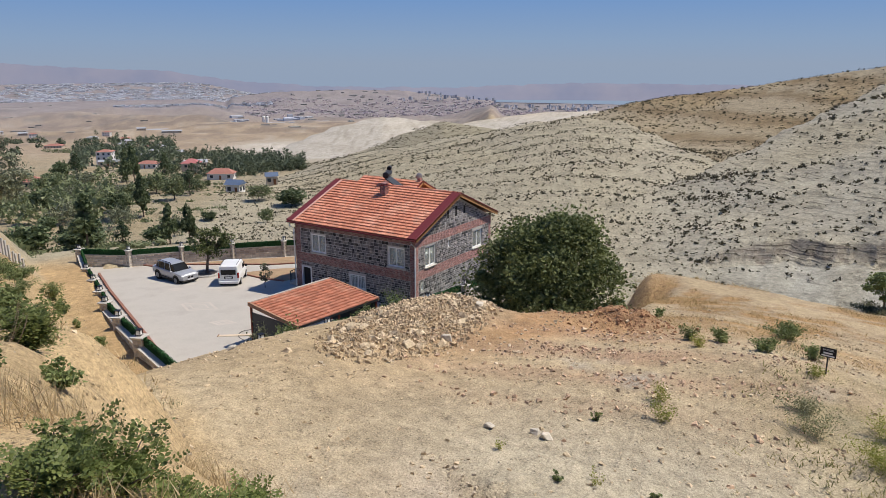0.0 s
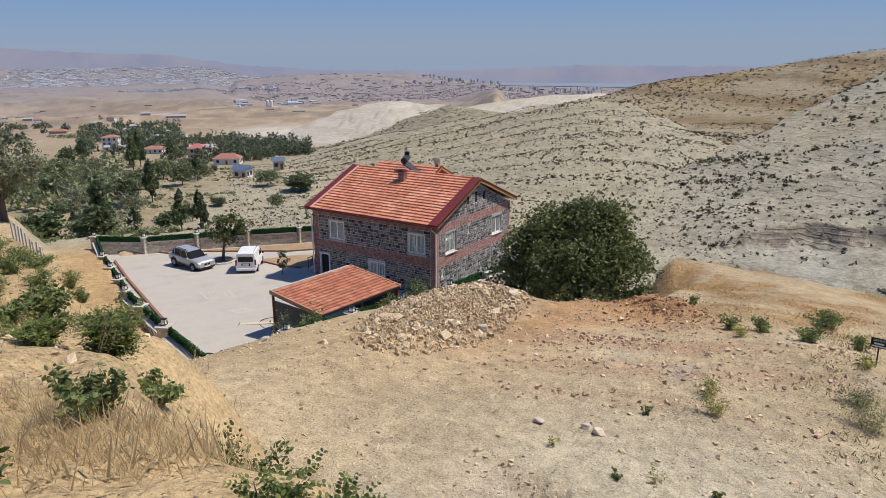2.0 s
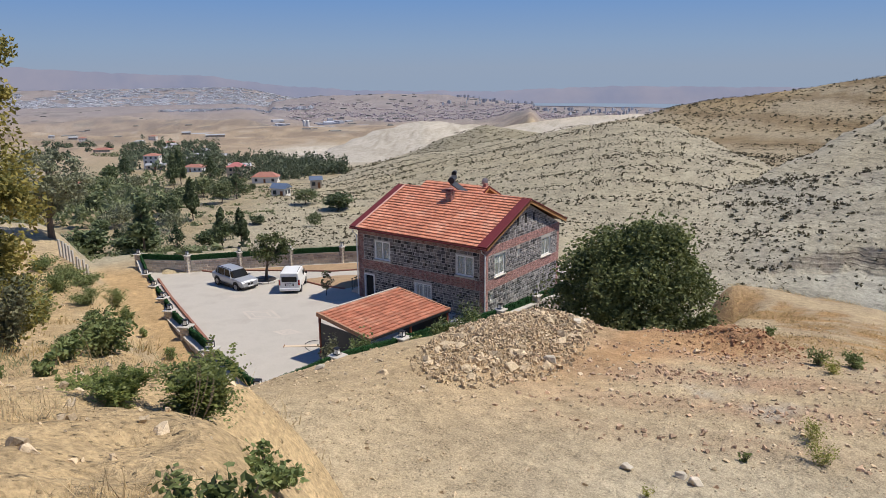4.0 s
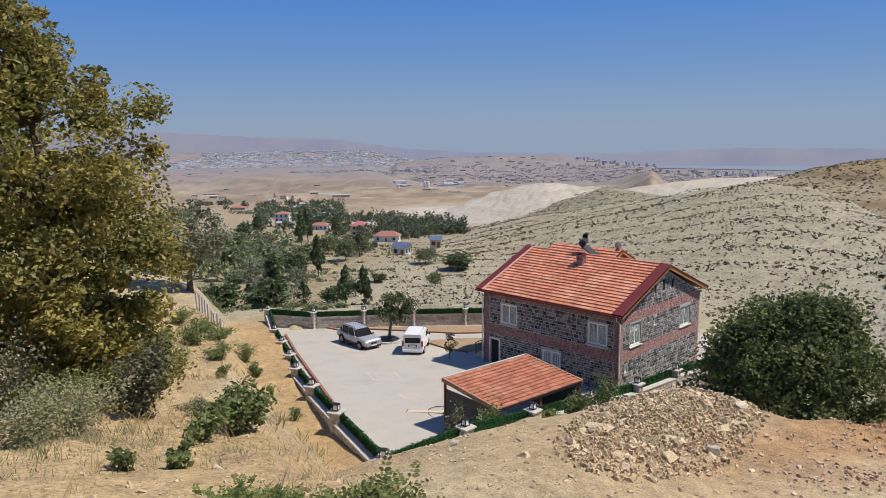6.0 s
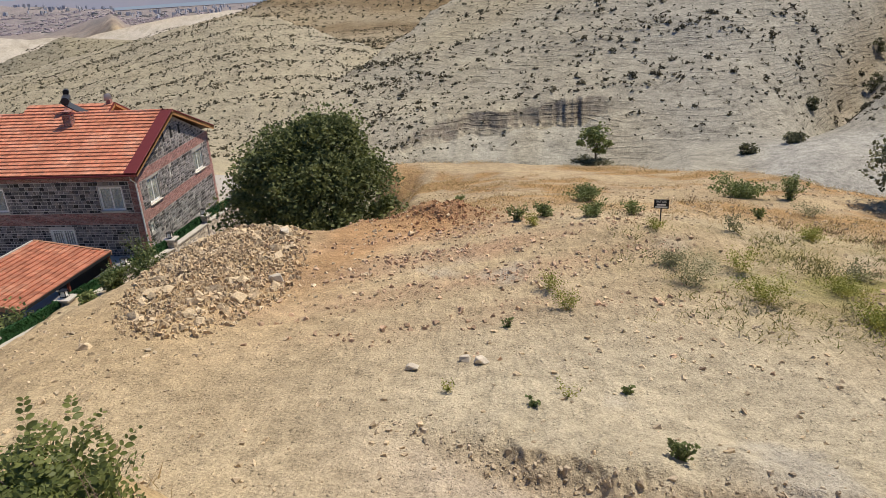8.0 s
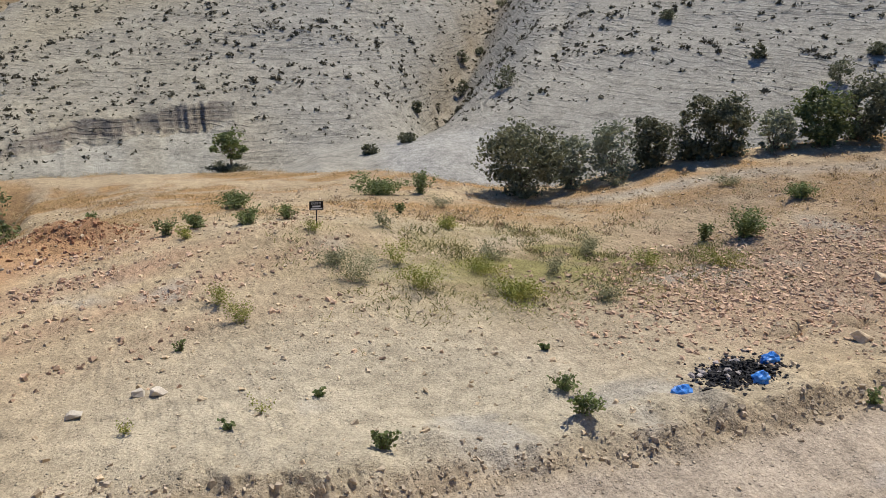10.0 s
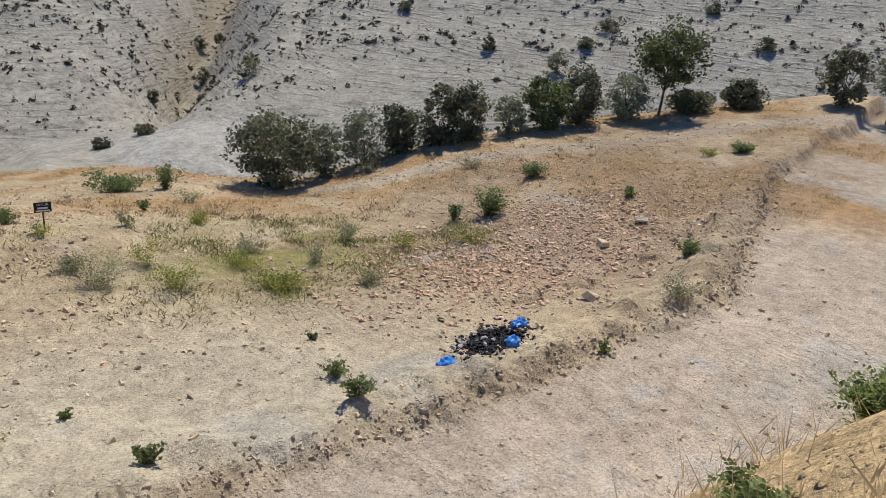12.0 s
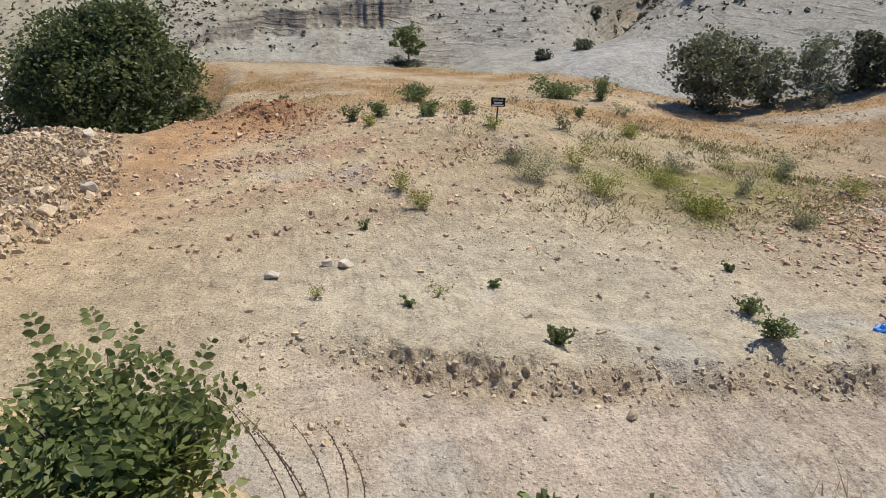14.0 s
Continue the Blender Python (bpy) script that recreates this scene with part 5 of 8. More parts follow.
tagged(part("kerb", strip_mesh([(-31.0, -5.9), (-24.4, -9.0), (-18.0, -11.8), (-11.6, -14.6), (-5.0, -17.6), (0.6, -20.2)], 0.09, 0.16), MAT["red_kerb"]), "red brick kerb along the boundary wall", "kerb", kind="structure")

LAMP_A = [4.82, 4.75, 3.88, 3.05, 2.25, 1.45, 1.10, 1.50]
LAMP_F = [1.50, 1.42, 1.40, 1.40, 1.40, 1.40, 1.40, 1.40]
LAMP_B = [4.82, 4.74, 4.10, 3.45, 2.84, 2.56, 2.10, 1.80, 1.70]


def make_pillar():
    p = thing("wall_pillar", pose(0, 0, 0), "grey stone wall pillar with a pale slab cap", "pillar", "pillars on the garden walls")
    sh = part("shaft", boxes((-0.26, -0.26, -2.2, 0.26, 0.26, -0.09)), MAT["mortar"], p)
    for o, u in (((-0.26, -0.26, 0), (1, 0, 0)), ((0.26, -0.26, 0), (0, 1, 0)), ((0.26, 0.26, 0), (-1, 0, 0)), ((-0.26, 0.26, 0), (0, -1, 0))):
        fr = plane_frame(o, u, (0, 0, 1))
        lay_stuff("stones", course_rects(0, 0.52, -2.2, -0.1, (0.14, 0.24), (0.18, 0.34), 0.025, (), 71), fr, 0.025, MAT["stonewall"], sh, "grey facing stones", 7)
    part("cap", boxes((-0.37, -0.37, -0.09, 0.37, 0.37, 0.0), bevel=0.015), MAT["coping"], p, "pale concrete cap slab")
    return p


def make_lamp():
    p = thing("pillar_lamp", pose(0, 0, 0), "square black wall lamp with white glass on a pillar", "lamp", "lamps on the pillars")
    part("base", boxes((-0.1, -0.1, 0.0, 0.1, 0.1, 0.05)), MAT["black"], p)
    part("glass", boxes((-0.1, -0.1, 0.06, 0.1, 0.1, 0.3), bevel=0.01), MAT["white"], p, "white frosted glass")
    for sx in (-1, 1):
        for sy in (-1, 1):
            part("bar", boxes((sx * 0.13 - 0.014, sy * 0.13 - 0.014, 0.02, sx * 0.13 + 0.014, sy * 0.13 + 0.014, 0.34)), MAT["black"], p)
    part("top", boxes((-0.15, -0.15, 0.33, 0.15, 0.15, 0.36)), MAT["black"], p)
    return p


PILLAR, LAMP = make_pillar(), make_lamp()
first = True
for W, Z in ((WALL_A, LAMP_A), (WALL_F[1:], LAMP_F[1:]), (WALL_B[1:], LAMP_B[1:])):
    for (x, y), z in zip(W, Z):
        turn = 25 if W is WALL_A else 0
        m1, m2 = pose(x, y, z - 0.36, 0, 0, turn), pose(x, y, z - 0.36, 0, 0, turn)
        if first:
            PILLAR.matrix_world, LAMP.matrix_world, first = m1, m2, False
        else:
            copy_thing(PILLAR, m1)
            copy_thing(LAMP, m2)


def garden_wall(index, pts, lamps, side, drop, deep, turf_h=0.5):
    """A low stone wall with a sloped coping and a green turf fence on it, pillar to pillar. side: which way its inner face lies."""
    w = thing("wall_%d" % index, pose(0, 0, 0), "grey stone garden wall with pale coping and green turf fence", "garden wall", kind="structure")
    for (ax, ay), (bx, by), za, zb in zip(pts, pts[1:], lamps, lamps[1:]):
        a, b = Vector((ax, ay)), Vector((bx, by))
        d = (b - a).normalized()
        n = Vector((-d.y, d.x)) * side
        a, b = a + d * 0.27, b - d * 0.27

        def prism(o0, o1, z0, z1):
            bm = bmesh.new()
            ps = []
            for p, z in ((a, za - drop), (b, zb - drop)):
                ps.append([bm.verts.new((p.x + n.x * o, p.y + n.y * o, z + k)) for o, k in ((o0, z0), (o1, z0), (o1, z1), (o0, z1))])
            for j in range(4):
                bm.faces.new((ps[0][j], ps[0][(j + 1) % 4], ps[1][(j + 1) % 4], ps[1][j]))
            bm.faces.new(ps[0][::-1])
            bm.faces.new(ps[1])
            bmesh.ops.recalc_face_normals(bm, faces=bm.faces)
            return bm
        body = part("base", prism(-0.2, 0.2, -deep, -0.08), MAT["mortar"], w, "grey rubble stone base")
        ln = (b - a).length
        up = Vector((d.x, d.y, (zb - za) / (Vector((bx, by)) - Vector((ax, ay))).length))
        for o, uu, start in ((0.2, -1, b), (-0.2, 1, a)):
            o3 = Vector((start.x + n.x * o, start.y + n.y * o, (zb if uu < 0 else za) - drop))
            if side < 0:
                o3 = Vector(((a if uu < 0 else b).x + n.x * o, (a if uu < 0 else b).y + n.y * o, (za if uu < 0 else zb) - drop))
            u3 = up * uu * side
            fr = Matrix(((u3.x, 0, n.x * (1 if o > 0 else -1), o3.x), (u3.y, 0, n.y * (1 if o > 0 else -1), o3.y), (u3.z, 1, 0, o3.z), (0, 0, 0, 1)))
            lay_stuff("stones", course_rects(0, ln, -deep, -0.08, (0.13, 0.26), (0.18, 0.5), 0.03, (), 80 + index), fr, 0.03, MAT["stonewall"], body, "grey facing stones", 8)
        part("coping", prism(-0.27, 0.27, -0.08, 0.0), MAT["coping"], w, "pale concrete coping")
        bm = prism(0.12, 0.2, 0.0, turf_h)
        part("turf_fence", bm, MAT["turf"], w, "green artificial turf fence")
        # short blades give the turf its rough edge
        r = np.random.default_rng(index * 31 + abs(int(ax * 7)))
        k = int(ln * 420)
        t = r.random(k)
        o = np.where(r.random(k) < 0.5, 0.11, 0.21) + r.normal(0, 0.012, k)
        hgt = turf_h * r.random(k) ** 0.7
        z = za + (zb - za) * t - drop + hgt
        x, y = a.x + (b.x - a.x) * t + n.x * o, a.y + (b.y - a.y) * t + n.y * o
        e = r.normal(0, 0.035, (k, 3, 3))
        e[:, 2, 2] += 0.05
        V = np.stack([x, y, z], -1)[:, None] + e
        ob = arrays("turf_blades", V.reshape(-1, 3), np.arange(3 * k).reshape(-1, 3), MAT["turf"], w)
        ob["kind"] = "stuff"
    return w


garden_wall(1, WALL_A, LAMP_A, -1, 0.9, 3.4)
garden_wall(2, WALL_F, LAMP_F, -1, 0.85, 2.4)
garden_wall(3, WALL_B, LAMP_B, 1, 0.88, 3.4)
bm = bmesh.new()
for i in range(14):
    y0 = -5.5 + i
    quad(bm, (0.9, y0, pave_z(0.9, y0) + 0.35), (2.6, y0, pave_z(2.6, y0) + 0.62), (2.6, y0 + 1, pave_z(2.6, y0 + 1) + 0.62), (0.9, y0 + 1, pave_z(0.9, y0 + 1) + 0.35))
tagged(part("turf_strip", bm, MAT["turf2"]), "bright green turf strip beside the house", "turf", kind="structure")


# ---------------------------------------------------------------- carport
def build_carport():
    cp = thing("carport", pose(-1.7, -8.9, 0.62, 0, 0, -5.5), "carport with a weathered orange tile roof and dark panels", "carport")
    x0, x1, y0, y1, zh, zl = -2.3, 2.35, -3.5, 3.5, 2.86, 2.36
    sl = math.atan2(zh - zl, x1 - x0)
    ln = math.hypot(zh - zl, x1 - x0)
    fr = plane_frame((x1, 0, zl), (0, 1, 0), (-math.cos(sl), 0, math.sin(sl)))
    roof = part("roof", boxes((y0, 0, -0.12, y1, ln, -0.01)), MAT["wood"], cp, "weathered orange tile roof")
    roof.matrix_local = fr
    rows = tile_rows(y0 + 0.1, y1 - 0.1, ln, 0.25, 0.36)
    cut = set(id(t) for t in rows)
    lay_tiles(rows, Matrix.Identity(4), MAT["tile2"], roof, lambda u, v: True, 14)
    part("edge_board", boxes((y0 - 0.02, -0.02, -0.16, y0 + 0.1, ln + 0.03, 0.09)), MAT["tile_edge"], roof, "brown wooden edge board")
    part("edge_board", boxes((y1 - 0.1, -0.02, -0.16, y1 + 0.02, ln + 0.03, 0.09)), MAT["tile_edge"], roof)
    part("ridge_board", boxes((y0 + 0.1, ln - 0.02, -0.1, y1 - 0.1, ln + 0.07, 0.09)), MAT["coping"], roof, "pale grey top flashing")
    part("eave_board", boxes((y0 + 0.1, -0.04, -0.14, y1 - 0.1, -0.005, 0.02)), MAT["dark_metal"], roof)
    for x, z in ((x0 + 0.12, zh - 0.2), (x1 - 0.15, zl - 0.2)):
        for y in (y0 + 0.12, 0.0, y1 - 0.12):
            part("post", boxes((x - 0.06, y - 0.06, -0.1, x + 0.06, y + 0.06, z)), MAT["red_post"], cp, "rusty red steel post")
    part("panel", boxes((x0 + 0.2, y0 + 0.1, -0.1, x1 - 0.22, y0 + 0.14, 2.3)), MAT["panel"], cp, "dark grey sheet panel")
    part("panel", boxes((x1 - 0.17, y0 + 0.2, -0.1, x1 - 0.13, y1 - 0.2, 1.5)), MAT["panel_blue"], cp, "blue-grey sheet panel")
    part("panel", boxes((x0 + 0.2, y1 - 0.14, -0.1, x1 - 0.22, y1 - 0.1, 2.3)), MAT["panel"], cp)
    return cp


MAT["tile_edge"] = material("worn_wood_edge", (0.36, 0.20, 0.12), 0.85, 0.3, 3.0, 30.0, 0.2)
MAT["red_post"] = material("rusty_red_post", (0.22, 0.06, 0.035), 0.65, 0.3, 3.0, 30.0, 0.2)
MAT["panel_blue"] = material("blue_grey_panel", (0.10, 0.115, 0.13), 0.5, 0.15, 1.5, 20.0, 0.05)
build_carport()


def plastic_chair(x, y, turn):
    c = thing("garden_chair", pose(x, y, pave_z(x, y), 0, 0, turn), "cream plastic garden chair beside the carport", "chair", "chairs by the carport")
    part("seat", boxes((-0.22, -0.22, 0.41, 0.22, 0.22, 0.44), bevel=0.01), MAT["cream"], c)
    part("backrest", boxes((-0.22, 0.19, 0.46, 0.22, 0.23, 0.85), bevel=0.012), MAT["cream"], c)
    for sx in (-1, 1):
        for sy in (-1, 1):
            part("leg", boxes((sx * 0.2 - 0.02, sy * 0.2 - 0.02, 0, sx * 0.2 + 0.02, sy * 0.2 + 0.02, 0.41)), MAT["cream"], c)
        part("armrest", boxes((sx * 0.23 - 0.025, -0.2, 0.62, sx * 0.23 + 0.025, 0.2, 0.65)), MAT["cream"], c)
    return c


MAT["cream"] = material("cream_plastic", (0.62, 0.50, 0.36), 0.5, 0.08, 3.0, 30.0, 0.02)
ch = plastic_chair(-4.9, -9.7, 70)
copy_thing(ch, pose(-4.6, -8.7, pave_z(-4.6, -8.7), 0, 0, 100))
copy_thing(ch, pose(-5.0, -10.6, pave_z(-5.0, -10.6), 0, 0, 60))
bm = bmesh.new()
tube(bm, [(-5.3 - 1.6 * math.sin(a) * (1 if a < 3 else 0.9), -10.4 + 0.9 * math.cos(a) - 0.12 * a, pave_z(-6, -10.5) + 0.04) for a in np.linspace(0.2, 3.6, 22)], 0.022, 6)
tagged(part("garden_hose", bm, MAT["black"]), "thin dark garden hose lying in a loop", "hose")
m = thing("wooden_board", pose(-6.6, -11.2, pave_z(-6.6, -11.2) + 0.01, 2, -2, 35), "pale plank lying on the paving", "board")
part("plank", boxes((-1.3, -0.14, 0, 1.3, 0.14, 0.05), bevel=0.006), MAT["cream"], m)
part("plank_end", boxes((-1.34, -0.2, 0.0, -1.3, 0.2, 0.08)), MAT["wood"], m)


# ---------------------------------------------------------------- vehicles
def loft(sections, close=True):
    """A body through cross-sections (lists of points of equal length), mirrored halves included."""
    bm = bmesh.new()
    rings = [[bm.verts.new(p) for p in s] for s in sections]
    n = len(rings[0])
    for r0, r1 in zip(rings, rings[1:]):
        for j in range(n - 1):
            bm.faces.new((r0[j], r0[j + 1], r1[j + 1], r1[j]))
        bm.faces.new((r0[n - 1], r0[0], r1[0], r1[n - 1]))
    if close:
        bm.faces.new(rings[0][::-1])
        bm.faces.new(rings[-1])
    bmesh.ops.recalc_face_normals(bm, faces=bm.faces)
    return bm


def section(x, half, bottom, belt, top, roof_half):
    """Half-height outline of a car body at x, from sill to roof and back."""
    right = [(x, half * 0.92, bottom), (x, half, bottom + 0.18), (x, half, belt - 0.08), (x, half * 0.95, belt), (x, roof_half, top - 0.05), (x, roof_half * 0.85, top)]
    return right + [(px, -py, pz) for px, py, pz in right[::-1]]


def wheel(car, x, y, r, mat_rim):
    bm = bmesh.new()
    s = 1 if y > 0 else -1
    tube(bm, [(x, y - s * 0.2, r), (x, y - s * 0.02, r), (x, y, r)], [r, r, r * 0.94], 20)
    w = part("wheel", bm, MAT["tyre"], car, "black tyre")
    bm = bmesh.new()
    tube(bm, [(x, y - s * 0.05, r), (x, y + s * 0.012, r)], [r * 0.66, r * 0.62], 16)
    part("rim", bm, mat_rim, w, "silver alloy rim")
    for k in range(5):
        a = 2 * math.pi * k / 5
        bm = bmesh.new()
        tube(bm, [(x, y + s * 0.018, r), (x + r * 0.58 * math.cos(a), y + s * 0.018, r + r * 0.58 * math.sin(a))], 0.022, 5)
        part("spoke", bm, mat_rim, w)


MAT["tyre"] = material("tyre_rubber", (0.012, 0.012, 0.012), 0.85, 0.2, 5.0, 50.0, 0.2)
MAT["silver"] = material("silver_paint", (0.40, 0.41, 0.43), 0.32, 0.04, 1.0, 20.0, 0.0, metal=0.25, spec=0.5)
MAT["van_white"] = material("white_car_paint", (0.78, 0.78, 0.77), 0.3, 0.03, 1.0, 20.0, 0.0, spec=0.6)
MAT["lens"] = material("lamp_lens", (0.75, 0.77, 0.8), 0.15, 0.05, 3.0, 20.0, 0.0, spec=0.6)
MAT["red_lens"] = material("red_lamp_lens", (0.35, 0.02, 0.02), 0.2, 0.05, 3.0, 20.0, 0.0, spec=0.6)


def build_suv():
    z = pave_z(-23.4, -3.4)
    c = thing("suv", pose(-23.4, -3.4, z, 0, 1.9, -4) @ Matrix.Diagonal((0.95, 0.95, 0.95, 1)), "silver-grey estate off-roader parked on the yard", "car")
    S = [(-2.33, 0.78, 0.52, 1.02, 1.10, 0.7), (-2.28, 0.9, 0.48, 1.08, 1.14, 0.78), (-1.3, 0.93, 0.42, 1.08, 1.12, 0.85), (0.9, 0.93, 0.42, 1.08, 1.11, 0.85), (1.2, 0.93, 0.42, 1.07, 1.12, 0.84), (1.9, 0.92, 0.44, 1.03, 1.09, 0.8), (2.2, 0.88, 0.46, 0.95, 1.02, 0.72), (2.32, 0.76, 0.5, 0.84, 0.92, 0.62)]
    part("body", loft([section(*s) for s in S]), MAT["silver"], c, "silver-grey painted body", smooth=False)
    G = [(-2.22, 0.84, 1.04, 0.62, 1.08), (-1.75, 0.83, 1.04, 0.66, 1.62), (-1.2, 0.83, 1.03, 0.68, 1.69), (0.2, 0.83, 1.03, 0.68, 1.7), (0.55, 0.83, 1.03, 0.66, 1.63), (1.22, 0.8, 1.0, 0.7, 1.05)]
    part("glasshouse", loft([[(x, h, b), (x, r, t - 0.03), (x, r * 0.9, t), (x, -r * 0.9, t), (x, -r, t - 0.03), (x, -h, b)] for x, h, b, r, t in G]), MAT["dark_glass"], c, "dark tinted windows")
    part("roof", loft([[(x, r + 0.012, t - 0.05), (x, r * 0.92, t + 0.012), (x, -r * 0.92, t + 0.012), (x, -r - 0.012, t - 0.05)] for x, r, t in ((-1.8, 0.66, 1.6), (-1.2, 0.68, 1.69), (0.2, 0.68, 1.7), (0.5, 0.665, 1.65))]), MAT["silver"], c)
    for y in (-0.6, 0.6):
        bm = bmesh.new()
        tube(bm, [(-1.7, y, 1.68), (-1.4, y, 1.75), (0.1, y, 1.76), (0.35, y, 1.7)], 0.022, 6)
        part("roof_rail", bm, MAT["black"], c)
    for y in (-1, 1):
        for xa, xb, za, zb in ((-0.42, -0.5, 1.05, 1.67), (0.62, 0.2, 1.03, 1.66), (-1.42, -1.55, 1.05, 1.62)):
            bm = bmesh.new()
            tube(bm, [(xa, y * 0.85, za), (xb, y * 0.7, zb)], 0.03, 5)
            part("window_pillar", bm, MAT["silver"], c)
        part("mirror", boxes((0.75, y * 0.98 - 0.08, 1.02, 0.9, y * 0.98 + 0.08, 1.17), bevel=0.03), MAT["silver"], c)
        part("headlight", boxes((2.05, y * 0.68 - 0.17, 0.7, 2.27, y * 0.68 + 0.17, 0.84), bevel=0.03), MAT["lens"], c, "clear headlight")
        part("tail_light", boxes((-2.34, y * 0.74 - 0.1, 0.78, -2.2, y * 0.74 + 0.1, 1.02), bevel=0.02), MAT["red_lens"], c)
        for x in (-1.42, 1.42):
            bm = bmesh.new()
            tube(bm, [(x, y * 0.78, 0.42), (x, y * 0.942, 0.42)], 0.47, 20)
            part("wheel_arch", bm, MAT["black"], c)
            wheel(c, x, y * 0.965, 0.38, MAT["grey_metal"])
        part("sill_trim", boxes((-1.0, y * 0.92 - 0.02, 0.3, 1.0, y * 0.92 + 0.02, 0.46)), MAT["black"], c)
    for y in (-0.16, 0.16):
        part("grille", boxes((2.2, y - 0.13, 0.66, 2.35, y + 0.13, 0.82), bevel=0.02), MAT["black"], c, "black grille")
    part("bumper", boxes((2.1, -0.8, 0.34, 2.36, 0.8, 0.52), bevel=0.04), MAT["black"], c, "dark lower bumper")
    part("number_plate", boxes((2.37, -0.26, 0.5, 2.385, 0.26, 0.61)), MAT["white"], c, "white number plate")
    part("underbody", boxes((-2.1, -0.75, 0.2, 2.1, 0.75, 0.4)), MAT["black"], c)
    return c


def build_van():
    x, y = -18.6, -1.1
    c = thing("van", pose(x, y, pave_z(x, y), 0, 0, 128), "small white panel van parked on the yard", "van")
    S = [(-1.95, 0.82, 0.35, 1.0, 1.78, 0.7), (-1.9, 0.86, 0.3, 1.05, 1.82, 0.74), (-0.2, 0.87, 0.28, 1.05, 1.84, 0.76), (0.5, 0.87, 0.28, 1.0, 1.8, 0.74), (1.15, 0.86, 0.28, 0.98, 1.06, 0.76), (1.75, 0.82, 0.3, 0.86, 0.92, 0.68), (1.95, 0.7, 0.36, 0.7, 0.74, 0.55)]
    part("body", loft([section(*s) for s in S]), MAT["van_white"], c, "white painted body")
    part("rear_window", boxes((-1.985, -0.62, 1.08, -1.95, 0.62, 1.52), bevel=0.02), MAT["dark_glass"], c, "dark rear window")
    bm = bmesh.new()
    quad(bm, (0.56, 0.68, 1.79), (0.56, -0.68, 1.79), (1.16, -0.74, 1.09), (1.16, 0.74, 1.09))
    part("windscreen", bm, MAT["dark_glass"], c)
    for y in (-1, 1):
        part("side_window", boxes((0.05, y * 0.83 - 0.03, 1.1, 0.85, y * 0.83 + 0.03, 1.52), bevel=0.02), MAT["dark_glass"], c)
        part("tail_light", boxes((-1.99, y * 0.79 - 0.07, 0.8, -1.86, y * 0.79 + 0.07, 1.25), bevel=0.02), MAT["red_lens"], c, "tall red tail light")
        part("mirror", boxes((0.75, y * 0.98 - 0.08, 1.05, 0.88, y * 0.98 + 0.08, 1.27), bevel=0.03), MAT["black"], c)
        for x in (-1.2, 1.25):
            wheel(c, x, y * 0.885, 0.32, MAT["grey_metal"])
        bm = bmesh.new()
        tube(bm, [(-1.7, y * 0.66, 1.85), (-1.6, y * 0.66, 1.9), (0.2, y * 0.66, 1.92), (0.3, y * 0.66, 1.86)], 0.018, 6)
        part("roof_rail", bm, MAT["black"], c)
    part("bumper", boxes((-2.06, -0.8, 0.32, -1.9, 0.8, 0.56), bevel=0.04), MAT["van_white"], c)
    part("number_plate", boxes((-2.0, -0.26, 0.78, -1.98, 0.26, 0.9)), MAT["white"], c)
    part("plate_recess", boxes((-1.985, -0.36, 0.74, -1.965, 0.36, 0.95)), MAT["black"], c)
    part("underbody", boxes((-1.8, -0.7, 0.18, 1.7, 0.7, 0.36)), MAT["black"], c)
    return c


build_suv()
build_van()


# ---------------------------------------------------------------- plants
def leaf_material(name, colour, other, rough=0.6, translucent=0.3, obj=0.15):
    m = bpy.data.materials.new(name)
    m.use_nodes = True
    nt = m.node_tree
    L, N = nt.links.new, nt.nodes.new
    b = nt.nodes["Principled BSDF"]
    b.inputs["Roughness"].default_value = rough
    b.inputs["Specular IOR Level"].default_value = 0.35
    g, mix, hsv, oi, rg = N("ShaderNodeNewGeometry"), N("ShaderNodeMix"), N("ShaderNodeHueSaturation"), N("ShaderNodeObjectInfo"), N("ShaderNodeMapRange")
    mix.data_type = "RGBA"
    mix.inputs["A"].default_value, mix.inputs["B"].default_value = (*colour, 1), (*other, 1)
    co, no, add = N("ShaderNodeTexCoord"), N("ShaderNodeTexNoise"), N("ShaderNodeMath")
    no.inputs["Scale"].default_value = 0.9
    L(co.outputs["Object"], no.inputs["Vector"])
    add.operation = "MULTIPLY_ADD"
    add.inputs[1].default_value = 0.75
    L(g.outputs["Random Per Island"], add.inputs[0])
    off = N("ShaderNodeMapRange")
    off.inputs["From Min"].default_value, off.inputs["From Max"].default_value = 0.35, 0.65
    off.inputs["To Min"].default_value, off.inputs["To Max"].default_value = -0.25, 0.45
    L(no.outputs["Fac"], off.inputs["Value"])
    L(off.outputs[0], add.inputs[2])
    add.use_clamp = True
    L(add.outputs[0], mix.inputs["Factor"])
    rg.inputs["To Min"].default_value, rg.inputs["To Max"].default_value = 1 - obj, 1 + obj
    L(oi.outputs["Random"], rg.inputs["Value"])
    L(mix.outputs["Result"], hsv.inputs["Color"])
    L(rg.outputs[0], hsv.inputs["Value"])
    L(hsv.outputs[0], b.inputs["Base Color"])
    tr, ms, out = N("ShaderNodeBsdfTranslucent"), N("ShaderNodeMixShader"), nt.nodes["Material Output"]
    L(hsv.outputs[0], tr.inputs["Color"])
    ms.inputs[0].default_value = translucent
    L(b.outputs[0], ms.inputs[1])
    L(tr.outputs[0], ms.inputs[2])
    L(ms.outputs[0], out.inputs["Surface"])
    return m


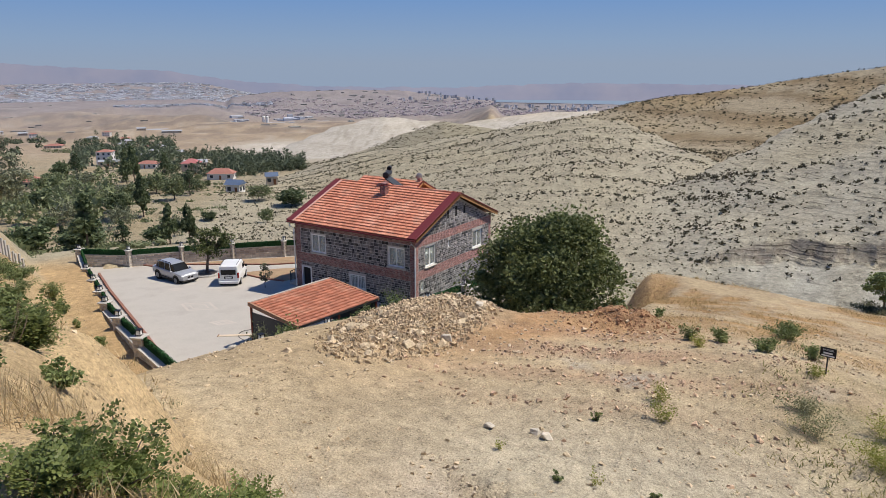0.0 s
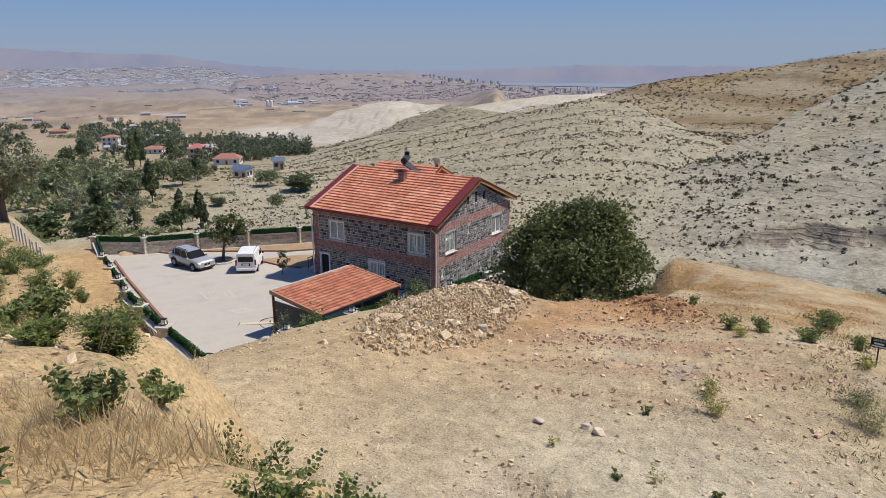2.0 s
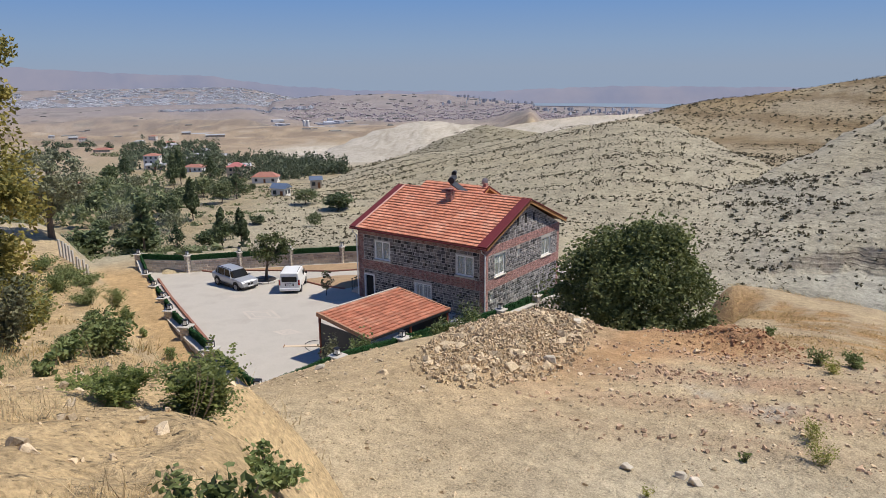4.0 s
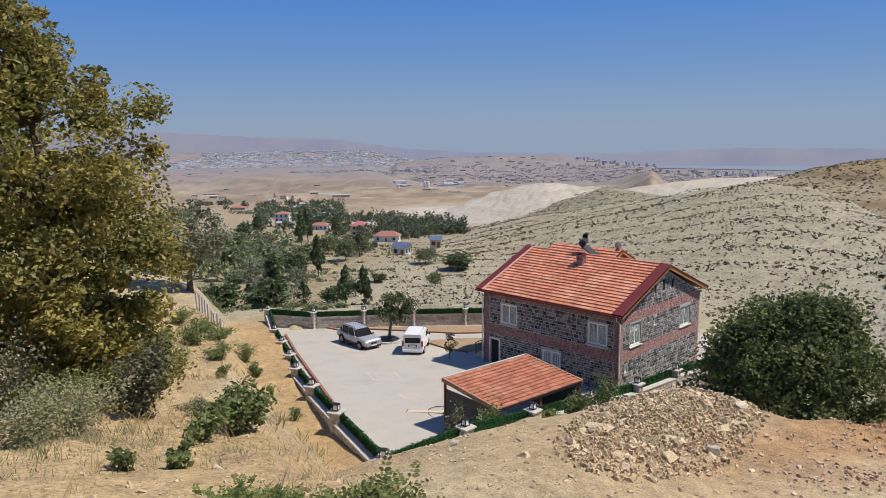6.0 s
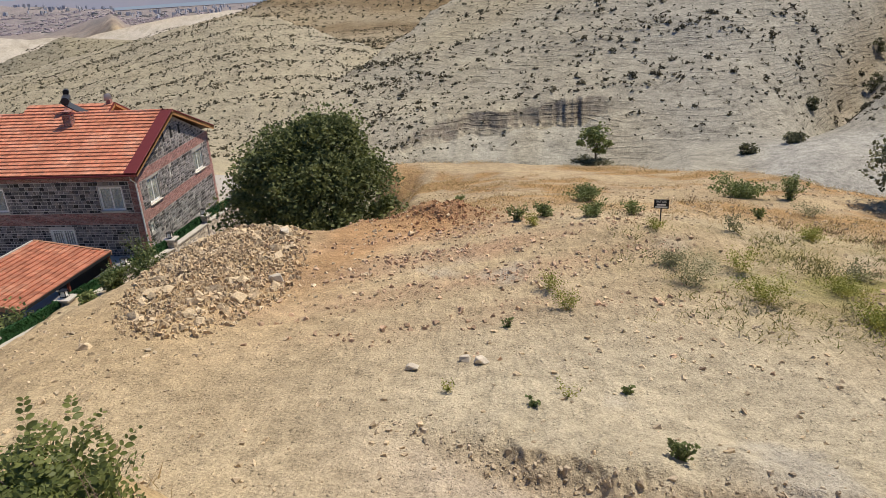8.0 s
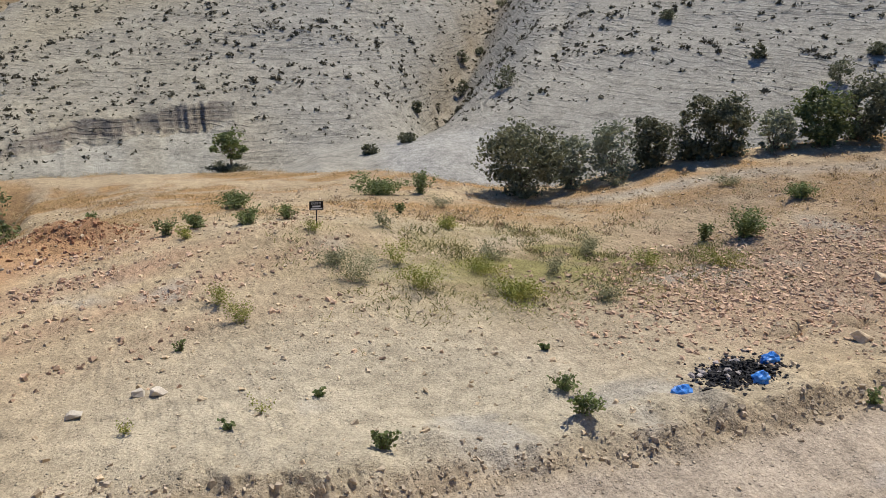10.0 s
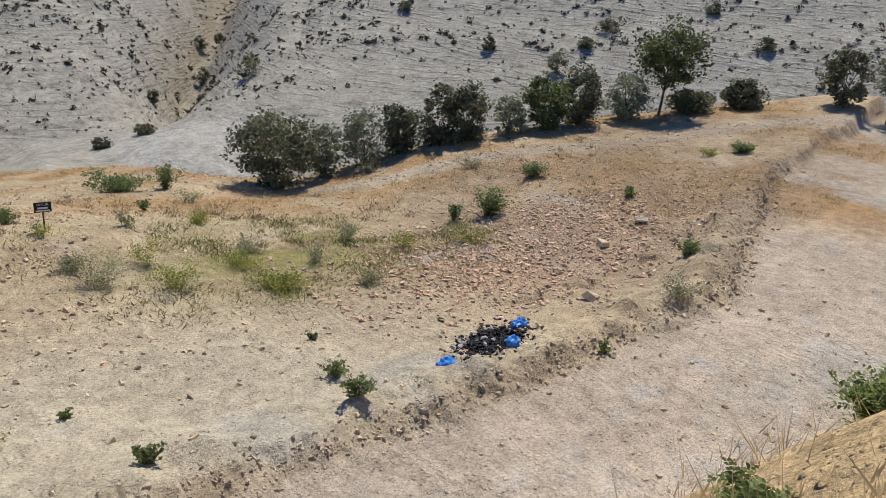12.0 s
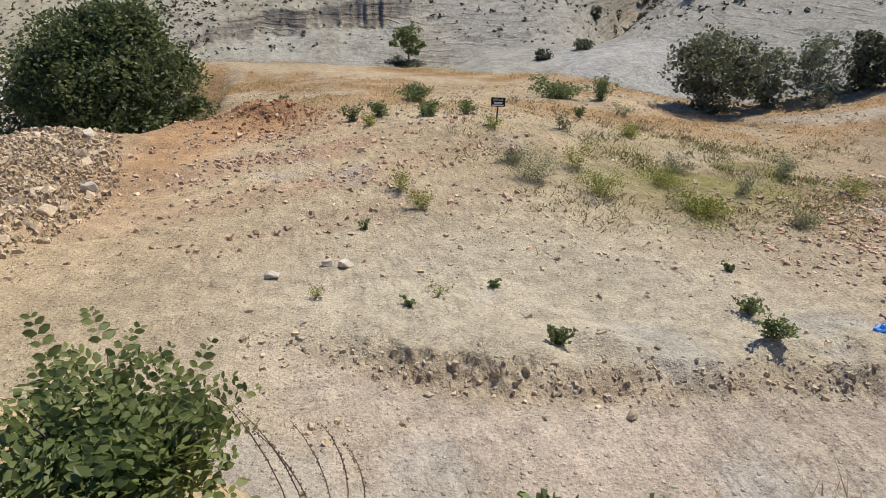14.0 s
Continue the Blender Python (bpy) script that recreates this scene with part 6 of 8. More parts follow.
LEAF = {
    "walnut": leaf_material("walnut_leaf", (0.058, 0.080, 0.028), (0.205, 0.23, 0.085)),
    "oak": leaf_material("oak_leaf", (0.155, 0.157, 0.044), (0.50, 0.42, 0.118), 0.6, 0.35),
    "grey": leaf_material("grey_green_leaf", (0.186, 0.202, 0.124), (0.341, 0.357, 0.232)),
    "green": leaf_material("shrub_leaf", (0.115, 0.155, 0.050), (0.27, 0.31, 0.115)),
    "bush": leaf_material("near_shrub_leaf", (0.062, 0.096, 0.028), (0.195, 0.228, 0.075), 0.45, 0.25),
    "yellow": leaf_material("yellow_green_leaf", (0.217, 0.248, 0.046), (0.388, 0.357, 0.093)),
    "hollow_weed": leaf_material("hollow_weed_leaf", (0.125, 0.135, 0.045), (0.335, 0.285, 0.105)),
    "dark": leaf_material("dark_shrub_leaf", (0.090, 0.100, 0.052), (0.235, 0.23, 0.13)),
    "feather": leaf_material("feathery_weed", (0.202, 0.217, 0.116), (0.372, 0.341, 0.186)),
    "poplar": leaf_material("poplar_leaf", (0.075, 0.108, 0.050), (0.19, 0.225, 0.11)),
    "valley": leaf_material("valley_leaf", (0.10, 0.130, 0.060), (0.25, 0.275, 0.14)),
    "willow_scrub": leaf_material("willow_scrub_leaf", (0.15, 0.165, 0.098), (0.31, 0.325, 0.205)),
    "thorn": leaf_material("dry_thorn", (0.105, 0.072, 0.042), (0.25, 0.165, 0.095), 0.85, 0.15),
    "pale_straw": leaf_material("bleached_grass", (0.50, 0.37, 0.19), (0.66, 0.53, 0.32), 0.8, 0.4),
    "sprig": leaf_material("feathered_leaf", (0.125, 0.165, 0.047), (0.30, 0.335, 0.11), 0.5, 0.45),
    "straw": leaf_material("dry_grass", (0.36, 0.25, 0.10), (0.50, 0.38, 0.19), 0.8, 0.25),
    "scrub": leaf_material("hill_scrub", (0.050, 0.046, 0.027), (0.140, 0.120, 0.070), 0.8, 0.05),
    "twig": leaf_material("dry_twig", (0.17, 0.12, 0.08), (0.28, 0.21, 0.14), 0.9, 0.0),
}


def leaves(pts, size, r, up=0.35, long=1.7):
    """One folded leaf a point: four corners of a diamond, turned at random."""
    n = len(pts)
    d = r.normal(size=(n, 3))
    d[:, 2] = d[:, 2] * 0.7 - 0.15
    d /= np.linalg.norm(d, axis=1)[:, None]
    s = np.cross(d, r.normal(size=(n, 3)) + np.array((0, 0, up)))
    s /= np.linalg.norm(s, axis=1)[:, None] + 1e-9
    w = np.cross(d, s)
    k = (size * (0.6 + 0.8 * r.random(n)))[:, None]
    V = np.stack([pts - d * k * long * 0.5, pts + s * k * 0.5 + w * k * 0.12, pts + d * k * long * 0.5, pts - s * k * 0.5 + w * k * 0.12], 1)
    return V.reshape(-1, 3), np.arange(4 * n).reshape(-1, 4)


def round_leaves(pts, size, r):
    """Broad oval leaves of six corners, folded a little along the middle."""
    n = len(pts)
    d = r.normal(size=(n, 3))
    d[:, 2] = d[:, 2] * 0.6 + 0.25
    d /= np.linalg.norm(d, axis=1)[:, None]
    s = np.cross(d, r.normal(size=(n, 3)) * 0.8 + np.array((0, 0, 1.0)))
    s /= np.linalg.norm(s, axis=1)[:, None] + 1e-9
    w = np.cross(s, d)
    k = (size * (0.55 + 0.8 * r.random(n)))[:, None]
    P = lambda a, b, c: pts + d * k * a + s * k * b + w * k * c
    V = np.stack([P(0, 0, 0), P(0.4, 0.36, 0.1), P(0.95, 0.33, 0.08), P(1.35, 0, -0.1), P(0.95, -0.33, 0.08), P(0.4, -0.36, 0.1)], 1)
    return V.reshape(-1, 3), np.arange(6 * n).reshape(-1, 6)


def crown_points(r, n, clusters, centre, radii, spread, hollow=0.45, flat=0.0):
    """Points in clumps that fill a lobed crown unevenly, most of them towards its outside."""
    lobes = r.normal(size=(9, 3))
    lobes /= np.linalg.norm(lobes, axis=1)[:, None]
    gain = 0.64 + 0.46 * r.random(9)
    c = r.normal(size=(clusters, 3))
    c /= np.linalg.norm(c, axis=1)[:, None]
    near = np.exp(4.5 * (c @ lobes.T - 1))
    reach = (near * gain).sum(1) / near.sum(1) + 0.12 * near.max(1)
    c *= ((hollow + (1 - hollow) * r.random(clusters) ** 0.5) * reach)[:, None]
    if flat:
        c[:, 2] = np.maximum(c[:, 2], -flat)
    c = c * np.array(radii) + np.array(centre)
    idx = r.integers(clusters, size=n)
    sp = spread * (0.35 + 1.3 * r.random(clusters) ** 1.5)
    p = r.normal(size=(n, 3))
    p *= np.minimum(1, 1.7 / np.linalg.norm(p, axis=1))[:, None]
    return c[idx] + p * sp[idx][:, None] * np.array((1, 1, 0.7)), c


def tree(name, label, category, x, y, h, width, kind, n=6000, leaf=0.1, clusters=60, bare=0.2, trunk=0.12, seed=1, group="", lean=(0, 0), flat=0.0, z=None, spread=None, limbs=12, hollow=0.45):
    """A tree of height h and crown width, bare up to that share of its height."""
    r = np.random.default_rng(seed)
    z = float(land_z(x, y)) - 0.05 if z is None else z
    t = thing(name, pose(x, y, z), label, category, group)
    cz, rz = h * (1 + bare) / 2, h * (1 - bare) / 2
    rx = width / 2
    p, c = crown_points(r, n, clusters, (lean[0], lean[1], cz), (rx * 0.86, rx * 0.86, rz * 0.88), spread or rx * 0.16, hollow, flat)
    p[:, 2] = np.maximum(p[:, 2], 0.04)
    v, f = leaves(p, leaf, r)
    arrays("crown", v, f, LEAF[kind], t)
    bm = bmesh.new()
    top = Vector((lean[0] * 0.7, lean[1] * 0.7, h * (bare + (1 - bare) * 0.45)))
    mid = Vector((lean[0] * 0.25 + r.normal() * 0.04, lean[1] * 0.25, h * bare * 0.8 + 0.1))
    tube(bm, [(0, 0, -0.15), tuple(mid * 0.5), tuple(mid), tuple((mid + top) / 2), tuple(top)], [trunk * 1.25, trunk, trunk * 0.85, trunk * 0.55, trunk * 0.2], 8)
    part("trunk", bm, MAT["bark"], t)
    bm = bmesh.new()
    for k in r.permutation(clusters)[:limbs]:
        q = Vector(c[k])
        s = mid.lerp(top, r.random() * 0.7)
        m = s.lerp(q, 0.5) + Vector((r.normal(), r.normal(), r.normal() + 0.6)) * rx * 0.06
        tube(bm, [tuple(s), tuple(m), tuple(q)], [trunk * 0.4, trunk * 0.25, trunk * 0.06], 5)
    part("branchwork", bm, MAT["bark"], t)
    return t


def shrub(name, label, x, y, w, h, kind, n, leaf, seed, group="", z=None, stems=9, category="shrub", twigs=True):
    """Leaves on many stems that fan out from one root."""
    r = np.random.default_rng(seed)
    z = float(land_z(x, y)) - 0.03 if z is None else z
    t = thing(name, pose(x, y, z), label, category, group)
    tips = np.stack([r.normal(0, w * 0.26, stems), r.normal(0, w * 0.26, stems), h * (0.55 + 0.45 * r.random(stems))], -1)
    s = r.integers(stems, size=n)
    k = r.random(n) ** 0.6
    p = tips[s] * k[:, None] * np.array((1, 1, 1)) + r.normal(size=(n, 3)) * np.array((w, w, h)) * 0.085
    p[:, 2] = np.clip(p[:, 2], 0.02, None)
    v, f = round_leaves(p, leaf, r) if kind == "bush" else leaves(p, leaf, r, long=1.6)
    arrays("foliage", v, f, LEAF[kind], t)
    if twigs:
        bm = bmesh.new()
        for q in tips:
            m = Vector(q) * 0.55 + Vector((r.normal(), r.normal(), 0)) * w * 0.03
            tube(bm, [(0, 0, -0.03), tuple(m), tuple(q)], [0.012 + 0.006 * h, 0.008, 0.003], 4)
        part("branchwork", bm, MAT["bark"], t)
    return t


tree("walnut_tree", "broad dark green walnut tree with foliage down to the ground", "tree", 11.5, -1.8, 11.6 - float(land_z(11.5, -1.8)), 11.3, "walnut", 78000, 0.135, 300, -0.40, 0.2, 15, spread=0.60, limbs=14, hollow=0.66)


def oak():
    """The old oak: a broad lower crown, a shoulder and a narrow ragged top, each built of many small clumps."""
    x, y = 3.0, -34.4
    r = np.random.default_rng(6)
    t = thing("oak_tree", pose(x, y, float(land_z(x, y)) - 0.1), "tall yellow-green oak on the bank slope", "tree")
    pts, tips = [], []
    for n, k, c, rad, sp in ((44000, 190, (0.0, -0.1, 3.9), (4.1, 4.1, 3.7), 0.42), (27000, 130, (0.0, 0.0, 7.3), (3.2, 3.3, 2.5), 0.40), (11000, 70, (-0.3, -0.9, 10.1), (1.8, 1.9, 1.6), 0.32), (10000, 70, (0.6, 1.0, 1.9), (2.0, 2.0, 2.1), 0.36), (4000, 26, (-0.6, -1.4, 11.6), (0.9, 1.0, 0.8), 0.26)):
        p, q = crown_points(r, n, k, c, rad, sp, 0.42)
        pts.append(p)
        tips.append(q[r.permutation(k)[:max(8, k // 6)]])
    p = np.concatenate(pts)
    p[:, 2] = np.maximum(p[:, 2], 0.05)
    v, f = leaves(p, 0.092, r)
    arrays("crown", v, f, LEAF["oak"], t)
    bm = bmesh.new()
    stem = [Vector(q) for q in ((0, 0, -0.3), (0.1, 0.05, 1.6), (-0.1, 0.1, 3.6), (0.1, 0.2, 6.0), (-0.3, 0, 8.4), (-0.7, -0.3, 10.4))]
    tube(bm, [tuple(q) for q in stem], [0.34, 0.27, 0.22, 0.16, 0.09, 0.03], 10)
    part("trunk", bm, MAT["bark"], t)
    bm = bmesh.new()
    for q in np.concatenate(tips):
        q = Vector(q)
        s0 = min(stem[1:-1], key=lambda m: abs(m.z - max(q.z - 1.4, 1.0)))
        m = s0.lerp(q, 0.5) + Vector((r.normal(), r.normal(), r.normal() + 0.5)) * 0.2
        tube(bm, [tuple(s0), tuple(m), tuple(q)], [0.085, 0.05, 0.012], 5)
    part("branchwork", bm, MAT["bark"], t)


oak()
tree("willow_tree", "grey-green willow beyond the bank", "tree", -36.2, -12.2, 8.2, 8.4, "grey", 13000, 0.15, 110, 0.22, 0.28, 7, spread=0.45, limbs=30)
tree("yard_tree", "small dark fruit tree in a round bed on the yard", "tree", -22.5, -0.8, 4.7, 3.6, "walnut", 3600, 0.13, 34, 0.3, 0.13, 8, lean=(0.5, 0.5), z=pave_z(-22.5, -0.8), spread=0.35)
bm = bmesh.new()
for k in range(14):
    a, b = 2 * math.pi * k / 14, 2 * math.pi * (k + 0.92) / 14
    vs = []
    for ang in (a, b):
        for rad, zz in ((0.95, -0.06), (1.22, -0.06), (1.2, 0.2), (0.97, 0.2)):
            vs.append(bm.verts.new((rad * math.cos(ang), rad * math.sin(ang), zz)))
    for q in ((0, 1, 2, 3), (7, 6, 5, 4), (0, 4, 5, 1), (1, 5, 6, 2), (2, 6, 7, 3), (3, 7, 4, 0)):
        bm.faces.new([vs[i] for i in q])
bmesh.ops.recalc_face_normals(bm, faces=bm.faces)
bed = thing("tree_bed", pose(-22.4, -0.95, pave_z(-22.4, -0.95)), "round kerbed bed of dark soil under the fruit tree", "planting bed")
part("kerb_ring", bm, MAT["kerb"], bed, "pale stone kerb ring")
bm = bmesh.new()
bmesh.ops.create_circle(bm, cap_ends=True, radius=1.0, segments=20, matrix=Matrix.Translation((0, 0, 0.09)))
part("soil", bm, MAT["bark"], bed, "dark watered soil")
tree("sapling", "thin young conifer in a planting ring", "sapling", -14.4, -1.4, 2.3, 1.0, "dark", 700, 0.08, 20, 0.1, 0.03, 9, z=pave_z(-14.4, -1.4), spread=0.12)
tree("young_walnut", "small lone walnut on the pad's brow", "tree", 29.3, 17.0, 3.9, 3.7, "green", 1500, 0.16, 22, 0.27, 0.08, 10, spread=0.32)

# bearing from the walker, height, width
BROW_TREES = [("dark", -31.3, 3.6, 4.6), ("grey", -35.4, 2.5, 2.5), ("grey", -38.5, 3.1, 2.9), ("dark", -41.2, 2.7, 2.5), ("dark", -44.4, 3.1, 2.4), ("dark", -46.6, 3.0, 2.4), ("grey", -49.8, 2.2, 2.0), ("green", -52.6, 3.1, 3.2), ("dark", -55.2, 3.2, 3.0), ("grey", -58.6, 2.7, 2.8),
              ("green", -61.1, 6.2, 4.3), ("dark", -63.2, 1.3, 2.8), ("dark", -66.6, 1.7, 2.6), ("dark", -73.0, 3.3, 2.8), ("grey", -76.0, 5.4, 3.4)]
for i, (k, a, h, w) in enumerate(BROW_TREES):
    tall = h > 5
    d = np.interp(-a, [31, 40, 49, 61, 70, 80], [39.0, 42.0, 44.5, 50.0, 55.5, 57])
    x, y = 22.2 + d * math.sin(radians(-a - 1.0)), -39.6 + d * math.cos(radians(-a - 1.0))
    tree("brow_tree", {"dark": "dark low tree on the straw-covered brow", "grey": "thin grey-green tree on the straw-covered brow", "green": "leafy green tree standing on the brow"}[k], "tree", x, y, h * (1.0 if tall else 1.25), w * 1.12, "walnut" if k == "green" else k, int(1500 * w * (0.55 if k == "grey" else 1)), 0.13, 60, 0.28 if tall else -0.12, 0.09, 100 + i, "trees along the brow", spread=w * 0.11)

# shrubs: kind, place, width, height
BANK = [("g", 13.8, -34.8, 1.0, 0.85), ("g", 14.7, -35.9, 0.65, 0.42), ("g", 17.0, -37.25, 0.33, 0.28), ("g", 16.4, -37.6, 0.32, 0.3), ("d", 9.9, -34.9, 1.3, 1.6), ("g", -9.0, -25.9, 1.6, 1.7), ("d", -3.0, -32.7, 3.2, 2.4), ("d", 2.5, -33.6, 2.6, 1.5), ("g", 6.5, -35.2, 2.0, 1.3), ("f", 14.5, -38.1, 1.2, 0.7),
        ("f", 13.5, -37.3, 1.4, 0.75), ("f", 11.5, -36.6, 1.5, 0.8), ("g", -21.0, -15.6, 1.6, 1.4), ("g", -16.5, -17.3, 0.9, 0.9), ("g", -12.0, -18.9, 0.6, 0.6), ("g", -6.4, -20.9, 0.7, 0.7), ("g", -17.5, -20.9, 2.4, 1.4), ("g", -19.2, -18.6, 2.2, 1.0), ("g", -22.0, -18.2, 2.4, 0.9), ("g", -25.0, -18.6, 2.4, 0.9),
        ("g", -15.8, -23.4, 2.2, 1.2), ("g", -13.0, -21.6, 1.6, 1.0), ("g", -8.7, -23.6, 0.8, 0.6), ("d", 7.5, -37.2, 1.8, 1.5), ("d", -7.0, -29.8, 2.4, 1.6), ("f", 9.0, -33.3, 0.7, 0.4), ("g", 12.2, -33.6, 0.4, 0.3), ("g", 4.0, -30.6, 0.7, 0.5), ("f", 1.5, -30.0, 0.9, 0.5)]
CLOSE = [("g", 22.4, -38.1, 0.6, 0.26), ("b", 23.85, -38.35, 0.62, 0.46), ("b", 24.5, -40.6, 0.5, 0.3), ("g", 23.6, -39.4, 0.5, 0.4)]
PAD = [("y", 21.4, -26.6, 0.36, 0.34), ("y", 24.0, -26.5, 0.37, 0.36), ("g", 23.3, -27.1, 0.28, 0.22), ("g", 23.0, -13.7, 0.66, 0.7), ("g", 24.1, -12.9, 0.9, 0.6), ("y", 23.6, -14.5, 0.96, 0.55), ("g", 25.8, -13.8, 1.0, 0.65), ("y", 27.7, -16.0, 0.9, 0.42), ("g", 27.4, -13.2, 0.68, 0.6), ("g", 26.0, -9.2, 1.54, 0.75),
       ("g", 22.7, -23.0, 0.27, 0.31), ("y", 23.9, -20.7, 0.84, 0.66), ("y", 24.3, -21.9, 0.89, 0.74), ("f", 28.2, -20.1, 1.45, 1.05), ("g", 25.9, -29.0, 0.5, 0.5), ("g", 25.4, -26.1, 0.26, 0.21), ("g", 30.9, -27.5, 0.58, 0.46), ("g", 30.0, -29.5, 0.65, 0.5)]
SLOPE = [("y", 29.9, -18.8, 1.04, 0.85), ("y", 30.0, -20.8, 1.5, 0.89), ("f", 34.9, -20.6, 0.97, 0.76), ("g", 44.3, -19.8, 1.4, 1.3), ("g", 42.9, -19.1, 0.63, 0.76), ("g", 49.9, -17.4, 1.4, 0.7), ("g", 45.2, -28.6, 1.06, 0.6), ("f", 40.7, -30.8, 1.3, 0.5), ("f", 35.3, -9.9, 1.07, 0.66), ("y", 33.3, -15.1, 1.35, 0.5),
         ("y", 32.6, -19.8, 1.7, 0.4), ("y", 32.6, -22.0, 2.2, 0.5), ("f", 37.4, -18.9, 1.29, 0.7), ("y", 38.7, -20.8, 1.06, 0.6), ("y", 41.1, -21.9, 1.5, 0.75), ("g", 33.6, -5.6, 2.3, 0.85), ("g", 35.9, -5.9, 1.1, 1.3), ("g", 36.6, -31.1, 0.36, 0.36), ("g", 50.0, -23.0, 0.79, 0.5)]
FAR_SLOPE = [("d", 28.8, 15.8, 2.6, 0.55), ("g", 60.4, -23.0, 1.3, 0.5), ("y", 58.4, -22.3, 1.2, 0.5), ("f", 30.6, -15.3, 0.86, 0.7), ("g", 32.9, -11.0, 0.5, 0.5), ("f", 27.8, -18.7, 1.1, 0.5), ("g", 31.7, -25.4, 0.28, 0.21), ("f", 46.4, -8.6, 1.2, 0.6), ("f", 49.1, -13.8, 1.2, 0.6), ("g", 20.3, -8.6, 0.7, 0.5), ("f", 33.5, -18.6, 1.3, 0.5), ("f", 35.2, -23.2, 1.2, 0.5)]
WALLSIDE = [("b", 4.7, -9.5, 2.0, 2.4), ("b", 4.3, -11.4, 1.5, 1.2), ("g", 1.6, -14.9, 1.9, 3.4), ("g", 0.9, -13.6, 1.2, 2.2), ("d", -0.6, -14.6, 1.2, 2.5), ("g", 4.4, -13.6, 0.9, 0.8), ("g", 4.6, -15.8, 0.5, 0.45)]
SAY = {"g": ("green", "leafy green shrub"), "d": ("dark", "dark twiggy shrub"), "b": ("bush", "glossy dark green shrub with broad leaves"), "y": ("yellow", "low yellow-green weed"), "f": ("feather", "feathery grey-green weed")}
for where, rows, dens, ls in ((" on the dirt bank", BANK, 1600, 0.055), (" at the bank's edge", CLOSE, 2400, 0.036), (" on the earth pad", PAD, 700, 0.055), (" on the stony slope", SLOPE, 700, 0.06), (" on the straw slope", FAR_SLOPE, 600, 0.07), (" beside the garden wall", WALLSIDE, 900, 0.09)):
    for i, (k, x, y, w, h) in enumerate(rows):
        kind, words = SAY[k]
        n = int(np.clip(dens * w * (w + h) * 0.8, 90, 2600))
        shrub("shrub" if k in "gdb" else "weed", words + where, x, y, w * 1.1, h, kind, n, ls * (0.55 if k in "yf" else 1.0) * (1.25 if w > 2 else 1.0), 300 + i * 7 + len(where), "plants" + where, z=pave_z(x, y) if x < 2.5 and y > -18 and x > -3 else None, stems=14 if w > 1 else 8, category="shrub" if k in "gdb" else "weed", twigs=k in "gdb")
def sprig_bush(x, y, top, w, seed, label, stems=26, kind="bush"):
    """A bush of arching stems that bear feathered leaves, each a stalk with pairs of oval leaflets."""
    r = np.random.default_rng(seed)
    z0 = float(land_z(x, y)) - 0.05
    h = top - z0
    t = thing("bush", pose(x, y, z0), label, "shrub", "broad bushes at the bank's edge")
    V, bm = [], bmesh.new()
    for s in range(stems):
        a, reach = r.random() * 6.283, w * 0.5 * (0.25 + 0.8 * r.random())
        hh = h * (0.62 + 0.38 * r.random()) * (1 - 0.25 * reach / w)
        ax = np.array((math.cos(a), math.sin(a), 0))
        curve = lambda k: ax * reach * k ** 1.6 + np.array((0, 0, hh * (k - 0.10 * k ** 3)))
        tube(bm, [tuple(curve(k)) for k in (0, 0.3, 0.6, 0.85, 1.0)], [0.014, 0.011, 0.008, 0.005, 0.002], 5)
        for k in np.linspace(0.30, 1.0, int(12 + 6 * h)):
            for q in range(2):
                b = a + r.normal() * 1.5 + q * 3.1
                ln = (0.19 + 0.16 * r.random()) * min(1.0, 0.35 + h)
                d = np.array((math.cos(b), math.sin(b), 0.75 + 0.5 * r.normal()))
                d /= np.linalg.norm(d)
                side = np.cross(d, (0, 0, 1.0))
                side /= np.linalg.norm(side)
                up = np.cross(side, d)
                p0 = curve(k)
                for i in range(5):
                    f = 0.25 + 0.17 * i
                    c = p0 + d * ln * f - np.array((0, 0, 0.35)) * ln * f * f
                    for sg in (-1, 1):
                        size = (0.027 + 0.014 * r.random()) * (1.15 - 0.12 * i) * min(1.0, 0.55 + 0.6 * h)
                        n = side * sg + d * 0.45 + up * 0.25 * r.normal()
                        n /= np.linalg.norm(n)
                        m = np.cross(n, up + 0.3 * r.normal(size=3))
                        m /= np.linalg.norm(m)
                        V.append([c, c + n * size * 0.45 + m * size * 0.38, c + n * size * 1.0 + m * size * 0.34, c + n * size * 1.35 - up * size * 0.15, c + n * size * 1.0 - m * size * 0.34, c + n * size * 0.45 - m * size * 0.38])
    V = np.array(V).reshape(-1, 3)
    V[:, 2] = np.maximum(V[:, 2], 0.03)
    arrays("foliage", V, np.arange(len(V)).reshape(-1, 6), LEAF[kind], t)
    part("branchwork", bm, MAT["bark"], t)
    return t


sprig_bush(20.80, -37.52, 15.37, 0.72, 21, "tall green bush with feathered leaves on the bank's edge", 21, "sprig")
sprig_bush(20.4, -38.1, 15.27, 0.7, 22, "green bush with feathered leaves among dry straw", 14, "sprig")
sprig_bush(19.4, -37.9, 14.85, 0.8, 23, "green bush with feathered leaves on the bank slope", 16, "sprig")
for x, y, up, w, n in ((24.85, -38.8, 0.20, 0.3, 6), (26.15, -40.1, 0.26, 0.5, 9), (26.3, -39.85, 0.24, 0.5, 9), (26.2, -38.9, 0.36, 0.6, 11), (26.0, -40.0, 0.24, 0.7, 10), (26.5, -39.6, 0.24, 0.6, 9)):
    sprig_bush(x, y, float(land_z(x, y)) + up, w, int(x * 20), "low yellow-green bush with feathered leaves at the bank's edge", n, "sprig")

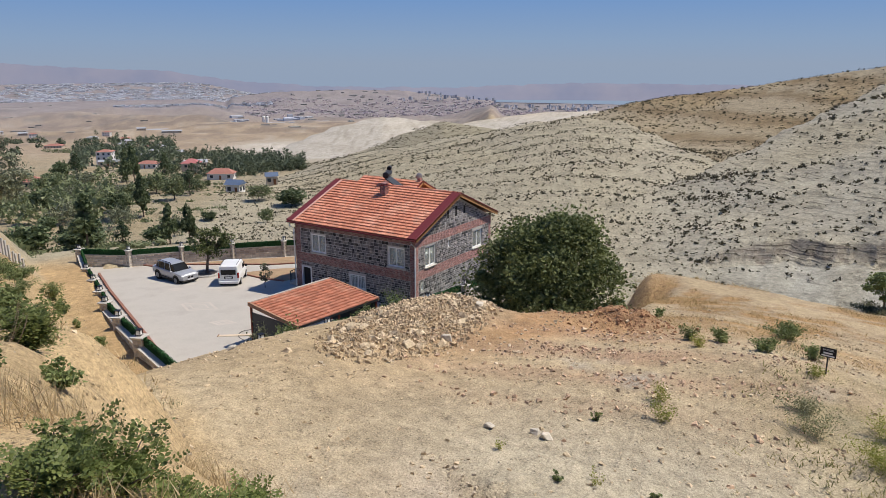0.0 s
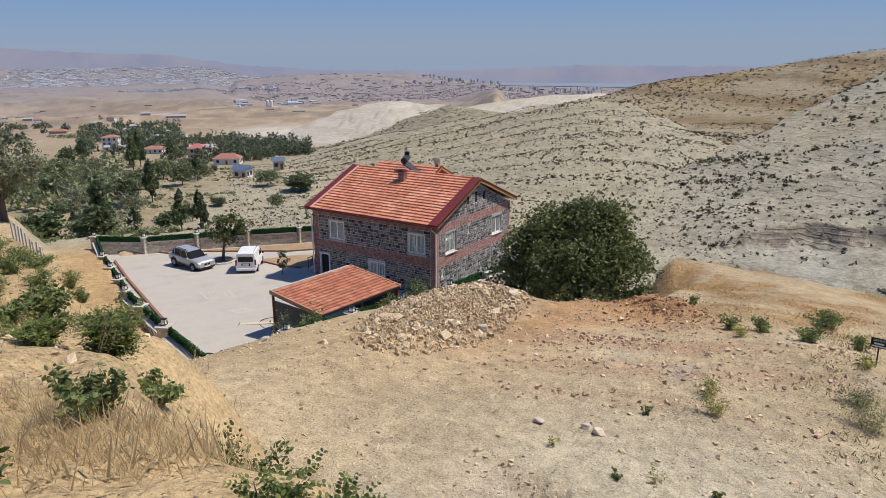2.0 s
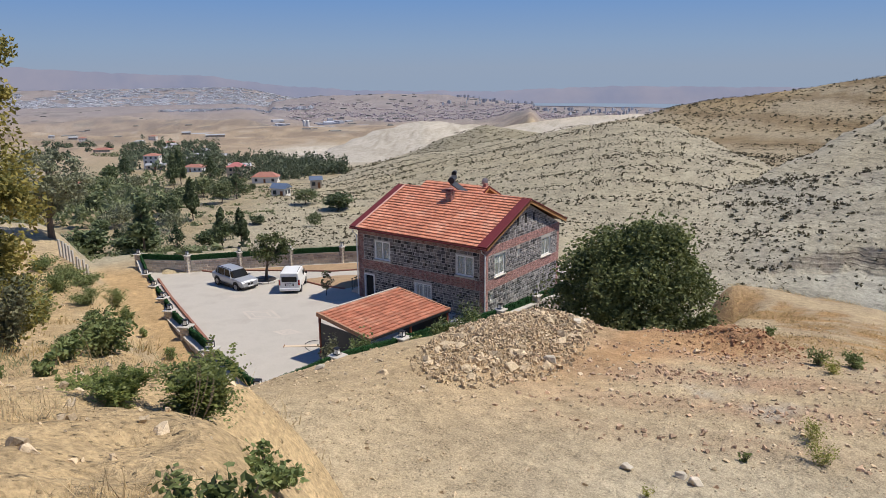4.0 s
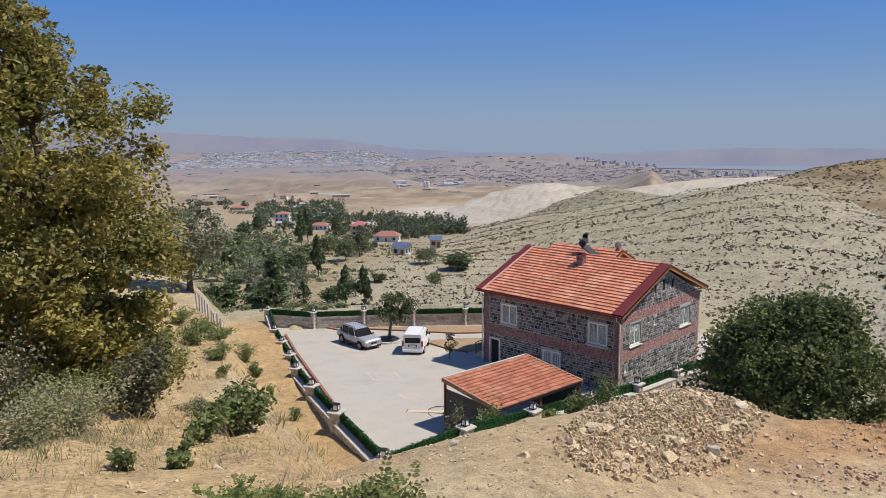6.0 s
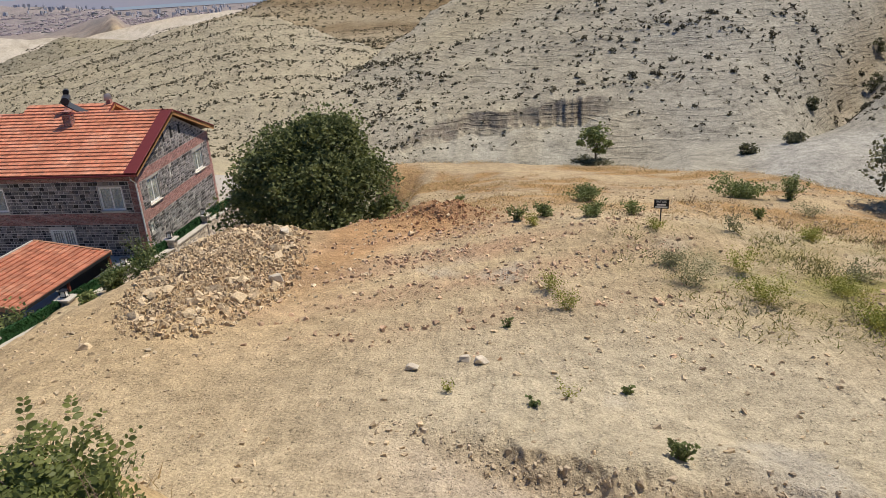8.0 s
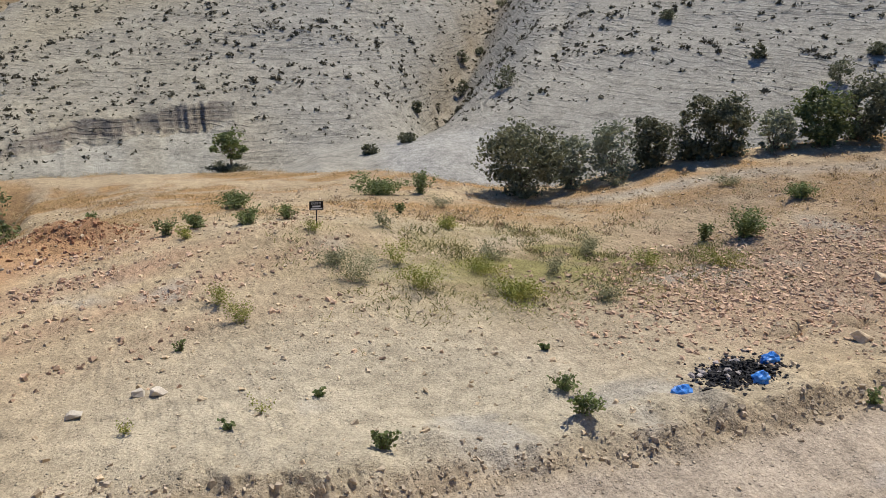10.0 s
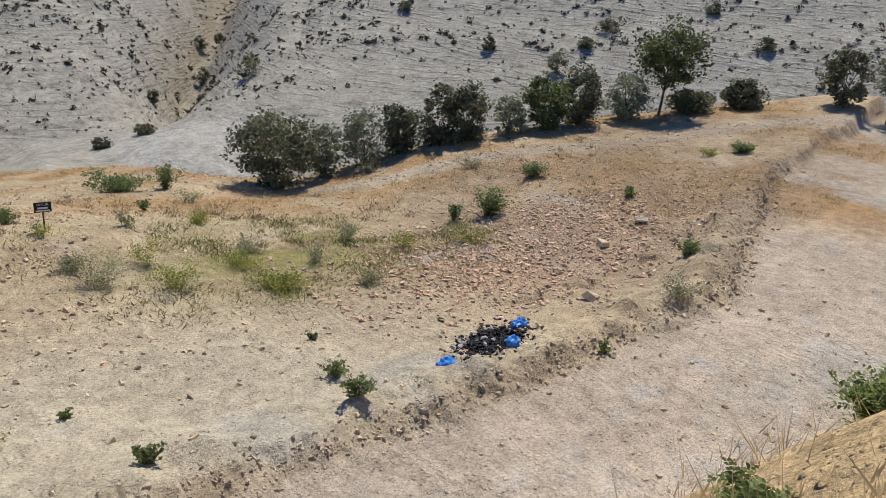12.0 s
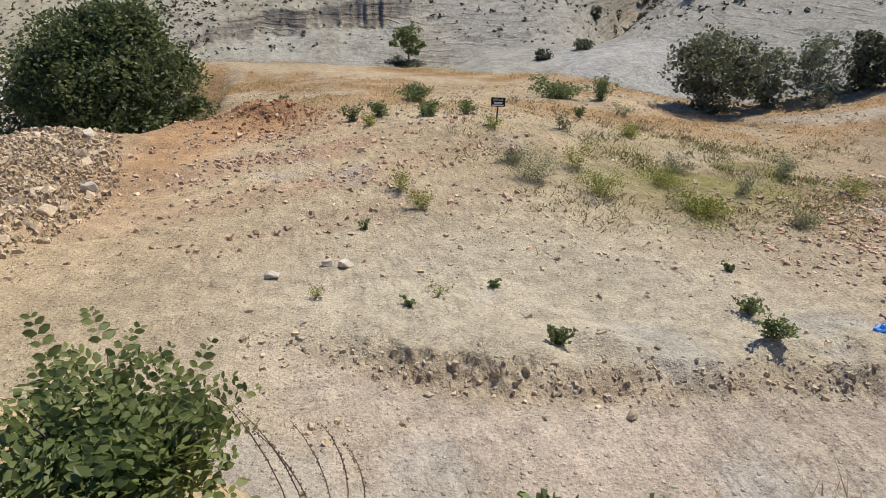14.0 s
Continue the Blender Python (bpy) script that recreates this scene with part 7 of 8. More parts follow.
st = thing("seed_stalks", pose(21.5, -38.1, float(land_z(21.5, -38.1)) - 0.03), "bare brown seed stalks beside the bush", "weed")
r = np.random.default_rng(12)
for dx, tx, ty, tz in ((-0.05, 21.22, -37.79, 15.53), (-0.02, 21.28, -37.82, 15.49), (0.0, 21.33, -37.86, 15.43), (0.02, 21.43, -37.85, 15.44), (0.04, 21.51, -37.86, 15.43), (0.07, 21.57, -37.9, 15.39)):
    bm = bmesh.new()
    base = Vector((dx, r.normal() * 0.02, 0))
    tip = Vector((tx, ty, tz)) - st.matrix_world.translation
    along = lambda s: base.lerp(tip, s) + Vector((0.05, 0.0, 0.03)) * 4 * s * (1 - s)
    tube(bm, [tuple(along(s)) for s in np.linspace(0, 1, 8)], [0.0022] * 6 + [0.0015, 0.0008], 4)
    for j in range(34):
        q = along(0.5 + 0.5 * j / 34)
        bmesh.ops.create_icosphere(bm, subdivisions=1, radius=0.0016 + 0.0022 * r.random(), matrix=Matrix.Translation(q + Vector((r.normal(), r.normal(), r.normal())) * 0.004))
    part("stalk", bm, LEAF["twig"], st)


# grass and straw: what nobody could count
def blades(name, label, x, y, h, kind, r, per=7, spread=0.09, width=0.006, splay=0.45):
    n = len(x)
    z = land_z(x, y)
    base = np.repeat(np.stack([x, y, z], -1), per, 0) + r.normal(size=(n * per, 3)) * np.array((spread, spread, 0))
    hh = np.repeat(h, per) * (0.5 + 0.7 * r.random(n * per))
    lean = r.normal(size=(n * per, 3)) * splay
    lean[:, 2] = 1
    a = r.random(n * per) * 6.283
    side = np.stack([np.cos(a), np.sin(a), 0 * a], -1) * (width * (0.7 + r.random(n * per)))[:, None]
    tip = base + lean * hh[:, None]
    V = np.stack([base - side, base + side, tip], 1).reshape(-1, 3)
    ob = arrays(name, V, np.arange(len(V)).reshape(-1, 3), LEAF[kind])
    return tagged(ob, label, "grass", kind="stuff")


def scatter(r, n, x0, x1, y0, y1, density):
    x, y = x0 + (x1 - x0) * r.random(n), y0 + (y1 - y0) * r.random(n)
    k = r.random(n) < density(x, y)
    return x[k], y[k]


def bank_q(x, y):
    return -0.906 * (x - 2.7) + 0.423 * (y + 22.5), -0.423 * (x - 2.7) - 0.906 * (y + 22.5)


def near_bank(x, y):
    p, q = bank_q(x, y)
    return sstep(2.6, 4.5, q) * sstep(-0.1, 0.4, fbm(x / 1.1, y / 1.1, 3, 201)) * (0.10 + 0.8 * sstep(18.5, 21.5, x)) * (1 - (x < 22.9) * (y > -38.7))


def far_straw(x, y):
    az, rr = polar(x, y)
    return sstep(24, 33, rr) * sstep(19, 10, az) * sstep(-0.1, 0.3, fbm(x / 6, y / 6, 4, 101) + 0.7 * fbm(x / 1.5, y / 1.5, 3, 102)) * (land_z(x, y) > -0.5) * (1 - brow_track(x, y))


r = np.random.default_rng(40)
x, y = scatter(r, 19000, 17, 34, -44, -36, near_bank)
blades("dry_grass", "tall dry straw on the bank", x, y, 0.06 + 0.22 * r.random(len(x)) ** 1.4, "pale_straw", r, 9, 0.08, 0.003)
x, y = scatter(r, 9000, 8, 27.5, -41.5, -30, lambda x, y: sstep(2.2, 3.2, bank_q(x, y)[1]) * sstep(0.0, 0.35, fbm(x / 1.2, y / 1.2, 3, 203)) * (0.12 + 0.88 * sstep(19, 22, x)) * (1 - (x > 20.2) * (x < 22.9) * (y > -38.7)))
blades("dry_grass", "pale dry straw covering the bank", x, y, 0.07 + 0.24 * r.random(len(x)) ** 2, "pale_straw", r, 9, 0.13, 0.005)
x, y = scatter(r, 700, 2, 19.5, -40, -30, lambda x, y: sstep(2.4, 3.4, bank_q(x, y)[1]) * sstep(-0.1, 0.3, fbm(x / 2, y / 2, 2, 204)))
blades("thorny_tufts", "dry grey-green weeds on the bank", x, y, 0.06 + 0.16 * r.random(len(x)) ** 2, "feather", r, 40, 0.14, 0.006)
x, y = scatter(r, 9000, -30, 17, -38, -14, lambda x, y: sstep(2.6, 4.5, bank_q(x, y)[1]) * sstep(0.05, 0.4, fbm(x / 1.8, y / 1.8, 3, 205)) * 0.5)
blades("dry_grass", "dry straw on the bank slope", x, y, 0.18 + 0.25 * r.random(len(x)), "straw", r, 6, 0.14, 0.011)
x, y = scatter(r, 30000, 10, 78, -30, 20, far_straw)
blades("dry_grass", "dry straw along the brow", x, y, 0.06 + 0.20 * r.random(len(x)) ** 1.8, "straw", r, 9, 0.2, 0.010, 1.1)
x, y = scatter(r, 13000, 26, 48, -25, -13, lambda x, y: np.exp(-(((x - 36) / 6.5) ** 2 + ((y + 19.0) / 3.2) ** 2)) * sstep(-0.2, 0.3, fbm(x / 2, y / 2, 3, 77)))
blades("green_weeds", "yellow-green weeds in the hollow", x, y, 0.06 + 0.16 * r.random(len(x)) ** 1.5, "hollow_weed", r, 9, 0.2, 0.016, 0.9)
x, y = scatter(r, 2200, 24, 50, -24, -8, lambda x, y: sstep(0.1, 0.5, fbm(x / 3, y / 3, 3, 78)) * (y > -21 - 0.1 * (x - 24)))
blades("dry_weeds", "grey dry weeds on the stony ground", x, y, 0.12 + 0.2 * r.random(len(x)), "feather", r, 8, 0.15, 0.009)

x, y = scatter(r, 1500, 26, 74, -27, -2, lambda x, y: 0.75 * sstep(0.0, 0.45, fbm(x / 4, y / 4, 3, 401)) * (land_z(x, y) > 2.5) * (y > -22.5))
blades("thorny_tufts", "brown withered thorn tufts on the straw slope", x, y, 0.08 + 0.24 * r.random(len(x)) ** 2, "thorn", r, 40, 0.15, 0.008)


def clumps(name, label, x, y, width, kind, r, per=26, category="scrub", flat=0.6, size=0.3):
    """Many small rough bushes as one mesh."""
    n = len(x)
    z = land_z(x, y)
    d = r.normal(size=(n * per, 3))
    d /= np.linalg.norm(d, axis=1)[:, None]
    d *= (0.10 + 0.75 * r.random(n * per))[:, None]
    d[:, 2] = np.abs(d[:, 2]) * flat
    s = np.repeat(width, per)
    p = np.repeat(np.stack([x, y, z], -1), per, 0) + d * s[:, None]
    e = r.normal(size=(n * per, 3, 3)) * (s * size)[:, None, None]
    V = (p[:, None] + e).reshape(-1, 3)
    ob = arrays(name, V, np.arange(len(V)).reshape(-1, 3), LEAF[kind])
    return tagged(ob, label, category, kind="stuff")


r = np.random.default_rng(41)


def slope_points(n, a0, a1, r0, r1, density):
    az, rr = a0 + (a1 - a0) * r.random(n), np.sqrt(r0 ** 2 + (r1 ** 2 - r0 ** 2) * r.random(n))
    x, y = EYE0[0] - rr * np.sin(np.radians(az)), EYE0[1] + rr * np.cos(np.radians(az))
    k = r.random(n) < density(x, y, az, rr)
    return x[k], y[k]


def terraces(x, y, az, rr):
    band = 0.5 + 0.5 * np.sin(rr * 0.33 + 3 * fbm(x / 45, y / 45, 2, 8))
    return (0.30 + 0.70 * band ** 3) * (0.15 + sstep(-0.35, 0.3, fbm(x / 25, y / 25, 3, 211)))


x, y = slope_points(18000, -80, 14, 120, 310, lambda x, y, a, rr: terraces(x, y, a, rr) * (1 - 0.6 * sstep(150, 120, rr)))
clumps("hillside_scrub", "dark thorn scrub in rows on the grey marl slope", x, y, 0.26 + 0.78 * r.random(len(x)) ** 2.0, "scrub", r, 19, flat=0.75, size=0.29)
x, y = slope_points(34000, -80, 16, 118, 330, lambda x, y, a, rr: 0.2 + 0.5 * terraces(x, y, a, rr))
clumps("hillside_tufts", "small dry tufts on the grey marl slope", x, y, 0.13 + 0.22 * r.random(len(x)) ** 2, "scrub", r, 6, flat=0.8, size=0.75)
x, y = slope_points(8500, 8, 46, 120, 330, lambda x, y, a, rr: 0.15 + 0.6 * terraces(x, y, a, rr))
clumps("hillside_scrub", "scattered thorn scrub on the pale hill", x, y, 0.24 + 0.62 * r.random(len(x)) ** 2.6, "scrub", r, 16, flat=0.8, size=0.28)
x, y = slope_points(26000, 8, 50, 100, 330, lambda x, y, a, rr: 0.35 + 0.5 * terraces(x, y, a, rr))
clumps("hillside_tufts", "tiny dry tufts on the pale hill", x, y, 0.13 + 0.18 * r.random(len(x)) ** 2, "scrub", r, 5, flat=0.8, size=0.75)
x, y = slope_points(11000, -12, 24, 290, 460, lambda x, y, a, rr: sstep(-0.25, 0.2, fbm(x / 40, y / 40, 3, 103)) * (0.25 + 0.75 * terraces(x, y, a, rr)))
clumps("hillside_scrub", "dense brown scrub on the upper hill", x, y, 0.45 + 0.8 * r.random(len(x)) ** 2, "scrub", r, 12, flat=0.7, size=0.3)
x, y = slope_points(4200, 24, 44, 330, 500, lambda x, y, a, rr: sstep(-0.2, 0.25, fbm(x / 30, y / 30, 3, 213)))
clumps("hillside_scrub", "thin scrub on the dark-crested hill", x, y, 0.4 + 0.7 * r.random(len(x)) ** 2, "scrub", r, 10, flat=0.7, size=0.3)
# bushes in the gully and on the far slope: bearing, distance, width, height
for i, (a, d, w, h) in enumerate(((-27.8, 131, 4.2, 4.6), (-24.7, 172, 3.6, 3.6), (-21.0, 147, 2.6, 2.6), (-24.6, 191, 3.2, 3.2), (-20.0, 110, 3.2, 2.2), (-27.5, 241, 4.0, 3.6), (-39.4, 152, 3.4, 2.0), (-54.8, 142, 4.5, 2.8), (-45.9, 133, 2.4, 2.6), (-51.4, 126, 3.8, 5.2), (-53.4, 135, 3.8, 2.2), (-62.0, 150, 3.0, 2.2), (-66.0, 138, 3.2, 2.4), (-17.0, 104, 2.4, 1.6), (-26.0, 205, 3.0, 2.4))):
    x, y = EYE0[0] - d * math.sin(radians(a)), EYE0[1] + d * math.cos(radians(a))
    tree("slope_bush", "dark lone bush on the grey marl slope", "bush", x, y, h, w, "dark", 900, 0.22, 26, -0.2, 0.08, 700 + i, "bushes on the marl slope", spread=w * 0.12, limbs=6)


# ---------------------------------------------------------------- stones, sign, rubbish
def stone_arrays(x, y, z, size, r, flat=0.65):
    n = len(x)
    c = np.array([(-1, -1, -1), (1, -1, -1), (1, 1, -1), (-1, 1, -1), (-1, -1, 1), (1, -1, 1), (1, 1, 1), (-1, 1, 1)], float) * 0.5
    v = c[None] * (1 + 0.36 * r.normal(size=(n, 8, 3))) + 0.10 * r.normal(size=(n, 8, 3))
    v[:, 4:, :2] *= (0.45 + 0.45 * r.random((n, 1, 1)))
    v *= np.array((1, 0.75, flat))
    a, b = r.random(n) * 6.283, r.normal(size=n) * 0.35
    ca, sa, cb, sb = np.cos(a), np.sin(a), np.cos(b), np.sin(b)
    v = np.stack([v[..., 0] * cb[:, None] - v[..., 2] * sb[:, None], v[..., 1], v[..., 0] * sb[:, None] + v[..., 2] * cb[:, None]], -1)
    v = np.stack([v[..., 0] * ca[:, None] - v[..., 1] * sa[:, None], v[..., 0] * sa[:, None] + v[..., 1] * ca[:, None], v[..., 2]], -1)
    v = v * size[:, None, None] + np.stack([x, y, z + size * flat * 0.22], -1)[:, None]
    f = np.array([(0, 3, 2, 1), (4, 5, 6, 7), (0, 1, 5, 4), (1, 2, 6, 5), (2, 3, 7, 6), (3, 0, 4, 7)])
    return v, (np.arange(n)[:, None, None] * 8 + f[None]).reshape(-1, 4)


def stones(name, label, x, y, size, r, mat="rock", flat=0.65):
    v, f = stone_arrays(x, y, land_z(x, y), size, r, flat)
    return tagged(arrays(name, v.reshape(-1, 3), f, MAT[mat]), label, "stones", kind="stuff")


MAT["rock_red"] = material("reddish_stone", (0.50, 0.35, 0.235), 0.95, 0.25, 1.5, 14.0, 0.6, island=0.35, dist=0.04)
MAT["rock_white"] = material("white_limestone", (0.53, 0.47, 0.38), 0.9, 0.2, 2.0, 14.0, 0.5, obj=0.15, dist=0.04)
MAT["rock_o"] = material("heap_limestone", (0.50, 0.395, 0.26), 0.95, 0.3, 1.5, 14.0, 0.7, obj=0.35, second=(0.50, 0.40, 0.27), dist=0.05)
MAT["heap_dirt"] = material("heap_rubble", (0.50, 0.38, 0.24), 0.95, 0.3, 1.5, 14.0, 0.7, island=0.3, second=(0.53, 0.43, 0.295), dist=0.05)
MAT["clod_red"] = material("red_earth_clod", (0.36, 0.20, 0.11), 0.95, 0.3, 1.5, 14.0, 0.7, island=0.3, dist=0.04)
MAT["clod"] = material("dry_earth_clod", (0.42, 0.345, 0.25), 0.95, 0.3, 1.5, 14.0, 0.7, island=0.3, dist=0.04)
r = np.random.default_rng(60)
# the quarry heap: the larger stones singly, the rubble between joined
heap = thing("rubble_heap", pose(13.3, -17.8, float(land_z(13.3, -17.8)) - 1.0), "heap of broken tan limestone at the pad's edge", "rubble heap")
n = 8000
hx, hy = 12.9 + r.normal(0, 1.6, n), -18.3 + r.normal(0, 3.2, n)
hx = hx - 0.12 * (hy + 18)
k = (hx > 9.0) & (hx < 17.2) & (((hx - 12.9 + 0.12 * (hy + 18)) / 2.7) ** 2 + ((hy + 18.3) / 5.7) ** 2 < 1.15)
hx, hy = hx[k], hy[k]
hz = land_z(hx, hy) + 0.0 + 0.06 * r.random(len(hx))
hs = 0.03 + 0.13 * r.random(len(hx)) ** 3.2
v, f = stone_arrays(hx, hy, hz, hs, r, 0.75)
base = np.array(heap.matrix_world.translation)
ob = arrays("rubble", v.reshape(-1, 3) - base, f, MAT["heap_dirt"], heap)
ob["kind"] = "stuff"
shapes = []
for k in range(9):
    bm = bmesh.new()
    bmesh.ops.create_icosphere(bm, subdivisions=1, radius=0.55)
    for v in bm.verts:
        v.co = Vector((v.co.x * 1.15, v.co.y * 0.8, v.co.z * 0.62)) * (1 + 0.24 * r.normal()) + Vector(r.normal(size=3)) * 0.05
    me = bpy.data.meshes.new("stone")
    bm.to_mesh(me)
    bm.free()
    me.materials.append(MAT["rock_o"])
    shapes.append(me)
for k in range(290):
    a = r.random() * 6.283
    e = 0.35 + 0.7 * r.random() ** 0.5
    x, y = 12.9 + 2.25 * e * math.cos(a), -18.3 + 5.1 * e * math.sin(a)
    x -= 0.12 * (y + 18)
    s = 0.11 + 0.30 * r.random() ** 3.5
    if y < -19.5 and r.random() < 0.3:
        s *= 1.4
    o = new("stone", shapes[k % 9])
    o.parent = heap
    o.matrix_local = Matrix.Translation(Vector((x, y, float(land_z(x, y)) + 0.01 + s * 0.03)) - Vector(base)) @ Matrix.Rotation(r.random() * 6.28, 4, "Z") @ Matrix.Rotation(r.normal() * 0.4, 4, "X") @ Matrix.Diagonal((s, s, s, 1))


def pad_stones(x, y):
    p, q = bank_q(x, y)
    return sstep(2.5, 1.0, q) * (0.25 + sstep(-0.2, 0.4, fbm(x / 5, y / 5, 3, 301))) * (yard_distance(x, y) > 0.4) * (1 - 0.7 * sstep(0.5, 1.5, scarp_y(x) - y) * sstep(20, 24, x)) * (1 - 0.75 * np.exp(-(((x - 27) / 6) ** 2 + ((y + 26.5) / 3) ** 2)))


x, y = scatter(r, 23000, 3.2, 60, -38, 0, pad_stones)
stones("pad_gravel", "scattered small stones on the dirt pad", x, y, 0.028 + 0.13 * r.random(len(x)) ** 3.5, r, "rock", 0.5)
x, y = scatter(r, 15000, 13, 29, -25, -10, lambda x, y: np.clip(rubble_at(x, y) * (0.25 + sstep(-0.2, 0.4, fbm(x / 1.5, y / 1.5, 3, 306))), 0, 1))
stones("reddish_rubble", "reddish stone rubble across the pad", x, y, 0.03 + 0.15 * r.random(len(x)) ** 3, r, "rock_red", 0.6)
x, y = scatter(r, 24000, 33, 56, -30, -18, lambda x, y: np.minimum(1, 1.9 * np.exp(-(((x - 43) / 7) ** 2 + ((y + 24.0) / 3.0) ** 2))))
stones("reddish_rubble", "reddish rubble on the roadside slope", x, y, 0.03 + 0.17 * r.random(len(x)) ** 3, r, "rock_red", 0.4)
x, y = scatter(r, 26000, 20, 58, -32, -24, lambda x, y: np.exp(-((y - scarp_y(x) + 0.3) / 0.38) ** 2))
stones("scarp_rubble", "crumbled clods along the road's edge", x, y, 0.022 + 0.11 * r.random(len(x)) ** 3.2, r, "clod")
x, y = scatter(r, 9000, 38, 72, -28, -4, lambda x, y: np.maximum(0.9 * brow_track(x, y), 0.35 * sstep(0.0, 0.4, fbm(x / 3, y / 3, 3, 411))))
stones("brow_gravel", "grey flat stones on the straw slope", x, y, 0.035 + 0.14 * r.random(len(x)) ** 3, r, "rock", 0.4)
x, y = scatter(r, 5000, 16, 23, -15, -9, lambda x, y: np.exp(-(((x - 19.8) / 1.9) ** 2 + ((y + 12.3) / 1.2) ** 2)))
stones("red_clods", "clods on the red earth lip", x, y, 0.025 + 0.14 * r.random(len(x)) ** 3, r, "clod_red")
x, y = scatter(r, 9000, -28, 26, -41, -14, lambda x, y: sstep(2.0, 3.5, bank_q(x, y)[1]) * 0.6 * (np.hypot(x - 24, y + 40.3) > 2))
stones("bank_stones", "small stones on the bank", x, y, 0.025 + 0.09 * r.random(len(x)) ** 3, r)

for x, y, s, mat in ((20.4, -25.4, 0.34, "rock_white"), (21.7, -25.0, 0.26, "rock_white"), (22.1, -25.1, 0.32, "rock_white"), (18.9, -14.6, 0.3, "rock_o"), (14.2, -15.2, 0.4, "rock_white"), (13.7, -14.6, 0.4, "rock_o"), (26.6, -30.9, 0.2, "rock_o"), (39.9, -28.4, 0.5, "rock_o"), (44.5, -25.6, 0.5, "rock_o"), (22.9, -25.7, 0.2, "rock_o"), (14.6, -21.3, 0.45, "rock_o"), (15.2, -19.5, 0.5, "rock_white"), (13.6, -22.0, 0.4, "rock_o"), (8.9, -24.6, 0.35, "rock_white"), (11.8, -24.6, 0.35, "rock_o"), (47.5, -25.2, 0.6, "rock_white")):
    v, f = stone_arrays(np.zeros(1), np.zeros(1), np.zeros(1), np.array([s]), r, 0.42)
    bm = bmesh.new()
    vs = [bm.verts.new(p) for p in v[0]]
    for q in f:
        bm.faces.new([vs[i] for i in q])
    bmesh.ops.bevel(bm, geom=bm.edges[:], offset=s * 0.07, segments=1, affect="EDGES")
    b = part("boulder", bm, MAT[mat])
    b.location = (x, y, float(land_z(x, y)) + s * 0.12)
    tagged(b, "pale angular limestone boulder on the dirt" if mat == "rock_white" else "tan angular boulder on the dirt", "boulder", "boulders on the pad")


def build_sign():
    x, y = 28.0, -15.5
    z = float(land_z(x, y))
    s = thing("sign_post", pose(x, y, z, 0, 0, -8) @ Matrix.Diagonal((0.73, 0.73, 0.73, 1)), "small black sale board on a thin post", "sign")
    part("post", boxes((-0.03, -0.03, -0.3, 0.03, 0.03, 1.0), bevel=0.004), MAT["dark_metal"], s)
    b = part("board", boxes((-0.34, -0.07, 0.85, 0.34, -0.035, 1.3), bevel=0.004), MAT["sign_black"], s, "black board with white lettering")
    cu = bpy.data.curves.new("lettering", "FONT")
    cu.body, cu.size, cu.align_x, cu.align_y, cu.extrude = "SATILIK", 0.145, "CENTER", "CENTER", 0.002
    dg = new("lettering", cu)
    me = bpy.data.meshes.new_from_object(dg.evaluated_get(bpy.context.evaluated_depsgraph_get()))
    bpy.data.objects.remove(dg)
    me.materials.append(MAT["white"])
    t = new("lettering", me)
    t.parent, t.matrix_local = b, pose(0, -0.075, 1.19, 90, 0, 0)
    t["label"] = "white capital lettering"
    part("text_bar", boxes((-0.2, -0.077, 1.0, 0.2, -0.072, 1.08)), MAT["white"], b)
    part("text_bar", boxes((-0.28, -0.077, 0.89, 0.28, -0.072, 0.95)), MAT["white"], b)


MAT["sign_black"] = material("black_board", (0.012, 0.012, 0.014), 0.5, 0.2, 4.0, 30.0, 0.02)
build_sign()

MAT["blue_bag"] = material("blue_plastic", (0.05, 0.22, 0.62), 0.35, 0.25, 6.0, 30.0, 0.4)
MAT["ash"] = material("charred_rubbish", (0.018, 0.017, 0.018), 0.8, 0.6, 5.0, 40.0, 0.6, island=0.9)
MAT["scrap"] = material("pale_scrap", (0.35, 0.31, 0.29), 0.7, 0.3, 5.0, 40.0, 0.3, island=0.3)


def crumpled(name, label, x, y, sx, sy, h, mat, seed, category):
    rr = np.random.default_rng(seed)
    bm = bmesh.new()
    bmesh.ops.create_icosphere(bm, subdivisions=3, radius=1)
    for v in bm.verts:
        k = 1 + 0.35 * noise.noise(v.co * 2.3 + Vector((seed, 0, 0))) + 0.22 * noise.noise(v.co * 6.1)
        v.co = Vector((v.co.x * sx * k, v.co.y * sy * k, max(v.co.z, -0.2) * h * k))
    ob = part(name, bm, mat)
    ob.location = (x, y, float(land_z(x, y)) + h * 0.15)
    return tagged(ob, label, category)


crumpled("plastic_bag", "crumpled bright blue plastic bag on the ground", 32.9, -29.2, 0.27, 0.2, 0.24, MAT["blue_bag"], 3, "plastic bag")
crumpled("plastic_bag", "crumpled bright blue plastic bag in the rubbish", 34.9, -29.5, 0.24, 0.17, 0.22, MAT["blue_bag"], 5, "plastic bag")
crumpled("plastic_bag", "torn blue plastic bag at the rubbish heap's edge", 36.5, -28.4, 0.27, 0.18, 0.22, MAT["blue_bag"], 8, "plastic bag")
r = np.random.default_rng(71)
n = 1700
x, y = 35.1 + r.normal(0, 0.62, n), -28.75 + r.normal(0, 0.36, n) + 0.15 * r.normal(0, 1, n)
y = y + 0.28 * (x - 35.1)
z = land_z(x, y) + 0.28 * np.exp(-(((x - 35.2) / 0.8) ** 2 + ((y + 28.7) / 0.5) ** 2)) * r.random(n)
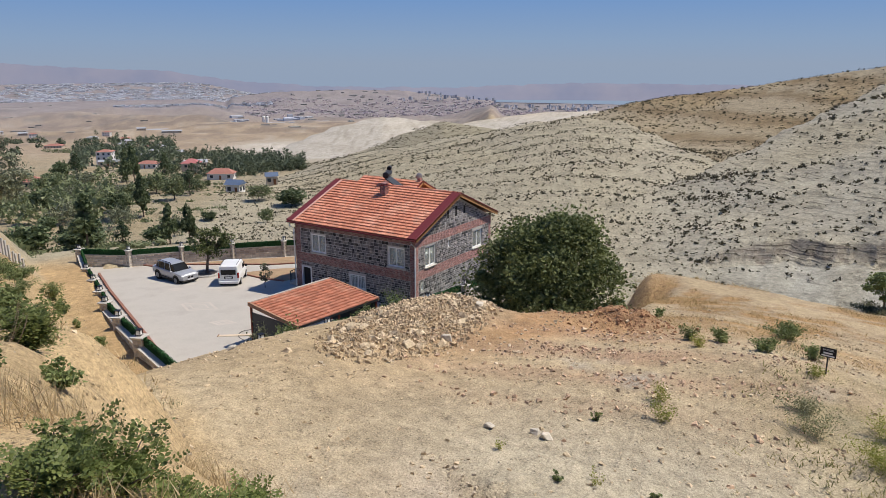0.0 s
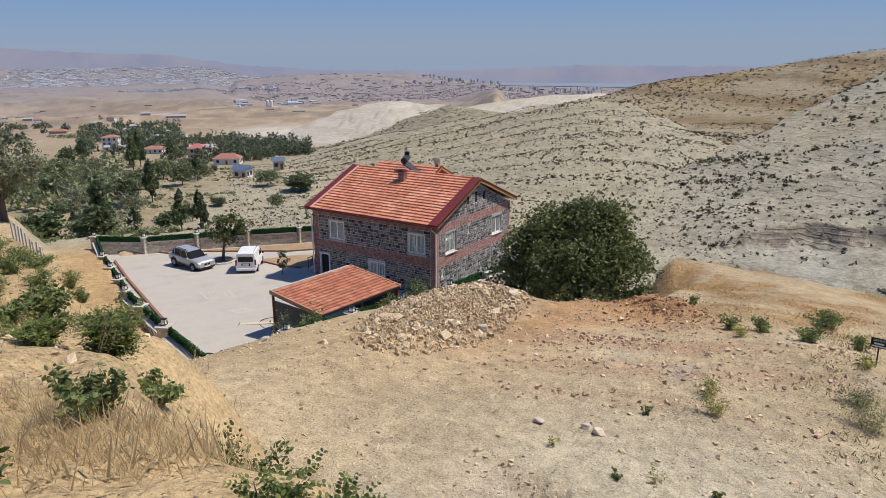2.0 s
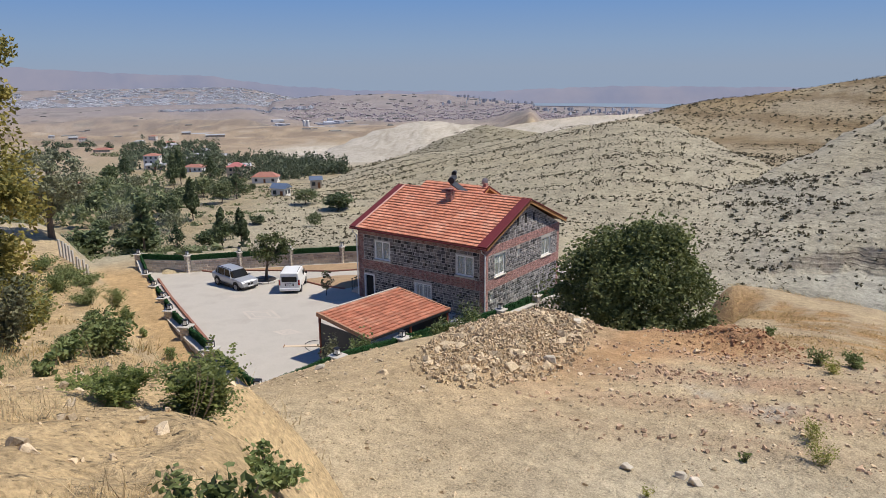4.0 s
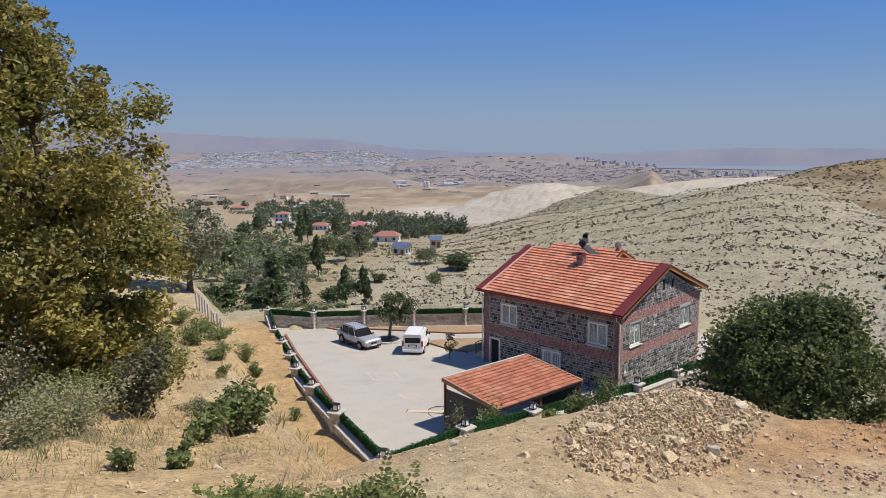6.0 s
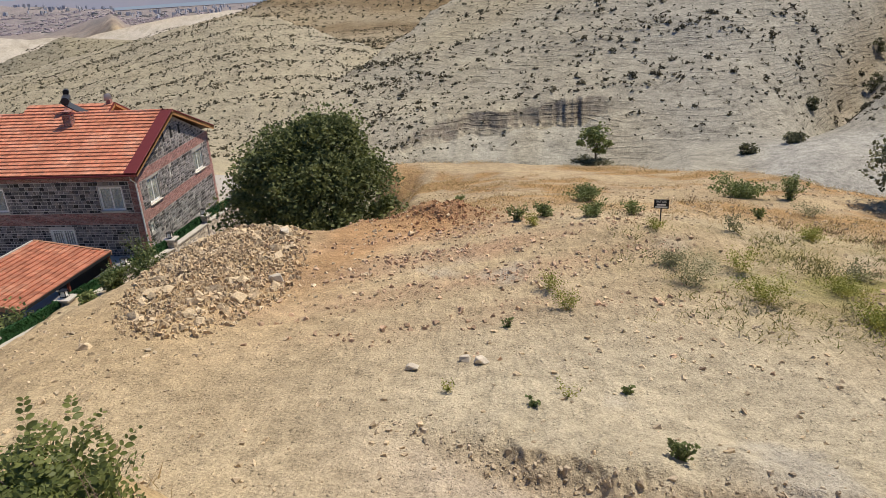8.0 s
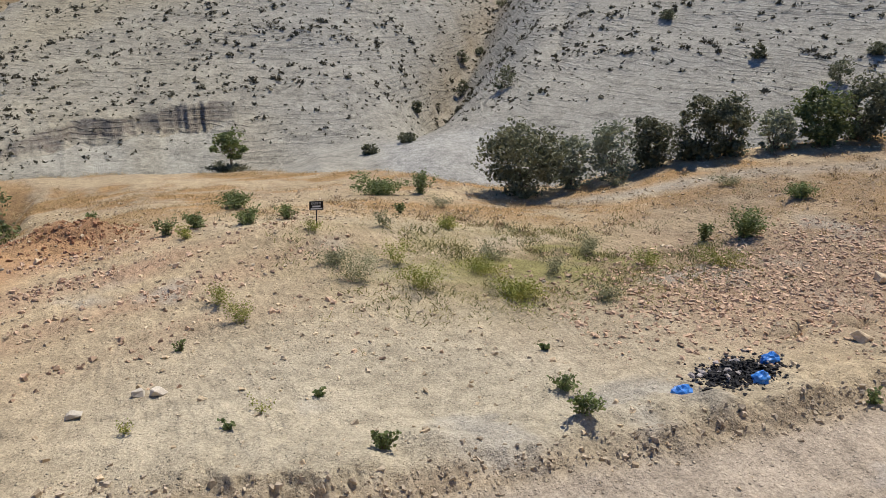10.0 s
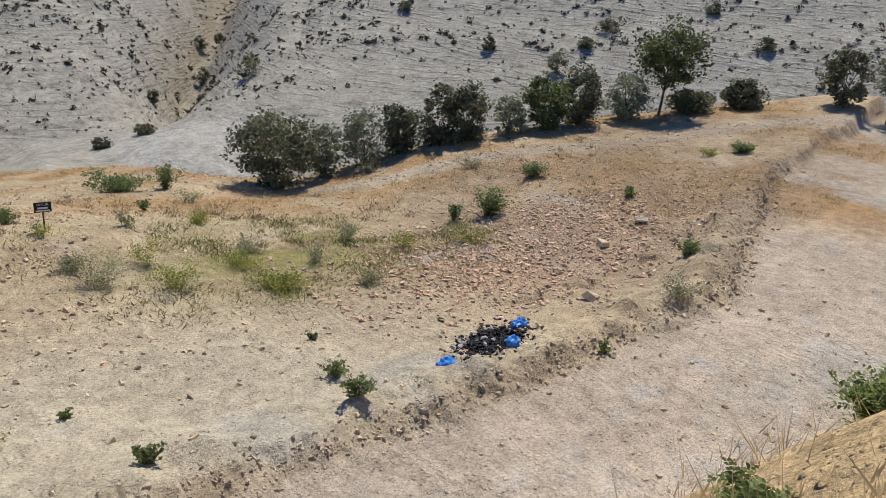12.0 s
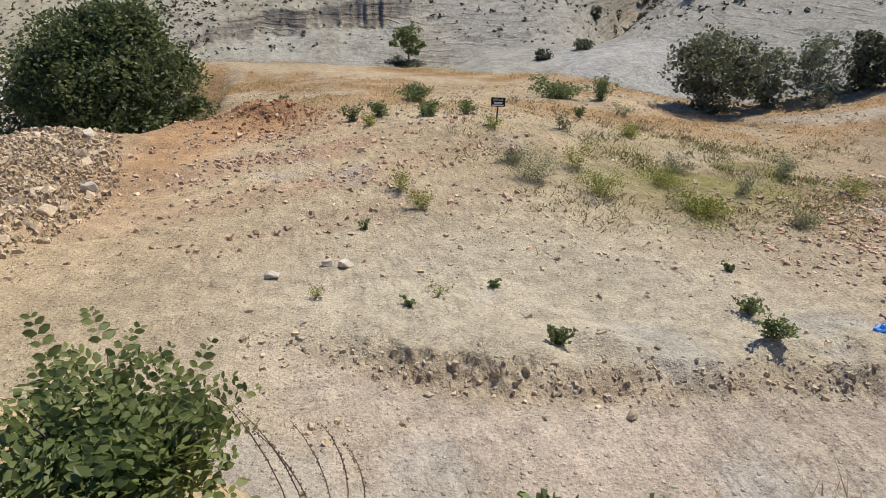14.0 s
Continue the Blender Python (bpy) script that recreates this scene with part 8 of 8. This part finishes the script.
v, f = stone_arrays(x, y, z, 0.035 + 0.10 * r.random(n) ** 2, r, 0.4)
tagged(arrays("rubbish_heap", v.reshape(-1, 3), f, MAT["ash"]), "heap of black charred household rubbish", "rubbish", kind="stuff")
n = 40
x, y = 35.2 + r.normal(0, 0.7, n), -28.7 + r.normal(0, 0.4, n)
v, f = stone_arrays(x, y, land_z(x, y) + 0.15, 0.06 + 0.1 * r.random(n), r, 0.3)
tagged(arrays("paper_scraps", v.reshape(-1, 3), f, MAT["scrap"]), "pale paper and card scraps on the rubbish", "rubbish", kind="stuff")

# fence posts at the far end of the lane
for i in range(9):
    x, y = -28.9 + i * 0.62, -15.1 - i * 0.08
    p = part("fence_post", boxes((-0.07, -0.07, -0.3, 0.07, 0.07, 1.35 - 0.04 * i), bevel=0.01), MAT["coping"])
    p.location = (x, y, float(land_z(x, y)))
    p.rotation_euler = (0.02 * (-1) ** i, 0.03 * ((i * 7) % 3 - 1), 0.3)
    tagged(p, "pale weathered concrete fence post beside the lane", "fence post", "fence posts by the lane")


# ---------------------------------------------------------------- the valley: trees, houses, the far town, the mountains
def crown_tree(name, label, kind, h, w, n, leaf, seed, column=False, group="trees in the valley"):
    """A tree at the world's origin, to be copied: trunk and a clumped crown."""
    r = np.random.default_rng(seed)
    t = thing(name, Matrix.Identity(4), label, "tree", group)
    bare = 0.06 if column else 0.12
    p, c = crown_points(r, n, 42 if column else 60, (0, 0, h * (1 + bare) / 2), (w * 0.43, w * 0.43, h * (1 - bare) * 0.46), w * (0.13 if column else 0.10), 0.4)
    if column:
        k = p[:, 2] / h
        p[:, :2] *= (1.15 - 0.85 * np.clip(k, 0, 1) ** 2.2)[:, None]
    p[:, 2] = np.maximum(p[:, 2], 0.1)
    v, f = leaves(p, leaf, r)
    arrays("crown", v, f, LEAF[kind], t)
    bm = bmesh.new()
    tube(bm, [(0, 0, -0.6), (0.05 * w, 0, h * 0.25), (0, 0.03 * w, h * 0.6), (0, 0, h * 0.85)], [h * 0.022, h * 0.018, h * 0.010, h * 0.003], 7)
    part("trunk", bm, MAT["bark"], t)
    bm = bmesh.new()
    for k in r.permutation(len(c))[:8]:
        q = Vector(c[k])
        s = Vector((0, 0, min(q.z * 0.6, h * 0.6)))
        tube(bm, [tuple(s), tuple(s.lerp(q, 0.55) + Vector((0, 0, 0.03 * h))), tuple(q)], [h * 0.008, h * 0.005, h * 0.001], 4)
    part("branchwork", bm, MAT["bark"], t)
    return t


LEAF["conifer"] = leaf_material("dark_conifer_leaf", (0.045, 0.072, 0.036), (0.115, 0.145, 0.070))
LEAF["far_wood"] = leaf_material("far_wood_leaf", (0.070, 0.098, 0.058), (0.175, 0.20, 0.12))
KINDS = {
    "poplar": (lambda h, w, s: crown_tree("poplar", "tall narrow dark green poplar in the valley", "poplar", h, w, 2200, 0.36, s, True)),
    "conifer": (lambda h, w, s: crown_tree("conifer", "dark pointed conifer in the valley", "conifer", h, w, 1300, 0.50, s, True)),
    "round": (lambda h, w, s: crown_tree("valley_tree", "round dark green tree in the valley", "poplar", h, w, 2000, 0.44, s)),
    "grey": (lambda h, w, s: crown_tree("valley_shrub", "grey-green bushy willow on the valley floor", "willow_scrub", h, w, 1500, 0.46, s)),
    "green": (lambda h, w, s: crown_tree("valley_tree", "mid green tree on the valley floor", "valley", h, w, 1500, 0.44, s)),
}
# kind, place, height, width
VALLEY = [("poplar", -47.5, 2.9, 6.6, 2.9), ("poplar", -60.8, 23.3, 6.4, 2.3), ("poplar", -59.3, 25.7, 6.2, 2.0), ("round", -117, 51.6, 6.6, 6.6), ("poplar", -115.2, 56.3, 10.3, 3.3), ("poplar", -262, 149, 17, 5.0), ("poplar", -280, 165, 18, 5.0), ("conifer", -331, 166, 15, 8.0), ("conifer", -257, 165, 15, 7.0), ("conifer", -159, 103, 9, 5.0),
          ("round", -330, 158, 10, 10.0), ("grey", -274, 135, 7, 13.0), ("grey", -177, 76, 6, 13.0), ("grey", -123, 44, 5, 9.0), ("green", -195, 116, 8, 10.0), ("green", -143, 85, 7, 9.0), ("green", -176, 113, 8, 9.0), ("green", -133, 62, 5, 7.0)]
made = {}
r = np.random.default_rng(90)
for kind, x, y, h, w in VALLEY:
    z = float(land_z(x, y)) - 0.2
    if kind not in made:
        made[kind] = (KINDS[kind](h, w, 91 + len(made)), h, w)
        made[kind][0].matrix_world = pose(x, y, z)
        continue
    t, h0, w0 = made[kind]
    copy_thing(t, pose(x, y, z, 0, 0, r.random() * 360) @ Matrix.Diagonal((w / w0, w / w0, h / h0, 1)))
# the looser growth between them
n = 0
while n < 52:
    az, d = 44 + 24 * r.random(), 88 + 330 * r.random() ** 1.3
    x, y = EYE0[0] - d * math.sin(radians(az)), EYE0[1] + d * math.cos(radians(az))
    if fbm(np.array(x / 45), np.array(y / 45), 3, 401) < -0.12 - 0.25 * (az > 55) + 0.3 * (az < 50):
        continue
    n += 1
    kind = ("grey", "green", "grey", "green", "round", "conifer")[int(r.random() * 6)]
    t, h0, w0 = made[kind]
    h = (1.8 + 2.8 * r.random()) * (1.0 if d < 160 else 1.3)
    w = h * (1.1 + 0.7 * r.random()) if kind != "conifer" else h * 0.5
    copy_thing(t, pose(x, y, float(land_z(x, y)) - 0.2, 0, 0, r.random() * 360) @ Matrix.Diagonal((w / w0, w / w0, h / h0, 1)))


def wood(name, label, x, y, h, w, kind, r, per=46):
    """Far trees that nobody could count, as one mesh of ragged crowns."""
    n = len(x)
    z = land_z(x, y)
    k = r.random((n, per))
    a = r.random((n, per)) * 6.283
    rad = w[:, None] * 0.5 * np.sqrt(r.random((n, per))) * np.sin(np.pi * np.clip(0.15 + 0.82 * k, 0, 1)) ** 0.7
    p = np.stack([x[:, None] + rad * np.cos(a), y[:, None] + rad * np.sin(a), z[:, None] + h[:, None] * (0.04 + 0.96 * k)], -1)
    e = r.normal(size=(n, per, 3, 3)) * (w[:, None, None, None] * 0.13)
    V = (p[:, :, None] + e).reshape(-1, 3)
    return tagged(arrays(name, V, np.arange(len(V)).reshape(-1, 3), LEAF[kind]), label, "trees", kind="stuff")


def polar_points(r, n, a0, a1, lo, hi, keep):
    az, u = a0 + (a1 - a0) * r.random(n), r.random(n)
    d = lo(az) + (hi(az) - lo(az)) * u
    x, y = EYE0[0] - d * np.sin(np.radians(az)), EYE0[1] + d * np.cos(np.radians(az))
    k = r.random(n) < keep(x, y, az, d)
    return x[k], y[k]


r = np.random.default_rng(93)
x, y = polar_points(r, 1500, 43.5, 54.5, lambda a: np.interp(a, [43, 45, 47, 49, 54], [400, 390, 352, 352, 405]), lambda a: np.interp(a, [43, 45, 49, 54], [470, 540, 720, 690]), lambda x, y, a, d: 0.10 + 0.75 * (fbm(x / 45, y / 45, 3, 411) > 0.0))
wood("far_wood", "dark green wood along the valley floor", x, y, 3 + 7 * r.random(len(x)) ** 1.8, 3 + 3.2 * r.random(len(x)), "far_wood", r, 36)
x, y = polar_points(r, 420, 53, 60, lambda a: 0 * a + 470, lambda a: 0 * a + 1150, lambda x, y, a, d: (fbm(x / 90, y / 90, 3, 412) > 0.0) * 1.0)
wood("far_wood", "garden trees between the village houses", x, y, 5 + 4 * r.random(len(x)), 5 + 5 * r.random(len(x)), "far_wood", r)
x, y = polar_points(r, 200, 57, 67, lambda a: 0 * a + 560, lambda a: 0 * a + 1250, lambda x, y, a, d: (fbm(x / 120, y / 70, 3, 413) > 0.12) * 1.0)
wood("far_wood", "scattered trees on the dry valley side", x, y, 4 + 5 * r.random(len(x)), 6 + 6 * r.random(len(x)), "far_wood", r)
# orchard rows
g = np.array([(i, j) for i in range(13) for j in range(6)], float)
x, y = -742 + (g[:, 0] - 6) * 6.5 + (g[:, 1] - 3) * 3, 420 + (g[:, 1] - 3) * 11 - (g[:, 0] - 6) * 1.5
wood("orchard", "rows of small orchard trees on the slope", x, y, 3.5 + r.random(len(x)), 4 + 1.5 * r.random(len(x)), "valley", r, 24)
# green belt on the valley floor below the village
x, y = slope_points(400, 56, 72, 170, 420, lambda x, y, a, rr: sstep(56, 60, a) * sstep(-0.12, 0.2, fbm(x / 38, y / 38, 3, 417)))
wood("valley_belt", "bushy green trees crowding the valley floor", x, y, 2.5 + 5.5 * r.random(len(x)) ** 1.6, 2.5 + 3 * r.random(len(x)), "valley", r, 60)
# dry brush on the valley's near slopes
x, y = polar_points(r, 1500, 48, 68, lambda a: 0 * a + 75, lambda a: 0 * a + 330, lambda x, y, a, d: sstep(-0.1, 0.3, fbm(x / 30, y / 30, 3, 414)) * (yard_distance(x, y) > 3))
clumps("valley_brush", "grey-green brush on the valley's dry slopes", x, y, 0.4 + 1.1 * r.random(len(x)) ** 2, "valley", r, 20, size=0.24)

MAT["plaster_white"] = material("white_plaster", (0.66, 0.64, 0.61), 0.85, 0.1, 0.5, 6.0, 0.1)
MAT["plaster_cream"] = material("cream_plaster", (0.50, 0.43, 0.34), 0.9, 0.15, 0.5, 6.0, 0.1)
MAT["far_tile"] = material("far_red_tile", (0.36, 0.165, 0.125), 0.85, 0.2, 0.8, 8.0, 0.3)
MAT["far_rose"] = material("rose_roof", (0.42, 0.155, 0.145), 0.8, 0.15, 0.8, 8.0, 0.2)
MAT["far_blue"] = material("blue_sheet_roof", (0.10, 0.14, 0.22), 0.6, 0.15, 0.8, 8.0, 0.1)
MAT["far_grey"] = material("grey_sheet_roof", (0.36, 0.37, 0.39), 0.6, 0.15, 0.5, 6.0, 0.1)
MAT["far_glass"] = material("dark_window", (0.04, 0.05, 0.06), 0.25, 0.2, 1.0, 8.0, 0.0)


def far_house(name, label, x, y, turn, w, d, floors, wall, roof, hip=True, rise_=2.2):
    """A small house: walls, a pitched roof with eaves, a door and windows on each storey."""
    z = min(float(land_z(x + i * w * 0.5, y + j * d * 0.5)) for i in (-1, 0, 1) for j in (-1, 0, 1))
    t = thing(name, pose(x, y, z, 0, 0, turn), label, "house", "houses in the valley")
    h = 2.9 * floors + 0.8
    part("wall", boxes((-w / 2, -d / 2, -1.0, w / 2, d / 2, h)), MAT[wall], t)
    bm = bmesh.new()
    e, a = 0.5, (w / 2 - d / 2 if hip else w / 2 + 0.5)
    lo = [bm.verts.new(p) for p in ((-w / 2 - e, -d / 2 - e, h), (w / 2 + e, -d / 2 - e, h), (w / 2 + e, d / 2 + e, h), (-w / 2 - e, d / 2 + e, h))]
    hi = [bm.verts.new((-max(a, 0.4), 0, h + rise_)), bm.verts.new((max(a, 0.4), 0, h + rise_))]
    for q in ((lo[0], lo[1], hi[1], hi[0]), (lo[2], lo[3], hi[0], hi[1]), (lo[1], lo[2], hi[1]), (lo[3], lo[0], hi[0]), (lo[3], lo[2], lo[1], lo[0])):
        bm.faces.new(q)
    part("roof", bm, MAT[roof], t)
    for k in range(floors):
        zz = 1.6 + 2.9 * k
        for i in range(max(2, int(w / 3.2))):
            u = -w / 2 + (i + 0.5) * w / max(2, int(w / 3.2))
            if k == 0 and i == 1:
                part("door", boxes((u - 0.5, -d / 2 - 0.05, 0.6, u + 0.5, -d / 2 + 0.02, 2.8)), MAT["wood"], t)
                continue
            part("window", boxes((u - 0.65, -d / 2 - 0.05, zz, u + 0.65, -d / 2 + 0.02, zz + 1.4)), MAT["far_glass"], t)
        for i in (-1, 1):
            part("window", boxes((w / 2 - 0.02, i * d / 4 - 0.6, zz, w / 2 + 0.05, i * d / 4 + 0.6, zz + 1.4)), MAT["far_glass"], t)
    return t


far_house("house", "two-storey house with a rose red hipped roof", -290, 206, 38, 9, 7, 2, "plaster_cream", "far_rose")
far_house("house", "long low house with a red tile roof", -243, 186, 35, 12, 6, 1, "plaster_white", "far_tile")
far_house("house", "white three-storey house on the valley side", -428, 244, 40, 10, 8, 3, "plaster_white", "far_tile", rise_=1.4)
far_house("outbuilding", "low cream outbuilding beside the white house", -415, 238, 40, 12, 6, 1, "plaster_cream", "far_grey", False, 1.0)
far_house("cottage", "small cottage with a blue sheet roof", -172, 150, 50, 4, 3, 1, "plaster_cream", "far_blue", False, 1.4)
far_house("cottage", "small cottage with a dark blue roof among trees", -160, 122, 20, 5, 4, 1, "plaster_white", "far_blue", False, 1.5)
far_house("house", "red-roofed house by the orchard", -872, 455, 35, 22, 12, 1, "plaster_cream", "far_tile")
far_house("cottage", "low red-roofed cottage below the road", -300, 128, 45, 8, 6, 1, "plaster_cream", "far_tile")
far_house("long_shed", "long white industrial shed with a grey roof", -1160, 805, 50, 52, 12, 1, "plaster_white", "far_grey", False, 1.6)
far_house("shed", "grey sheet-roofed shed beside the long shed", -985, 712, 50, 30, 14, 1, "plaster_cream", "far_grey", False, 1.5)
r = np.random.default_rng(95)
VILLAGE = [(-1000, 610), (-1035, 680), (-960, 560), (-930, 585), (-840, 530), (-790, 500), (-740, 505), (-700, 430), (-640, 425), (-610, 380), (-560, 352), (-560, 400), (-1100, 545), (-1140, 560), (-1180, 540), (-1060, 520), (-520, 330), (-480, 300), (-375, 235), (-350, 252)]
for i, (x, y) in enumerate(VILLAGE):
    far_house("village_house", ("white village house under a red roof", "cream village house under a grey sheet roof", "low village house with a blue-grey roof")[i % 3], x + r.normal() * 6, y + r.normal() * 6, 20 + 50 * r.random(), 9 + 6 * r.random(), 7 + 2 * r.random(), 1 + (i % 4 == 0), ("plaster_white", "plaster_cream")[i % 2], ("far_tile", "far_grey", "far_grey")[i % 3], i % 2 == 0, 1.6)

# twin towers of a plant, with its halls
tw = thing("silo_plant", pose(-1507, 1410, float(land_z(-1507, 1410)), 0, 0, 42), "pair of tall pale silo towers on the plain", "silos")
for u in (-5, 5):
    bm = bmesh.new()
    tube(bm, [(u, 0, -2), (u, 0, 22), (u, 0, 23.5)], [4.4, 4.4, 3.0], 16)
    part("tower", bm, MAT["plaster_white"], tw)
part("hall", boxes((12, -6, -2, 52, 7, 5.5), bevel=0.3), MAT["far_grey"], tw)
part("hall", boxes((66, -8, -2, 96, 6, 6.5), bevel=0.3), MAT["plaster_white"], tw)


def town(name, label, n, a0, a1, r0, r1, w, h, mat, seed, keep=0.0):
    """Far blocks, each with its own size and turn, as one mesh."""
    r = np.random.default_rng(seed)
    az, d = a0 + (a1 - a0) * r.random(n), r0 + (r1 - r0) * r.random(n)
    x, y = EYE0[0] - d * np.sin(np.radians(az)), EYE0[1] + d * np.cos(np.radians(az))
    k = fbm(az * 1.3, d / 160, 3, seed) > keep
    x, y = x[k], y[k]
    n = len(x)
    z = land_z(x, y)
    c = np.array([(-1, -1, -0.2), (1, -1, -0.2), (1, 1, -0.2), (-1, 1, -0.2), (-1, -1, 1), (1, -1, 1), (1, 1, 1), (-1, 1, 1)], float)
    size = np.stack([w * (0.5 + r.random(n)), w * (0.4 + 0.5 * r.random(n)), h * (0.5 + r.random(n))], -1)
    v = c[None] * size[:, None] * np.array((0.5, 0.5, 1))
    a = r.random(n)[:, None] * 0.8 + 0.5
    v = np.stack([v[..., 0] * np.cos(a) - v[..., 1] * np.sin(a), v[..., 0] * np.sin(a) + v[..., 1] * np.cos(a), v[..., 2]], -1) + np.stack([x, y, z], -1)[:, None]
    f = np.array([(4, 5, 6, 7), (0, 1, 5, 4), (1, 2, 6, 5), (2, 3, 7, 6), (3, 0, 4, 7)])
    return tagged(arrays(name, v.reshape(-1, 3), (np.arange(n)[:, None, None] * 8 + f[None]).reshape(-1, 4), MAT[mat]), label, "buildings", kind="stuff")


MAT["town_pale"] = material("pale_town_blocks", (0.45, 0.46, 0.49), 0.9, 0.15, 0.02, 0.3, 0.0, island=0.3)
MAT["town_rose"] = material("rose_town_blocks", (0.46, 0.39, 0.39), 0.9, 0.15, 0.02, 0.3, 0.0, island=0.3)
MAT["town_dark"] = material("dark_town_trees", (0.21, 0.21, 0.20), 0.9, 0.2, 0.02, 0.3, 0.0, island=0.3)
town("far_town", "pale blocks of the far industrial town", 5200, 46, 74, 3900, 4800, 21, 1.8, "town_pale", 501, -0.2)
town("far_town", "dark halls and trees in the far town", 350, 46, 74, 3900, 4800, 26, 1.5, "town_dark", 502, -0.05)
town("far_town", "rose housing blocks on the plain", 3000, 22, 48, 2500, 3500, 8, 2.2, "town_rose", 503, -0.25)
town("far_town", "pale tower blocks at the town's edge", 300, 16, 36, 3300, 4300, 8, 13, "town_pale", 504, -0.05)
town("far_town", "dark groves between the housing blocks", 500, 18, 48, 2400, 4300, 18, 2.6, "town_dark", 508, 0.0)
town("far_town", "rows of low houses on the plain", 240, 46, 57, 3200, 3300, 12, 5, "town_pale", 505, -0.3)
town("far_town", "low halls at the plain's near edge", 50, 42, 49, 2050, 2300, 24, 6, "town_pale", 506, 0.0)
town("field_hedges", "dark hedges and walls between the fields", 260, 40, 72, 1300, 3600, 16, 1.3, "town_dark", 507, 0.12)


def mountains():
    """A far range behind the plain, its haze put into a glowing colour."""
    az = np.arange(-30, 96, 0.25)
    el = np.interp(az, [-30, 0, 10, 23, 32, 38, 44, 49, 53, 60, 67, 70, 80, 96], [-1.7, -1.6, -1.5, -1.4, -1.75, -1.75, -1.55, -1.15, -0.5, -0.2, 0.25, 0.3, 0.4, 0.4])
    el = el + 0.07 * fbm(az * 0.35, 0 * az, 4, 601)
    V, F = [], []
    for k, (d, s) in enumerate(((4700, None), (4750, 0.35), (4800, 0.75), (4860, 1.0))):
        e = -2.7 if s is None else -2.7 + (el + 2.7) * s
        a = np.radians(az)
        V.append(np.stack([EYE0[0] - d * np.sin(a), EYE0[1] + d * np.cos(a), 17.9 + d * np.tan(np.radians(e + 0 * az)) + (8 * fbm(az * 2.2, 0 * az + k, 3, 602) if s else 0)], -1))
    n = len(az)
    for k in range(3):
        i = np.arange(n - 1)
        F.append(np.stack([k * n + i, k * n + i + 1, (k + 1) * n + i + 1, (k + 1) * n + i], -1))
    m = bpy.data.materials.new("haze_glow_range")
    m.use_nodes = True
    nt = m.node_tree
    b = nt.nodes["Principled BSDF"]
    # near-black base; the blue haze is painted as emission
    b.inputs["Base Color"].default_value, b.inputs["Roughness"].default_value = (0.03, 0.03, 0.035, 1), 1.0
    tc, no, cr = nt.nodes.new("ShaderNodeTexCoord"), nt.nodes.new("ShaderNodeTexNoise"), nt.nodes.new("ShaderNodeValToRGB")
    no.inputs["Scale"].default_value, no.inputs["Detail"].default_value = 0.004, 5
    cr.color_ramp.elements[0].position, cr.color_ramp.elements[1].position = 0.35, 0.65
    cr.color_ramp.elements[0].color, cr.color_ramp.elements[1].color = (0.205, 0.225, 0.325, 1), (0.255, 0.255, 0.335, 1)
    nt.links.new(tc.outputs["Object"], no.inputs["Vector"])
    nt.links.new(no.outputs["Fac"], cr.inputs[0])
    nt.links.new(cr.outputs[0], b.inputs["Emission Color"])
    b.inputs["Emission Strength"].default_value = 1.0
    return tagged(arrays("backdrop", np.concatenate(V), np.concatenate(F), m, smooth=True), "mountain range behind the plain, blue haze put into its glowing colour", "mountains", kind="structure")


mountains()
